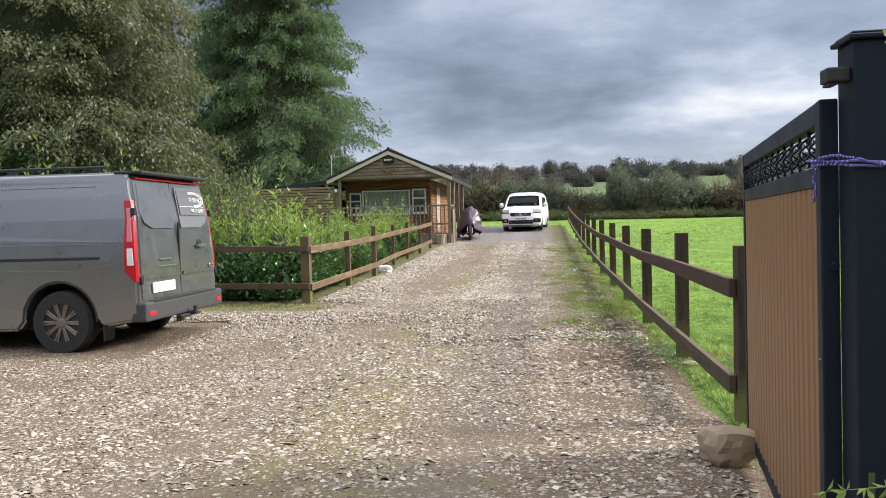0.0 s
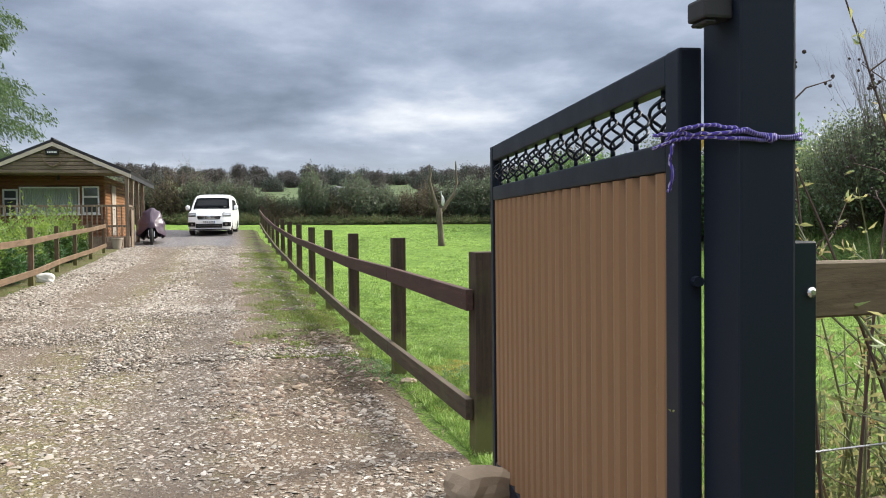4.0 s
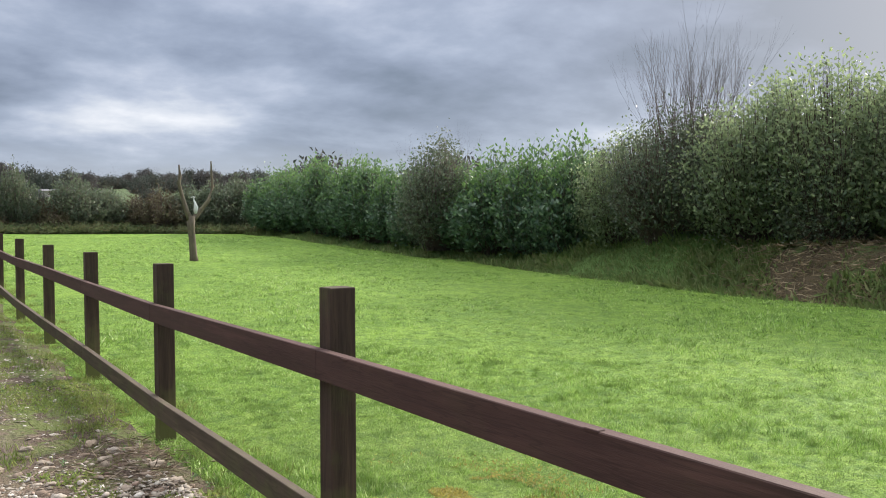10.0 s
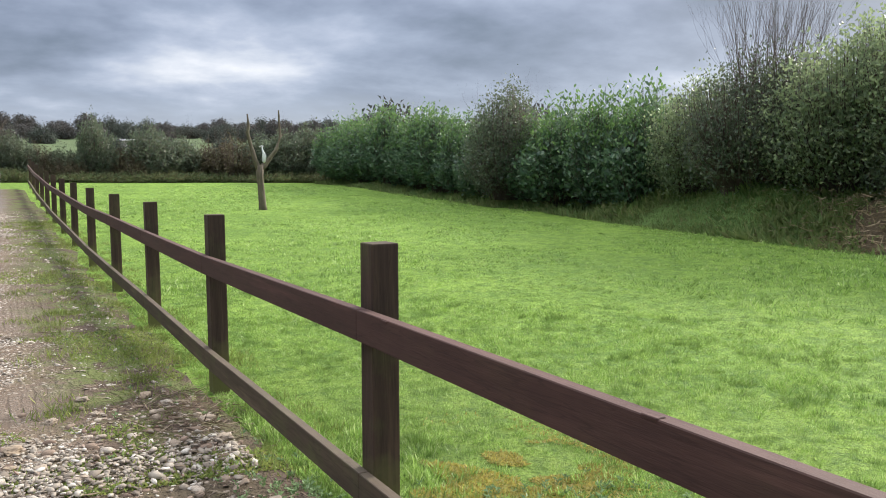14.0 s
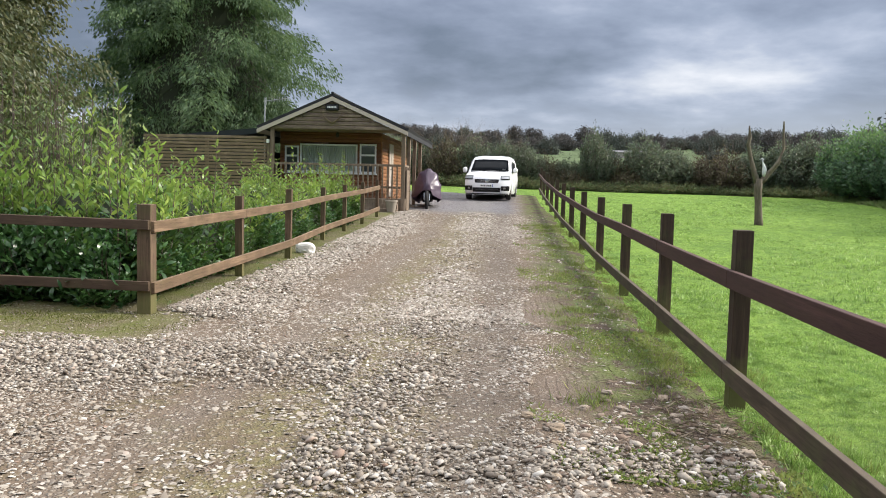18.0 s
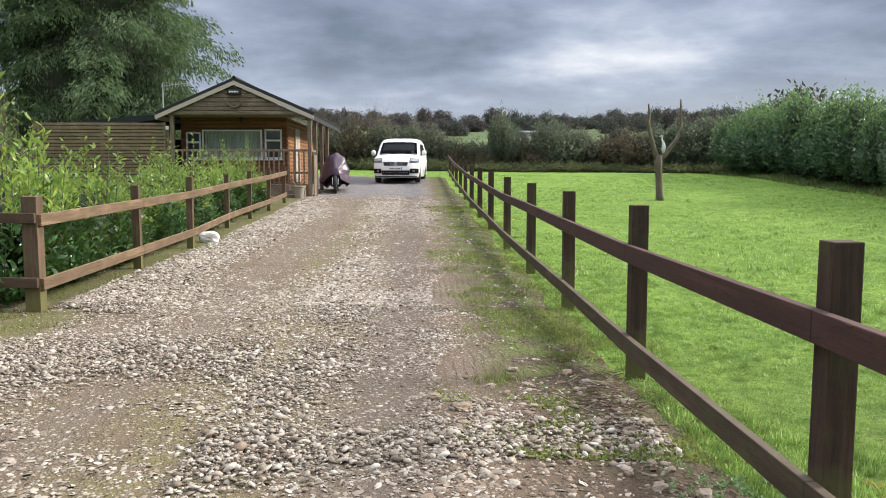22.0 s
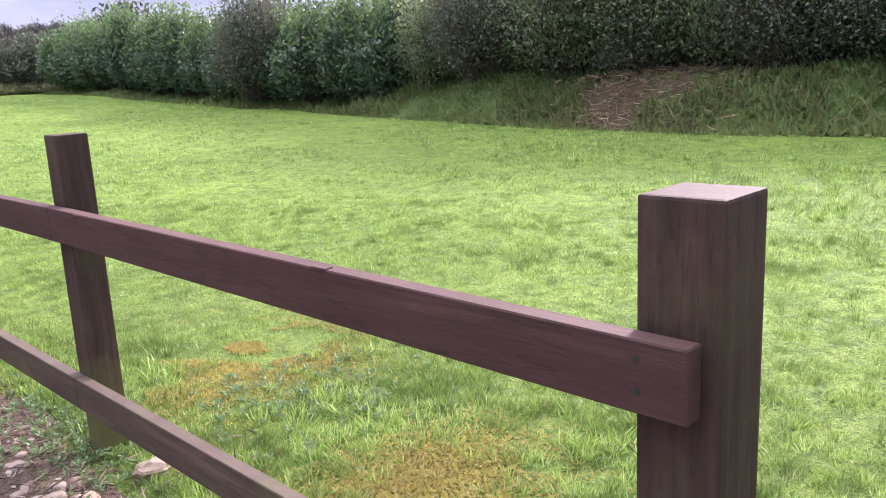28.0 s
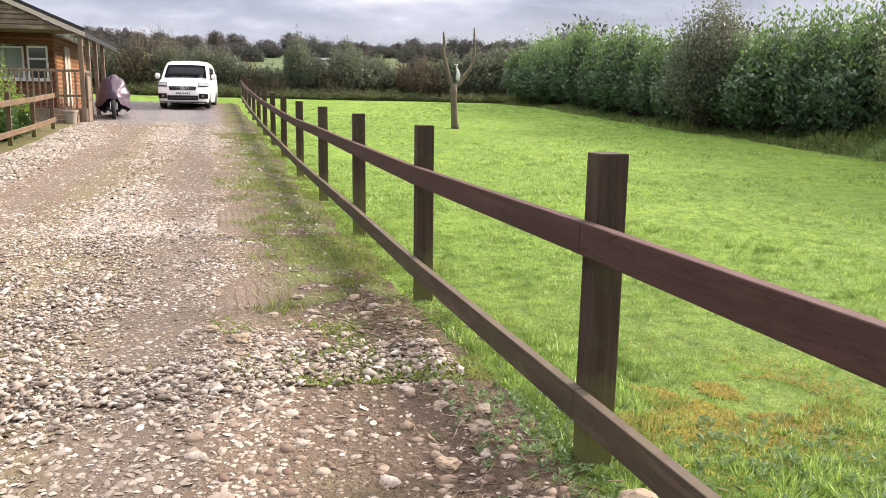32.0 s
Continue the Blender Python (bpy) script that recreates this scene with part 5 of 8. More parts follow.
for i, (x, y, h) in enumerate(((-9.5, 48, 4.0), (-8, 47, 4.2), (-6.5, 48, 4.5), (-5.2, 47.2, 4.7), (-4, 48, 4.6), (-2.8, 47.4, 4.4), (-1.6, 48, 3.9), (0.3, 47.8, 3.6), (7.4, 51, 4.0), (9.2, 51.5, 4.2), (11.5, 51, 4.6), (13.2, 50, 4.9), (15.2, 49.5, 5.0))):
    bare_tree("bare_hedge_shrub", "leafless twiggy shrub in the field hedge", x, y, h, 60 + i, stems=7, depth=4, r=0.035, spread=0.36, up=0.12, lean=0.32, mat=M_TWIGPALE if i < 7 else M_TWIG)


# ---- gate, gate post and the boards beside it ----
G_A, G_B = Vector((-0.36, -2.95, 0)), Vector((-0.065, -0.73, 0))     # hinge side, free end


def gate():
    d = (G_B - G_A)
    ln, ang = d.length, math.degrees(math.atan2(d.y, d.x))
    g = thing("gate", "open metal gate leaf with brown ribbed panel and basket balusters", "gate", (G_A.x, G_A.y, 0), ang)

    def bar(name, lo, hi):
        bm = bmesh.new()
        box(bm, lo, hi, 0.006, 2)
        return part(name, bm, M_STEEL, g)

    bar("hinge_stile", (0, -0.026, 0.10), (0.075, 0.026, 1.70))
    bar("closing_stile", (ln - 0.06, -0.026, 0.10), (ln, 0.026, 1.70))
    bar("top_rail", (0.076, -0.024, 1.63), (ln - 0.061, 0.024, 1.70))
    bar("middle_rail", (0.076, -0.024, 1.44), (ln - 0.061, 0.024, 1.505))
    bar("bottom_rail", (0.076, -0.024, 0.10), (ln - 0.061, 0.024, 0.17))
    n = 21
    w = (ln - 0.136) / n
    for i in range(n):
        bm = bmesh.new()
        x0 = 0.076 + i * w
        pts = []
        for k in range(7):
            a = math.pi * k / 6
            pts.append((x0 + w * (0.5 - 0.495 * math.cos(a)), -0.022 + 0.046 * math.sin(a) ** 0.9))
        for k in range(7):
            pts.append((x0 + w * (0.5 + 0.47 * math.cos(math.pi * k / 6)), -0.025 - 0.002 * math.sin(math.pi * k / 6)))
        a = [bm.verts.new((px, py, 0.172)) for px, py in pts]
        b = [bm.verts.new((px, py, 1.438)) for px, py in pts]
        for k in range(len(pts)):
            bm.faces.new((a[k], a[(k + 1) % len(pts)], b[(k + 1) % len(pts)], b[k]))
        bm.faces.new(a[::-1])
        bm.faces.new(b)
        bmesh.ops.recalc_face_normals(bm, faces=bm.faces[:])
        part("panel_rib", bm, M_PANEL, g)
    nb = 12
    bm = bmesh.new()
    rod(bm, (0, 0, 0), (0, 0, 0.028), 0.007, seg=6)
    rod(bm, (0, 0, 0.100), (0, 0, 0.124), 0.007, seg=6)
    for k in range(4):
        pts = []
        for i in range(11):
            f = i / 10
            a = k * math.pi / 2 + f * math.pi * 1.1
            r = 0.004 + 0.031 * math.sin(math.pi * f) ** 0.85
            pts.append((r * math.cos(a), r * math.sin(a), 0.022 + 0.084 * f))
        tube(bm, pts, 0.0045, 5)
    basket = mesh_of(bm, "basket_baluster", M_STEEL, True)
    for i in range(nb):
        share("basket_baluster", basket, g, pose(0.145 + (ln - 0.28) * i / (nb - 1), 0, 1.506, 0, 0, 25))
    # hinge bolts between leaf and post
    for z in (0.35, 1.2):
        bm = bmesh.new()
        rod(bm, (-0.02, -0.01, z), (0.0, -0.01, z), 0.012, seg=8)
        part("hinge", bm, M_STEEL, g)


gate()


def gate_post():
    p = thing("gate_post", "square anthracite steel gate post with cap and stop block", "gate post", (-0.275, -3.03, 0), 0)
    bm = bmesh.new()
    box(bm, (-0.065, -0.065, -0.2), (0.065, 0.065, 1.842), 0.007, 2)
    part("post", bm, M_STEEL, p)
    bm = bmesh.new()
    box(bm, (-0.080, -0.080, 1.843), (0.080, 0.080, 1.857), 0.003, 1)
    box(bm, (-0.070, -0.070, 1.8575), (0.070, 0.070, 1.866), 0.003, 1)
    part("cap", bm, M_STEEL, p)
    bm = bmesh.new()
    box(bm, (-0.130, -0.045, 1.730), (-0.066, 0.020, 1.772), 0.006, 2)
    box(bm, (-0.125, -0.04, 1.721), (-0.10, 0.015, 1.729), 0.003, 1)
    part("stop_block", bm, M_BLACK, p)
    bm = bmesh.new()
    box(bm, (0.070, -0.045, 0.15), (0.132, 0.015, 1.285), 0.004, 1)
    plate = part("fixing_channel", bm, M_STEELGREEN, p)
    for z in (0.72, 1.18):
        bm = bmesh.new()
        lathe(bm, [(0.011, 0), (0.011, 0.004), (0.006, 0.008)], 10, Matrix.Translation((0.112, -0.049, z)) @ pose(0, 0, 0, 90))
        part("bolt", bm, M_BOLT, plate)
    # narrow strip of algae at the foot
    bm = bmesh.new()
    box(bm, (-0.040, -0.0675, 0.0), (-0.022, -0.0654, 0.62), 0.0005, 1)
    part("algae_streak", bm, plain("green_algae", (0.06, 0.085, 0.03), 0.9, 0, 0.5, 14), p)


gate_post()


def rope():
    r = thing("rope", "purple and white nylon rope tied round gate and post", "rope", (-0.36, -2.945, 1.492))
    rng = random.Random(4)

    def loop(name, pts, rad=0.0042):
        bm = bmesh.new()
        q = []
        for a, b in zip(pts, pts[1:]):
            a, b = Vector(a), Vector(b)
            for k in range(5):
                q.append(a.lerp(b, k / 5) + Vector((rng.uniform(-1, 1), rng.uniform(-1, 1), rng.uniform(-1, 1))) * 0.002)
        q.append(Vector(pts[-1]))
        tube(bm, q, rad, 6)
        part(name, bm, M_ROPE, r, smooth=True)

    # around the gate stile on one side and the post on the other
    loop("strand", [(-0.035, 0.09, 0.0), (-0.036, 0.0, 0.01), (-0.015, -0.035, 0.012), (0.012, -0.156, 0.0), (0.07, -0.156, -0.004), (0.156, -0.156, 0.008), (0.157, -0.02, 0.012)])
    loop("strand", [(-0.035, 0.09, 0.03), (-0.036, 0.0, 0.025), (-0.015, -0.04, 0.018), (0.010, -0.157, 0.012), (0.08, -0.158, 0.004), (0.157, -0.157, 0.0), (0.158, -0.02, 0.02)])
    loop("loop", [(-0.036, 0.05, 0.0), (-0.037, 0.01, 0.022), (-0.025, -0.037, 0.034), (0.0, -0.10, 0.030), (0.03, -0.16, 0.016), (0.09, -0.16, -0.004)])
    loop("tail", [(-0.038, 0.0, 0.0), (-0.042, 0.01, -0.03), (-0.037, 0.0, -0.07), (-0.043, 0.015, -0.10)])
    bm = bmesh.new()
    bmesh.ops.create_icosphere(bm, subdivisions=2, radius=0.010, matrix=Matrix.Translation((0.085, -0.160, 0.0)))
    for v in bm.verts:
        v.co += v.normal * 0.002 * math.sin(v.co.x * 600 + v.co.z * 500)
    part("knot", bm, M_ROPE, r, smooth=True)


rope()


def side_boards():
    f = thing("boundary_fence", "weathered timber board fence beside the gate post", "fence", (-0.02, -3.03, 0))
    for zl, zh in ((1.12, 1.24), (0.60, 0.705)):
        for x0, x1 in ((-0.115, 1.9), (1.903, 3.9)):
            bm = bmesh.new()
            beam(bm, (x0, 0, (zl + zh) / 2 - 0.01 * x0), (x1, 0.10 * (x1 - x0), (zl + zh) / 2 - 0.01 * x1), 0.04, zh - zl, 0.005)
            part("board", bm, M_GREYWOOD, f)
    for x in (0.78, 2.6):
        p = part("post", post_bm(0.15, 0.15, 1.34 - 0.05 * x, 0.01), M_POST, f)
        p.location = (x, 0.09 * x + 0.105, 0)
    for z in (0.35, 0.82):
        bm = bmesh.new()
        tube(bm, [(-0.1, 0.03, z), (1.0, 0.14, z - 0.015), (3.9, 0.42, z)], 0.0025, 4)
        part("wire", bm, M_ALU, f)


side_boards()

bm = bmesh.new()
tube(bm, [(0.04, 0, -0.2), (0.08, 0, 0.4), (0.30, 0, 0.95), (0.76, 0, 1.77), (1.17, 0, 2.52), (2.1, 0, 4.2)], 0.019, 12)
stay = solid("stay_guard", bm, M_YELLOW, "slanting yellow plastic guard of a pole stay wire", "stay guard", (0, -1.3, 0))


def rock_bm(rx, ry, rz, seed, sub=3, rough=0.16):
    bm = bmesh.new()
    bmesh.ops.create_icosphere(bm, subdivisions=sub, radius=1.0)
    for v in bm.verts:
        n = noise.fractal(v.co * 1.3 + Vector((seed * 7.1, seed, 0)), 1.0, 2.0, 4)
        c = v.co.copy()
        k = max(abs(c.x), abs(c.y), abs(c.z))
        c = c.lerp(c / k * 0.9, 0.45) * (1 + rough * n)
        v.co = Vector((c.x * rx, c.y * ry, c.z * rz))
    return bm


solid("rock", rock_bm(0.155, 0.13, 0.12, 3), M_BROWNROCK, "rough brown field stone at the foot of the gate", "rock", (-0.26, -1.05, 0.12), 25)
solid("white_stone", rock_bm(0.17, 0.13, 0.12, 8, 3, 0.3), M_WHITESTONE, "lumpy white stone lying under the fence rail", "stone", (-5.02, 13.3, dz(-5.02, 13.3) + 0.07), 10)


# ---- tall shrubs beside the gate ----
def tall_shrub(name, label, cx, cy, n_stems, hmax, seed, spread=0.5, arch=0.35, node=0.13, r0=0.0065, drift=0.0, sway=0.28):
    """Long thin arching stems with tufts of small leaves breaking at the nodes and short side shoots near the tips."""
    rng = np.random.default_rng(seed)
    t = thing(name, label, "shrub", (cx, cy, 0))
    base, way, ln = [], [], []

    def tuft(p, size):
        for q in range(int(rng.integers(3, 7))):
            base.append(p + Vector(rng.normal(0, 0.006, 3)))
            way.append(Vector((rng.normal(0, 1), rng.normal(0, 1), rng.uniform(-0.2, 1.2))))
            ln.append(size * rng.uniform(0.6, 1.3))

    for s in range(n_stems):
        a, rr = rng.uniform(0, 6.28), spread * rng.uniform(0, 1) ** 0.7
        o = Vector((rr * math.cos(a) * 1.2, rr * math.sin(a) * 0.5, -0.05))
        h = hmax * rng.uniform(0.35, 1.0)
        lean = Vector((rng.normal(drift, sway), rng.normal(0, 0.16), 1)).normalized()
        bend = Vector((rng.normal(0, arch), rng.normal(0, arch * 0.5), -0.22 * rng.uniform(0, 1)))

        def at(f):
            return o + lean * h * f + bend * h * f * f * 0.8

        bm = bmesh.new()
        tube(bm, [at(k / 9) for k in range(10)], [r0 * (1 - 0.8 * k / 9) + 0.0011 for k in range(10)], 5, False)
        f = rng.uniform(0.10, 0.25)
        while f < 1.0:
            if rng.uniform() < 0.75:
                tuft(at(f), 0.036 if f > 0.35 else 0.045)
            if f > 0.45 and rng.uniform() < 0.5:
                p = at(f)
                d = Vector((rng.normal(0, 0.8), rng.normal(0, 0.6), rng.uniform(0.1, 0.9))).normalized()
                L = rng.uniform(0.06, 0.24)
                e = p + d * L + Vector((0, 0, -0.02 + 0.06 * rng.uniform()))
                tube(bm, [p, p + d * L * 0.5, e], [0.0028, 0.002, 0.001], 4, False)
                tuft(e, 0.032)
                tuft(p + d * L * 0.6, 0.03)
            f += node / h * rng.uniform(0.6, 1.4)
        part("stem", bm, (M_STEMGREEN, M_STEMGREEN, M_TWIG, M_STEMGREEN, M_TWIGPALE)[s % 5], t)
    ln = np.array(ln)
    part_mesh("foliage", leaves("foliage", np.array([tuple(b) for b in base]), np.array([tuple(w) for w in way]), ln, ln * 0.30, M_SHRUB, rng), t)


STRAG = "straggling half-bare shrub with tufts of small green leaves"
tall_shrub("straggling_shrub", STRAG, 0.50, -3.2, 34, 1.75, 3, 0.34)
tall_shrub("straggling_shrub", STRAG, 1.0, -3.1, 44, 1.85, 4, 0.5)
tall_shrub("straggling_shrub", STRAG, 1.7, -2.8, 40, 1.95, 5, 0.6)
tall_shrub("straggling_shrub", STRAG, 2.6, -2.6, 30, 2.0, 6, 0.6)
tall_shrub("straggling_shrub", STRAG, 0.62, -2.45, 24, 1.4, 7, 0.24, 0.08, drift=0.12, sway=0.10)
tall_shrub("straggling_shrub", STRAG, 0.30, -3.22, 26, 1.7, 12, 0.2, 0.14, drift=0.08, sway=0.13)
tall_shrub("arching_shrub", "tall shrub with a few long arching greenish stems", 0.82, -3.35, 5, 2.35, 8, 0.2, 0.16, 0.10, 0.006)
tall_shrub("arching_shrub", "tall shrub with a few long arching greenish stems", 1.55, -3.2, 7, 2.6, 9, 0.35, 0.25, 0.12, 0.0065)


def seeding_stems(seed, spots):
    """Tall dark stems that fork near the top and end in clusters of small dark berries."""
    rng = np.random.default_rng(seed)
    for x, y, h, lx, bend in spots:
        t = thing("seeding_stem", "tall dark stem with small clusters of withered berries", "shrub", (x, y, 0), group="seeding stems by the gate")

        def at(f):
            return Vector((lx * f * h + bend * f * f * h, 0.05 * f * h, -0.05 + h * f - abs(bend) * 0.35 * h * f ** 4))

        bm = bmesh.new()
        tube(bm, [at(k / 12) for k in range(13)], [0.0075 * (1 - 0.78 * k / 12) for k in range(13)], 5, False)
        ends = [at(1.0)]
        for k in range(9):
            f = rng.uniform(0.62, 0.97)
            d = Vector((rng.normal(0, 0.7), rng.normal(0, 0.5), rng.uniform(0.3, 1.0))).normalized()
            p, L = at(f), rng.uniform(0.05, 0.17)
            e = p + d * L + Vector((0.02 * rng.normal(), 0, -0.015))
            tube(bm, [p, p + d * L * 0.55, e], [0.0026, 0.002, 0.0012], 4, False)
            ends.append(e)
        part("stem", bm, M_TWIG, t)
        bm = bmesh.new()
        for e in ends:
            for q in range(int(rng.integers(4, 9))):
                bmesh.ops.create_icosphere(bm, subdivisions=1, radius=float(rng.uniform(0.003, 0.0065)), matrix=Matrix.Translation(e + Vector(rng.normal(0, 0.011, 3))))
        tagged(part("berry_cluster", bm, M_DARKBERRY, t), kind="stuff")
        n = 26
        f = rng.uniform(0.25, 0.95, n)
        base = np.array([tuple(at(v)) for v in f])
        ln = rng.uniform(0.02, 0.045, n)
        part_mesh("foliage", leaves("foliage", base, rng.normal(0, 1, (n, 3)) + [0, 0, 0.4], ln, ln * 0.32, M_SHRUB, rng), t)


M_DARKBERRY = plain("withered_berry", (0.045, 0.032, 0.028), 0.8, 0, 0.4, 30)
seeding_stems(33, [(0.06, -2.88, 1.85, 0.02, -0.06), (0.22, -2.75, 2.05, 0.06, 0.10), (0.42, -2.9, 1.75, 0.02, 0.05), (0.62, -2.8, 2.30, -0.04, -0.16), (0.74, -2.7, 1.95, 0.05, 0.12), (0.98, -2.9, 2.15, -0.02, -0.10), (1.25, -2.8, 2.0, 0.05, 0.08), (1.6, -2.7, 2.5, -0.10, -0.12), (1.95, -2.6, 2.2, 0.02, -0.08)])
low_k = {0: bush("low_shrub", "low grey-green feathery shrub below the boards", 271, 0.85, 0.5, 90, 34, 0.045, 0.26, M_SHRUB, upright=0.6, first=0.15, spike=0.4, ragged=0.3, scatter=0.03, twig_r=0.004, twig=M_STEMGREEN),
         1: bush("low_shrub", "low dark green bush beside the boards", 272, 1.05, 0.6, 110, 34, 0.055, 0.42, M_BANK, upright=0.5, first=0.15, spike=0.3, ragged=0.3, scatter=0.03, twig_r=0.004, twig=M_STEMGREEN)}
plant_out(low_k, [(0, 0.45, -3.2, 0, 0.8, 0.9, 0), (0, 0.9, -3.25, 0, 1.0, 0.9, 80), (0, 1.4, -3.2, 0, 1.0, 1.0, 30), (0, 1.85, -3.1, 0, 1.1, 1.1, 150), (1, 2.35, -2.9, 0, 1.2, 1.15, 30), (1, 2.9, -2.4, 0, 1.4, 1.2, 60), (1, 1.9, -2.2, 0, 1.2, 0.9, 100), (0, 0.75, -2.6, 0, 0.9, 0.8, 200), (1, 1.3, -2.5, 0, 0.9, 0.7, 10), (0, 0.35, -2.35, 0, 0.75, 0.95, 130), (1, 0.85, -1.9, 0, 0.8, 0.7, 220)])


def sprig():
    """A leafy shoot that reaches across the gate post."""
    rng = np.random.default_rng(10)
    t = thing("bramble_sprig", "leafy green sprig reaching across the gate post", "sprig", (0.0, 0.0, 0.0))
    ends = [Vector((0.35, -3.25, 0.44)), Vector((0.02, -3.21, 0.60)), Vector((-0.22, -3.18, 0.615)), Vector((-0.45, -3.16, 0.585))]
    bm = bmesh.new()
    tube(bm, ends, [0.004, 0.003, 0.0022, 0.001], 5, False)
    part("stem", bm, M_STEMGREEN, t)
    base, way = [], []
    for f in np.linspace(0.25, 1.0, 11):
        k = min(int(f * 3), 2)
        p = ends[k].lerp(ends[k + 1], f * 3 - k)
        for q in range(5):
            base.append(tuple(p))
            way.append((rng.normal(-0.4, 0.6), rng.normal(-0.2, 0.5), rng.normal(0.1, 0.8)))
    ln = rng.uniform(0.025, 0.06, len(base))
    part_mesh("foliage", leaves("foliage", np.array(base), np.array(way), ln, ln * 0.36, M_SPRIG, rng), t)


sprig()


# ---- chalet ----
HX0, HX1, HG, HW = -9.55, -4.72, 25.0, 26.2      # roof edges, gable plane, front wall
HZ, HE, HA = 0.60, 3.20, 4.27                     # ground, eaves, ridge
HXM = (HX0 + HX1) / 2


def log_boards(parent, name, x0, x1, zs, y, mat, step, gaps=()):
    """Rounded log-lap boards along x, each one its own piece, cut round openings (x0, x1, z0, z1)."""
    z = zs[0]
    while z < zs[1] - 0.02:
        h = min(step, zs[1] - z)
        runs = [(x0, x1)]
        for a, b, lo, hi in gaps:
            if z + h > lo and z < hi:
                runs = [r for s in runs for r in ((s[0], min(s[1], a)), (max(s[0], b), s[1])) if r[1] - r[0] > 0.03]
        for a, b in runs:
            bm = bmesh.new()
            pts = [(y + 0.02, z), (y - 0.012, z + 0.004), (y - 0.03, z + h * 0.3), (y - 0.03, z + h * 0.7), (y - 0.012, z + h - 0.006), (y + 0.02, z + h - 0.004)]
            extrude_poly(bm, pts, "x", a, b)
            part("log_board", bm, mat, parent)
        z += step


def window_unit(name, parent, x0, x1, z0, z1, y, transom=None, curtain=False):
    w = thing(name, "white framed chalet window", "window", kind="structure")
    bm = bmesh.new()
    t = 0.055
    for lo, hi in (((x0, y - 0.06, z0), (x0 + t, y, z1)), ((x1 - t, y - 0.06, z0), (x1, y, z1)), ((x0 + t, y - 0.058, z0), (x1 - t, y, z0 + t)), ((x0 + t, y - 0.058, z1 - t), (x1 - t, y, z1))):
        box(bm, lo, hi, 0.006, 1)
    if transom:
        box(bm, (x0 + t, y - 0.056, transom - 0.03), (x1 - t, y, transom + 0.03), 0.005, 1)
    part("window_frame", bm, M_WHITE, w)
    for lo, hi in (((z0 + t, (transom - 0.03) if transom else z1 - t),) + (((transom + 0.03, z1 - t),) if transom else ())):
        bm = bmesh.new()
        box(bm, (x0 + t, y - 0.03, lo), (x1 - t, y - 0.024, hi))
        part("pane", bm, clear_glass("pane_glass") if curtain else M_GLASS, w)
    if curtain:
        for side in range(24):
            bm = bmesh.new()
            a, b = x0 + t + (x1 - x0 - 2 * t) * side / 24, x0 + t + (x1 - x0 - 2 * t) * (side + 1) / 24
            extrude_poly(bm, [(a, y + 0.05), ((a + b) / 2, y + 0.025), (b, y + 0.05), ((a + b) / 2, y + 0.07)], "z", z0 + 0.03, z1 - 0.02)
            part("curtain_fold", bm, M_CURTAIN, w)
    bm = bmesh.new()
    box(bm, (x0 - 0.03, y - 0.09, z0 - 0.045), (x1 + 0.03, y - 0.002, z0 - 0.002), 0.006, 1)
    part("window_sill", bm, M_WHITE, w)
    return w


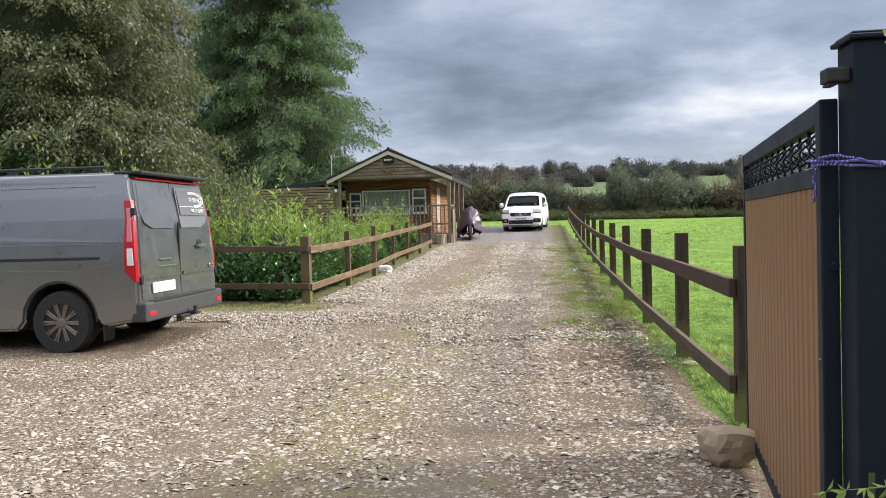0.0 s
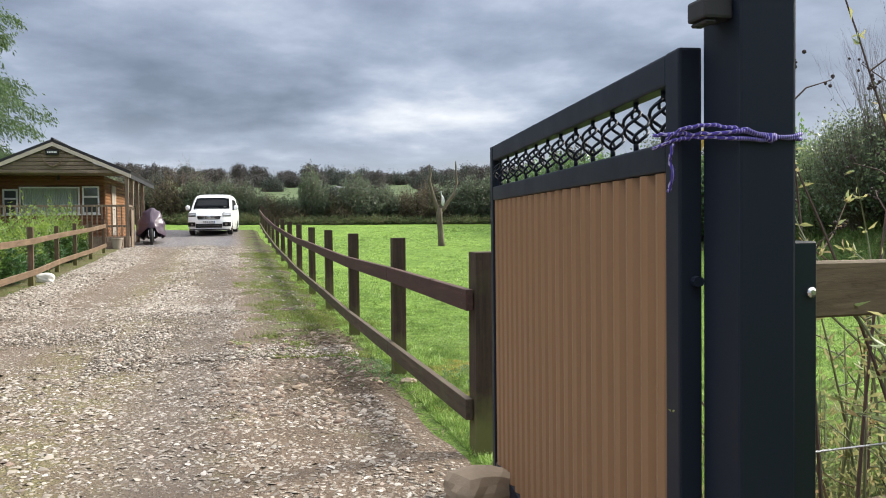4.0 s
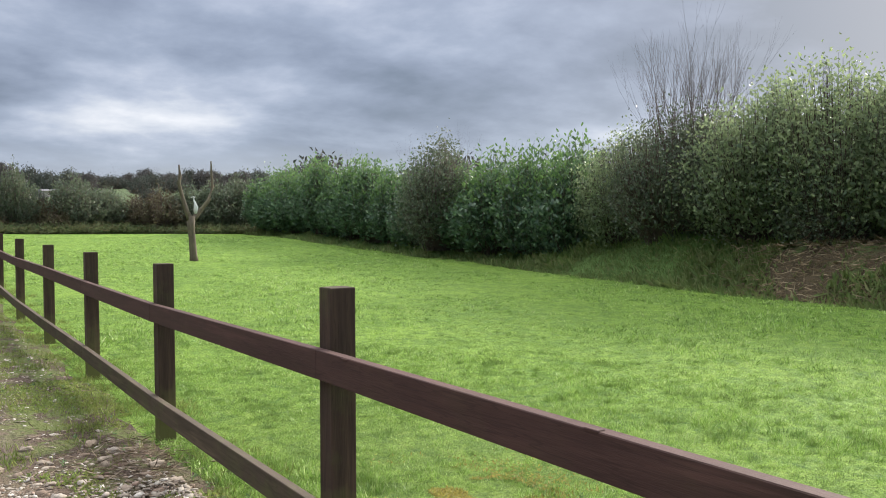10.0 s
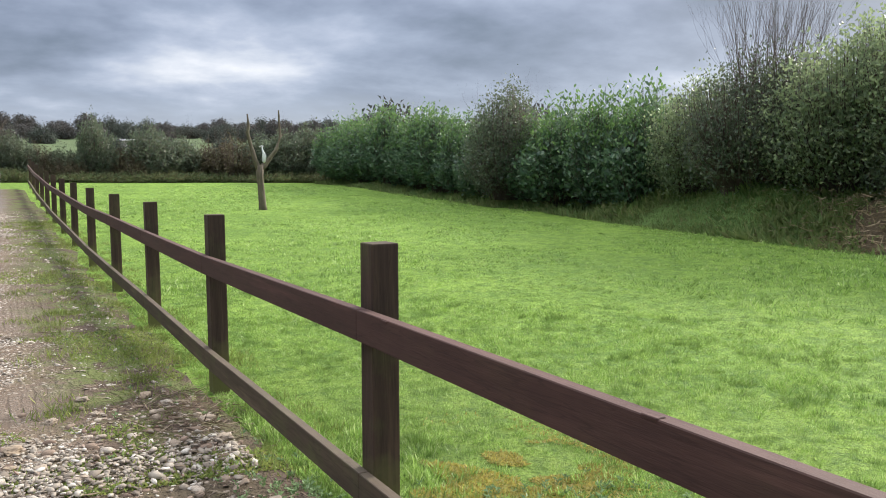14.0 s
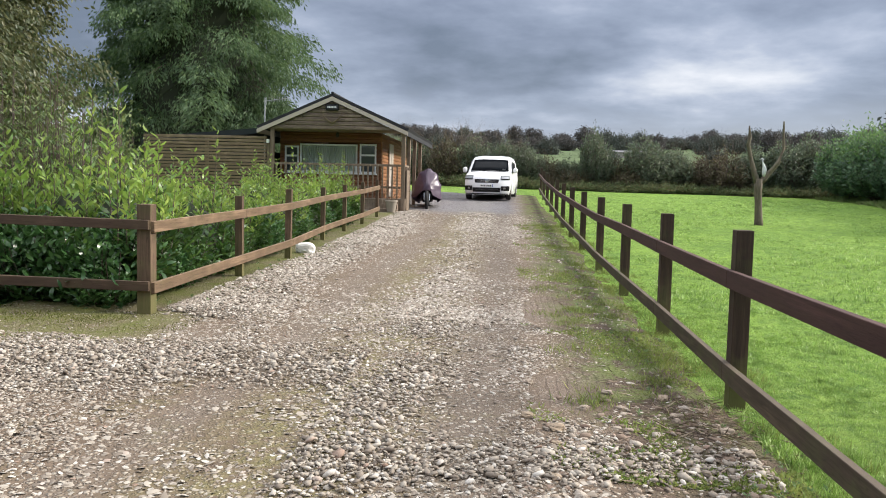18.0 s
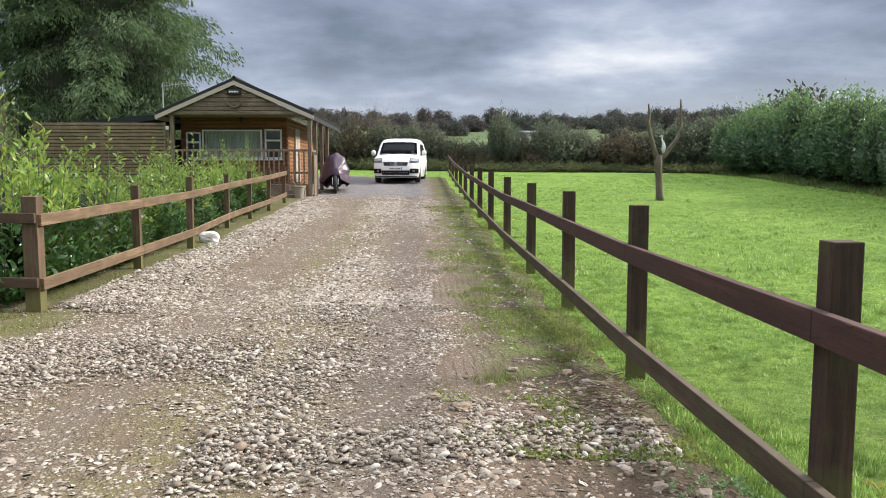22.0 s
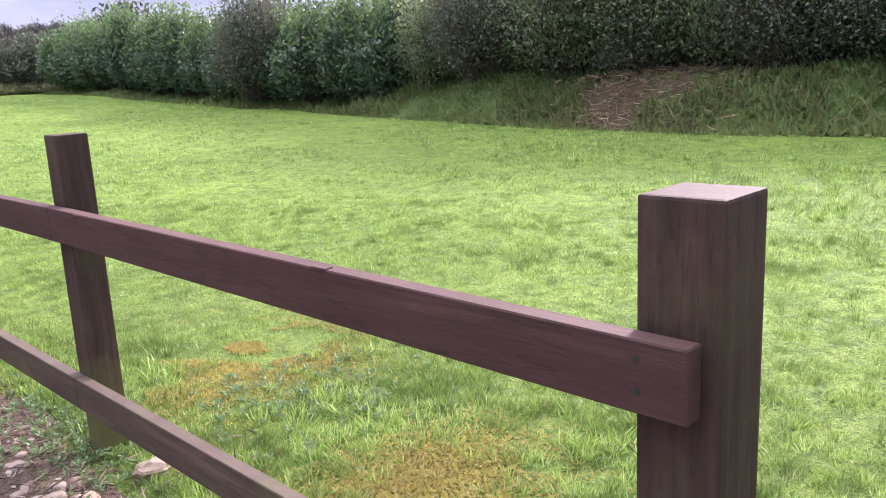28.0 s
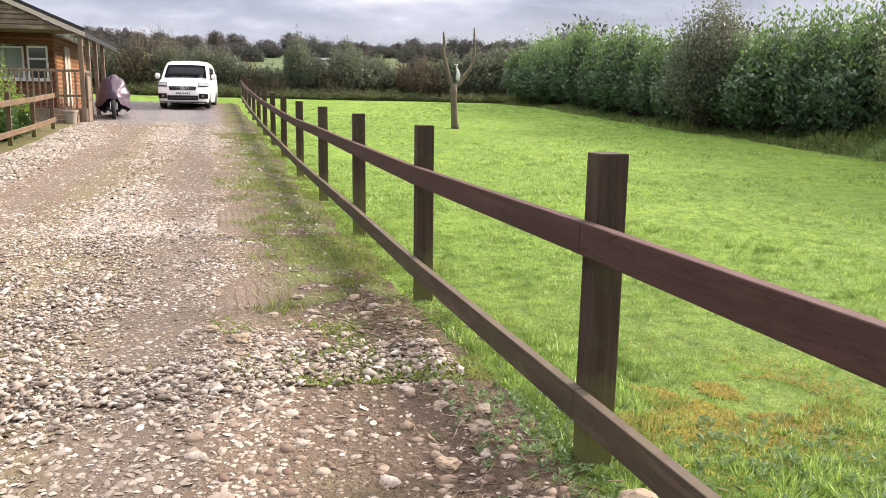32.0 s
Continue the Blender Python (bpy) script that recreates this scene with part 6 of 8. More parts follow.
def chalet():
    h = thing("chalet", "timber log chalet with a veranda under a black felt roof", "house")
    x0, x1 = -9.15, -5.72
    yb = 33.0
    win = [(-8.98, -8.50, 1.83, 2.70), (-8.46, -6.52, 1.83, 2.78), (-6.44, -5.88, 1.83, 2.80)]
    # wall behind the boards
    def wall(name, lo, hi, mat):
        bm = bmesh.new()
        box(bm, lo, hi)
        return part(name, bm, mat, h)
    pieces = [((x0, HW, HZ + 0.1), (x1, HW + 0.12, 1.80)), ((x0, HW, 2.83), (x1, HW + 0.12, HE - 0.03))]
    for a, b in ((x0, win[0][0]), (win[0][1], win[1][0]), (win[1][1], win[2][0]), (win[2][1], x1)):
        pieces.append(((a, HW, 1.801), (b, HW + 0.12, 2.829)))
    fw = wall("front_wall", *pieces[0], M_LOG)
    for lo, hi in pieces[1:]:
        wall("front_wall_piece", lo, hi, M_LOG)
    log_boards(fw, "front", x0 + 0.01, x1, (HZ + 0.12, HE - 0.04), HW - 0.001, M_LOG, 0.125, win)
    sw = wall("side_wall", (x1 - 0.12, HW + 0.125, HZ + 0.1), (x1, yb, HE - 0.03), M_LOGY)
    z = HZ + 0.12
    while z < HE - 0.15:
        bm = bmesh.new()
        pts = [(x1 - 0.02, z), (x1 + 0.012, z + 0.004), (x1 + 0.03, z + 0.04), (x1 + 0.03, z + 0.085), (x1 + 0.012, z + 0.119), (x1 - 0.02, z + 0.121)]
        bmv = [[bm.verts.new((px, yy, pz)) for px, pz in pts] for yy in (HW - 0.03, yb)]
        for k in range(6):
            bm.faces.new((bmv[0][k], bmv[0][(k + 1) % 6], bmv[1][(k + 1) % 6], bmv[1][k]))
        bm.faces.new(bmv[0][::-1])
        bm.faces.new(bmv[1])
        bmesh.ops.recalc_face_normals(bm, faces=bm.faces[:])
        part("log_board", bm, M_LOGY, sw)
        z += 0.125
    wall("far_side_wall", (x0, HW + 0.125, HZ + 0.1), (x0 + 0.12, yb, HE - 0.03), M_LOGY)
    wall("back_wall", (x0 + 0.125, yb - 0.12, HZ + 0.1), (x1 - 0.125, yb, HE - 0.03), M_LOG)
    # inside: floor and dark room behind the curtains
    wall("floor_slab", (x0 + 0.13, HW + 0.13, HZ + 0.1), (x1 - 0.13, yb - 0.13, HZ + 0.3), M_DECK)
    # gable front: boards between the bargeboards
    slope = (HA - HE) / ((HX1 - HX0) / 2)
    gb = bmesh.new()
    extrude_poly(gb, [(HX0 + 0.35, HE - 0.02), (HX1 - 0.35, HE - 0.02), (HXM, HA - 0.19)], "y", HG + 0.06, HG + 0.10)
    gw = part("gable_wall", gb, M_GABLE, h)
    z = HE - 0.02
    while z < HA - 0.25:
        half = (HA - 0.16 - (z + 0.12)) / slope
        if half > 0.1:
            bm = bmesh.new()
            extrude_poly(bm, [(HG + 0.058, z), (HG + 0.03, z + 0.02), (HG + 0.025, z + 0.10), (HG + 0.058, z + 0.127)], "x", HXM - half, HXM + half)
            part("gable_board", bm, M_GABLE, gw)
        z += 0.13
    # soffit under the veranda roof
    bm = bmesh.new()
    box(bm, (HX0 + 0.3, HG + 0.105, HE - 0.035), (HX1 - 0.3, HW - 0.05, HE - 0.01))
    part("veranda_ceiling", bm, M_DECK, h)
    # roof: two slopes with thickness, ridge, bargeboards
    for sgn, name in ((-1, "roof_slope"), (1, "roof_slope")):
        xe = HX0 if sgn < 0 else HX1
        bm = bmesh.new()
        pts = [(xe, HE - 0.02), (HXM, HA - 0.02), (HXM, HA + 0.06), (xe + 0.06 * sgn, HE + 0.055)]
        extrude_poly(bm, pts, "y", HG + 0.0, yb + 0.5)
        part(name, bm, M_ROOF, h)
        bm = bmesh.new()
        pts = [(xe + 0.02 * sgn, HE - 0.17), (HXM, HA - 0.18), (HXM, HA - 0.045), (xe + 0.03 * sgn, HE - 0.045)]
        extrude_poly(bm, pts, "y", HG - 0.045, HG - 0.003)
        part("bargeboard", bm, M_BARGE, h)
        bm = bmesh.new()
        box(bm, (xe - 0.02, HG, HE - 0.17) if sgn > 0 else (xe - 0.02, HG, HE - 0.17), (xe + 0.02, yb + 0.5, HE - 0.03))
        part("eaves_board", bm, M_BARGE if sgn < 0 else M_ROOF, h)
    bm = bmesh.new()
    rod(bm, (HXM, HG, HA + 0.06), (HXM, yb + 0.5, HA + 0.06), 0.05, seg=10)
    part("ridge_cap", bm, M_ROOF, h)
    # sign, horns and lamp on the gable
    bm = bmesh.new()
    box(bm, (HXM - 0.21, HG - 0.035, 3.78), (HXM + 0.21, HG + 0.02, 3.98), 0.05, 3)
    sign = part("gable_sign", bm, M_BLACK, h, "black rounded name board")
    for i in range(6):
        bm = bmesh.new()
        box(bm, (HXM - 0.15 + i * 0.05, HG - 0.041, 3.86), (HXM - 0.115 + i * 0.05, HG - 0.0352, 3.91))
        part("letter_bar", bm, M_WHITE, sign)
    for s in (-1, 1):
        bm = bmesh.new()
        tube(bm, [(HXM, HG + 0.015, 3.40), (HXM + s * 0.13, HG - 0.03, 3.46), (HXM + s * 0.28, HG - 0.05, 3.60), (HXM + s * 0.36, HG - 0.05, 3.80)], [0.035, 0.03, 0.02, 0.006], 6)
        part("horn", bm, M_GREYWOOD, h)
    bm = bmesh.new()
    lathe(bm, [(0.02, 0.0), (0.05, -0.04), (0.055, -0.14), (0.03, -0.18)], 12, Matrix.Translation((HXM, HW - 0.35, HE - 0.036)))
    part("hanging_lantern", bm, M_BLACK, h)
    # veranda deck, corner posts, handrails, balusters
    bm = bmesh.new()
    box(bm, (HX0 + 0.35, HG + 0.1, HZ), (HX1 - 0.15, HW - 0.05, HZ + 0.42), 0.01, 1)
    part("veranda_deck", bm, M_DECK, h)
    posts = [(HX1 - 0.12, HG + 0.12), (HX0 + 0.45, HG + 0.12), (HX1 - 0.12, HG + 1.5), (HX1 - 0.12, HG + 3.2), (HX1 - 0.12, HG + 5.0)]
    for px, py in posts:
        bm = bmesh.new()
        box(bm, (px - 0.06, py - 0.06, HZ - 0.25), (px + 0.06, py + 0.06, HE - 0.036), 0.006, 1)
        part("veranda_post", bm, M_DECK, h)
    y = HG + 0.12
    for zz in (HZ + 1.45, HZ + 0.75):
        bm = bmesh.new()
        box(bm, (HX0 + 0.52, y - 0.03, zz), (HX1 - 0.19, y + 0.03, zz + 0.07), 0.006, 1)
        part("handrail", bm, M_DECK, h)
        bm = bmesh.new()
        box(bm, (HX1 - 0.15, HG + 0.19, zz), (HX1 - 0.09, HG + 1.43, zz + 0.07), 0.006, 1)
        part("handrail", bm, M_DECK, h)
    bm = bmesh.new()
    box(bm, (-0.022, -0.022, HZ + 0.43), (0.022, 0.022, HZ + 1.449), 0.004, 1)
    bal = mesh_of(bm, "baluster", M_DECK)
    k = 26
    for i in range(k):
        share("baluster", bal, h, Matrix.Translation((HX0 + 0.6 + (HX1 - HX0 - 0.9) * i / (k - 1), y - 0.055, 0)))
    for i in range(7):
        share("baluster", bal, h, Matrix.Translation((HX1 - 0.05, HG + 0.3 + 1.05 * i / 6, 0)))
    # pale board screen and white trellis on the drive side
    bm = bmesh.new()
    box(bm, (HX1 - 0.02, HG + 0.1, HZ + 0.05), (HX1 + 0.015, HG + 0.75, HZ + 1.35), 0.004, 1)
    part("side_screen", bm, M_DECK, h)
    bm = bmesh.new()
    box(bm, (x1 + 0.035, HW + 1.4, HZ + 0.45), (x1 + 0.08, HW + 2.35, HZ + 2.3), 0.006, 1)
    d = part("side_door", bm, M_BARGE, h)
    bm = bmesh.new()
    lathe(bm, [(0.02, 0), (0.025, 0.03), (0.012, 0.05)], 10, Matrix.Translation((x1 + 0.081, HW + 1.5, HZ + 1.4)) @ pose(0, 0, 0, 0, 90))
    part("door_handle", bm, M_CHROME, d)
    # small ladder-like steps at the corner
    for i in range(3):
        bm = bmesh.new()
        box(bm, (HX1 - 0.95, HG - 0.32 + i * 0.14, HZ - 0.02), (HX1 - 0.25, HG - 0.18 + i * 0.14 - 0.004, HZ + 0.12 + i * 0.14), 0.006, 1)
        part("step", bm, M_DECK, h)
    for i, (a, b, lo, hi) in enumerate(win):
        window_unit("window_%d" % (i + 1), h, a, b, lo, hi, HW, None if i == 1 else lo + (hi - lo) * 0.62, i == 1)


chalet()


def aerial():
    t = thing("tv_aerial", "aluminium television aerial on a short mast", "aerial", (-9.75, 26.4, 0))
    bm = bmesh.new()
    rod(bm, (0, 0, 0.5), (0, 0, 4.30), 0.02, seg=8)
    part("mast", bm, M_ALU, t)
    bm = bmesh.new()
    rod(bm, (-0.05, 0, 4.18), (0.85, -0.1, 4.28), 0.012, seg=6)
    part("boom", bm, M_ALU, t)
    for i in range(9):
        bm = bmesh.new()
        x = 0.05 + i * 0.095
        z = 4.18 + 0.1 * (x + 0.05) / 0.9
        hh = 0.13 if i < 2 else 0.075
        rod(bm, (x, -0.1 * x, z - hh), (x, -0.1 * x, z + hh), 0.008, seg=5)
        part("element", bm, M_ALU, t)


aerial()


def shed():
    s = thing("shed", "low dark shed with slatted timber screen beside the chalet", "shed", (-11.4, 25.2, 0))
    z0 = gz(-11.4, 25.2)
    bm = bmesh.new()
    extrude_poly(bm, [(-2.2, 2.55), (-2.2, 2.85), (1.75, 3.22), (1.75, 3.05)], "y", 0.2, 5.0)
    part("roof", bm, M_SHEDROOF, s)
    bm = bmesh.new()
    box(bm, (-2.1, 0.35, z0), (1.5, 4.8, 2.54))
    part("wall", bm, M_SHEDROOF, s)
    for x in (-1.9, 0.1, 2.15):
        bm = bmesh.new()
        box(bm, (x - 0.05, -0.05, z0 - 0.2), (x + 0.05, 0.05, 2.85), 0.006, 1)
        part("screen_post", bm, M_DECK, s)
    n = 20
    for i in range(n):
        bm = bmesh.new()
        z = z0 + 0.1 + i * 0.108
        box(bm, (-2.0, -0.085, z), (2.1, -0.055, z + 0.085), 0.006, 1)
        part("slat", bm, M_SLAT, s)
    bm = bmesh.new()
    box(bm, (2.1, -0.12, 2.72), (2.2, -0.06, 2.84), 0.01, 2)
    part("floodlight", bm, M_WHITE, s)


shed()


# ---- vehicles ----
def wheel(parent, x, y, z, r, w, rim_mat, spokes=10):
    """A tyre with a tread shoulder, and a spoked rim under it; the outer face looks along -y."""
    bm = bmesh.new()
    lathe(bm, [(r * 0.60, -w / 2), (r * 0.93, -w / 2), (r, -w * 0.32), (r, w * 0.32), (r * 0.93, w / 2), (r * 0.60, w / 2)], 36, pose(0, 0, 0, 90), False)
    t = part("tyre", bm, M_RUBBER, parent, smooth=False)
    t.location = (x, y, z)
    bm = bmesh.new()
    lathe(bm, [(r * 0.60, -w * 0.40), (r * 0.64, -w * 0.47), (r * 0.61, -w * 0.47), (r * 0.58, -w * 0.30), (r * 0.5, -w * 0.05), (r * 0.05, -w * 0.05)], 36, pose(0, 0, 0, 90))
    for v in bm.verts:
        v.co.y = -abs(v.co.y)
    rim = part("rim", bm, M_BLACK, t)
    bm = bmesh.new()
    lathe(bm, [(r * 0.665, w * 0.455), (r * 0.655, w * 0.485), (r * 0.60, w * 0.47), (r * 0.60, w * 0.43)], 36, pose(0, 0, 0, 90), False)
    for k in range(spokes):
        for dv in (-0.11, 0.11):
            a = 2 * math.pi * k / spokes + dv
            beam(bm, (math.cos(a) * r * 0.14, -w * 0.41, math.sin(a) * r * 0.14), (math.cos(a - dv * 0.35) * r * 0.62, -w * 0.45, math.sin(a - dv * 0.35) * r * 0.62), 0.02, r * 0.045, 0.003, (0, 1, 0))
    lathe(bm, [(r * 0.16, w * 0.36), (r * 0.16, w * 0.44), (r * 0.1, w * 0.47)], 16, pose(0, 0, 0, 90))
    part("spoke_face", bm, rim_mat, t)
    return t


def van_body(profile, width, cuts, taper, arches, bevel=0.03):
    """A body from its side outline (x ahead, z up), with wheel arches cut out and the sides drawn in above."""
    pts = []
    for p in profile:
        if isinstance(p, str):
            cx, r, zb = arches[p]
            for k in range(11):
                a = math.pi * k / 10
                pts.append((cx + r * math.cos(a), zb + r * math.sin(a)))
        else:
            pts.append(p)
    bm = bmesh.new()
    extrude_poly(bm, pts, "y", -width / 2, width / 2)
    for z in cuts:
        bmesh.ops.bisect_plane(bm, geom=bm.verts[:] + bm.edges[:] + bm.faces[:], plane_co=(0, 0, z), plane_no=(0, 0, 1))
    for v in bm.verts:
        v.co.y *= taper(v.co.x, v.co.z)
    es = [e for e in bm.edges if len(e.link_faces) == 2 and e.calc_face_angle(0) > 0.6]
    bmesh.ops.bevel(bm, geom=es, offset=bevel, segments=3, affect="EDGES", clamp_overlap=True)
    return bm


def patch(bm, pts, thick=0.006, away=(0, 0, 1)):
    """A thin plate on given corners, thick along away."""
    a = Vector(away).normalized() * thick
    lo = [bm.verts.new(p) for p in pts]
    hi = [bm.verts.new(Vector(p) + a) for p in pts]
    n = len(pts)
    fs = [bm.faces.new(lo[::-1]), bm.faces.new(hi)]
    for i in range(n):
        fs.append(bm.faces.new((lo[i], lo[(i + 1) % n], hi[(i + 1) % n], hi[i])))
    bmesh.ops.recalc_face_normals(bm, faces=fs)


def text_mesh(s, size, mat, parent, m, name="lettering"):
    cu = bpy.data.curves.new(name, "FONT")
    cu.body, cu.size, cu.extrude, cu.align_x, cu.align_y = s, size, 0.0015, "CENTER", "CENTER"
    tmp = bpy.data.objects.new(name, cu)
    me = bpy.data.meshes.new_from_object(tmp)
    bpy.data.objects.remove(tmp)
    me.materials.append(mat)
    ob = new(name, me)
    ob.parent = parent
    ob.matrix_basis = m
    return ob


def grey_van():
    """Panel van; local x runs from the rear doors to the nose."""
    v = thing("grey_van", "metallic grey panel van with black alloy wheels parked on gravel", "van", (-5.49, 3.53, dz(-6.4, 2.6) - 0.03), 180)
    W = 2.02
    tp = lambda x, z: 1 - 0.15 * max(0.0, (z - 1.0) / 0.95) ** 1.4 - 0.03 * max(0.0, (0.55 - z) / 0.4)
    arches = {"rear": (0.90, 0.415, 0.36), "front": (3.90, 0.415, 0.36)}
    prof = [(0.0, 0.36), (0.0, 0.95), (0.04, 1.45), (0.13, 1.90), (0.20, 1.95), (2.9, 1.97), (3.25, 1.93), (4.05, 1.33), (4.72, 1.12), (4.90, 0.95), (4.97, 0.62), (4.95, 0.30), (4.40, 0.26), "front", (3.40, 0.26), (1.40, 0.26), "rear", (0.40, 0.30)]
    body = part("body", van_body(prof, W, (0.6, 1.0, 1.2, 1.45, 1.7, 1.85), tp, arches), M_CARGREY, v)
    for x in (0.90, 3.90):
        wheel(v, x, W / 2 - 0.13, 0.345, 0.345, 0.225, M_ALLOY)
        far = wheel(v, x, -W / 2 + 0.13, 0.345, 0.345, 0.225, M_ALLOY)
        far.rotation_euler = (0, 0, math.pi)
    for t in v.children:
        if t.name.startswith("tyre") and t.location.y > 0:
            t.rotation_euler = (0, 0, math.pi)
    # in local axes the camera's side is +y; the rear faces -x
    S = lambda z: W / 2 * tp(0, z)
    R = lambda z: 0.0 if z < 0.95 else (0.04 * (z - 0.95) / 0.5 if z < 1.45 else 0.04 + 0.09 * (z - 1.45) / 0.45)

    def rear(name, ys, zs, mat, parent=v, th=0.01, proud=0.002):
        bm = bmesh.new()
        pts = [(R(z) - proud, y, z) for y, z in zip(ys, zs)]
        patch(bm, pts, th, (-1, 0, 0.05))
        return part(name, bm, mat, parent)

    bm = bmesh.new()
    box(bm, (-0.085, -1.0, 0.34), (0.10, 1.0, 0.55), 0.035, 3)
    bump = part("rear_bumper", bm, plain("bumper_plastic", (0.045, 0.046, 0.05), 0.6, 0, 0.2, 12, 0.1), v)
    bm = bmesh.new()
    box(bm, (-0.088, -0.80, 0.545), (0.0, 0.80, 0.556), 0.003, 1)
    part("bumper_step", bm, M_BLACK, bump)
    for s in (-1, 1):
        bm = bmesh.new()
        box(bm, (-0.092, s * 0.87 - 0.07, 0.40), (-0.084, s * 0.87 + 0.07, 0.45), 0.003, 1)
        part("reflector", bm, M_RED, bump)
    # door panels: raised skins with a shut line between them
    for s in (-1, 1):
        d = rear("rear_door", [s * 0.008, s * 0.93, s * 0.945, s * 0.90, s * 0.84, s * 0.008], [0.58, 0.58, 0.98, 1.45, 1.86, 1.86], M_CARGREY, v, 0.012, 0.001)
        rear("window" if s < 0 else "window_panel", [s * 0.09, s * 0.62, s * 0.78, s * 0.85, s * 0.79, s * 0.09], [1.34, 1.34, 1.40, 1.52, 1.82, 1.82], M_TINT if s < 0 else M_CARGREY, d, 0.006, 0.014)
        rear("door_swage", [s * 0.03, s * 0.92, s * 0.925, s * 0.03], [0.79, 0.79, 0.83, 0.83], M_CARGREY, d, 0.012, 0.013)
        for z in (0.78, 1.52):
            bm = bmesh.new()
            box(bm, (R(z) - 0.035, s * 0.955 - 0.018, z - 0.04), (R(z) + 0.02, s * 0.955 + 0.018, z + 0.04), 0.006, 1)
            part("door_hinge", bm, M_BLACK, d)
    bm = bmesh.new()
    box(bm, (-0.004, -0.010, 0.58), (0.02, 0.010, 1.40), 0.001, 1)
    part("shut_line", bm, M_BLACK, v)
    bm = bmesh.new()
    lathe(bm, [(0.055, 0.0), (0.05, 0.004)], 18, Matrix.Translation((R(1.14) - 0.013, -0.56, 1.14)) @ pose(0, 0, 0, 0, -90))
    part("handle_recess", bm, M_BLACK, v)
    bm = bmesh.new()
    box(bm, (R(1.12) - 0.055, -0.68, 1.095), (R(1.12) - 0.022, -0.44, 1.135), 0.012, 2)
    part("door_handle", bm, M_CARGREY, v)
    bm = bmesh.new()
    lathe(bm, [(0.06, 0.0), (0.055, 0.008), (0.03, 0.012)], 20, Matrix.Translation((-0.014, -0.84, 0.86)) @ pose(0, 0, 0, 0, -90) @ Matrix.Diagonal((0.5, 1, 1, 1)))
    part("oval_badge", bm, M_CHROME, v)
    for y0, y1, z in ((0.25, 0.52, 0.98), (0.12, 0.55, 0.90)):
        bm = bmesh.new()
        box(bm, (-0.019, y0, z), (-0.012, y1, z + 0.02), 0.002, 1)
        part("badge_bar", bm, M_CHROME, v)
    # decal on the glass: dark film, a swirl as plain arcs, and the lettering
    dec = rear("decal_film", [-0.12, -0.80, -0.80, -0.12], [1.49, 1.49, 1.80, 1.80], plain("dark_film", (0.13, 0.135, 0.145), 0.15), v, 0.003, 0.021)
    tilt = pose(0, 0, 0, 90, 0, -90) @ pose(0, 0, 0, -11)
    for r in (0.17, 0.20, 0.225):
        bm = bmesh.new()
        pts = [(R(1.66 + r * 0.3 * math.sin(a)) - 0.026, -0.52 - r * 1.35 * math.cos(a), 1.68 + r * 0.42 * math.sin(a)) for a in np.linspace(-1.5, 2.0, 22)]
        tube(bm, pts, 0.004, 4)
        part("swirl", bm, M_WHITE, dec)
    text_mesh("TV SERVICES", 0.072, M_WHITE, dec, Matrix.Translation((R(1.67) - 0.028, -0.61, 1.675)) @ tilt, "lettering")
    text_mesh("086 2716931", 0.066, M_WHITE, dec, Matrix.Translation((R(1.54) - 0.028, -0.59, 1.545)) @ tilt, "phone_number")
    bm = bmesh.new()
    box(bm, (R(1.595) - 0.0275, -0.79, 1.592), (R(1.595) - 0.0245, -0.14, 1.597))
    part("rule_line", bm, M_WHITE, dec)
    # lamps: a red lens wrapped round the corner, with paler sections let into its side
    for s in (-1, 1):
        def lens(name, z0, z1, mat, xo, xi, proud, parent):
            bm = bmesh.new()
            n = 8
            vs = []
            for k in range(n + 1):
                z = z0 + (z1 - z0) * k / n
                y, x = S(z), R(z)
                w = (1.0 - 0.45 * (z - 0.78) / 0.86) * min(1.0, 0.25 + (z - 0.78) / 0.16)
                vs.append([bm.verts.new((x + xo * w, s * (y + proud), z)), bm.verts.new((x + xi, s * (y + proud), z)), bm.verts.new((x + xi - 0.012 - proud, s * (y - 0.022), z)), bm.verts.new((x + xi, s * (y - 0.045), z)), bm.verts.new((x + xo * w, s * (y - 0.05), z))])
            for a, b in zip(vs, vs[1:]):
                for k in range(5):
                    bm.faces.new((a[k], a[(k + 1) % 5], b[(k + 1) % 5], b[k]))
            bm.faces.new(vs[0])
            bm.faces.new(vs[-1][::-1])
            bmesh.ops.recalc_face_normals(bm, faces=bm.faces[:])
            return part(name, bm, mat, parent)
        tail = lens("tail_lamp", 0.78, 1.64, M_RED, 0.155, 0.012, 0.006, v)
        lens("clear_lens", 0.95, 1.13, M_CLEARLENS, 0.115, 0.035, 0.011, tail)
        lens("pink_lens", 1.20, 1.56, M_PINK, 0.115, 0.035, 0.011, tail)
    # stamped line round the blank side panel, and the waist crease
    for pts in ([(0.42, 1.18), (1.70, 1.18), (1.70, 1.80), (0.50, 1.80), (0.42, 1.18)], [(0.2, 0.98), (0.6, 0.90), (1.3, 0.90), (1.74, 0.94)]):
        bm = bmesh.new()
        for p, q in zip(pts, pts[1:]):
            beam(bm, (p[0], S(p[1]) + 0.0005, p[1]), (q[0], S(q[1]) + 0.0005, q[1]), 0.008, 0.003, 0.001, (0, 1, 0))
        part("panel_crease", bm, M_CARGREY, v)
    bm = bmesh.new()
    box(bm, (0.085, -0.80, 1.875), (0.13, 0.80, 1.895), 0.004, 1)
    part("high_brake_lamp", bm, M_RED, v)
    bm = bmesh.new()
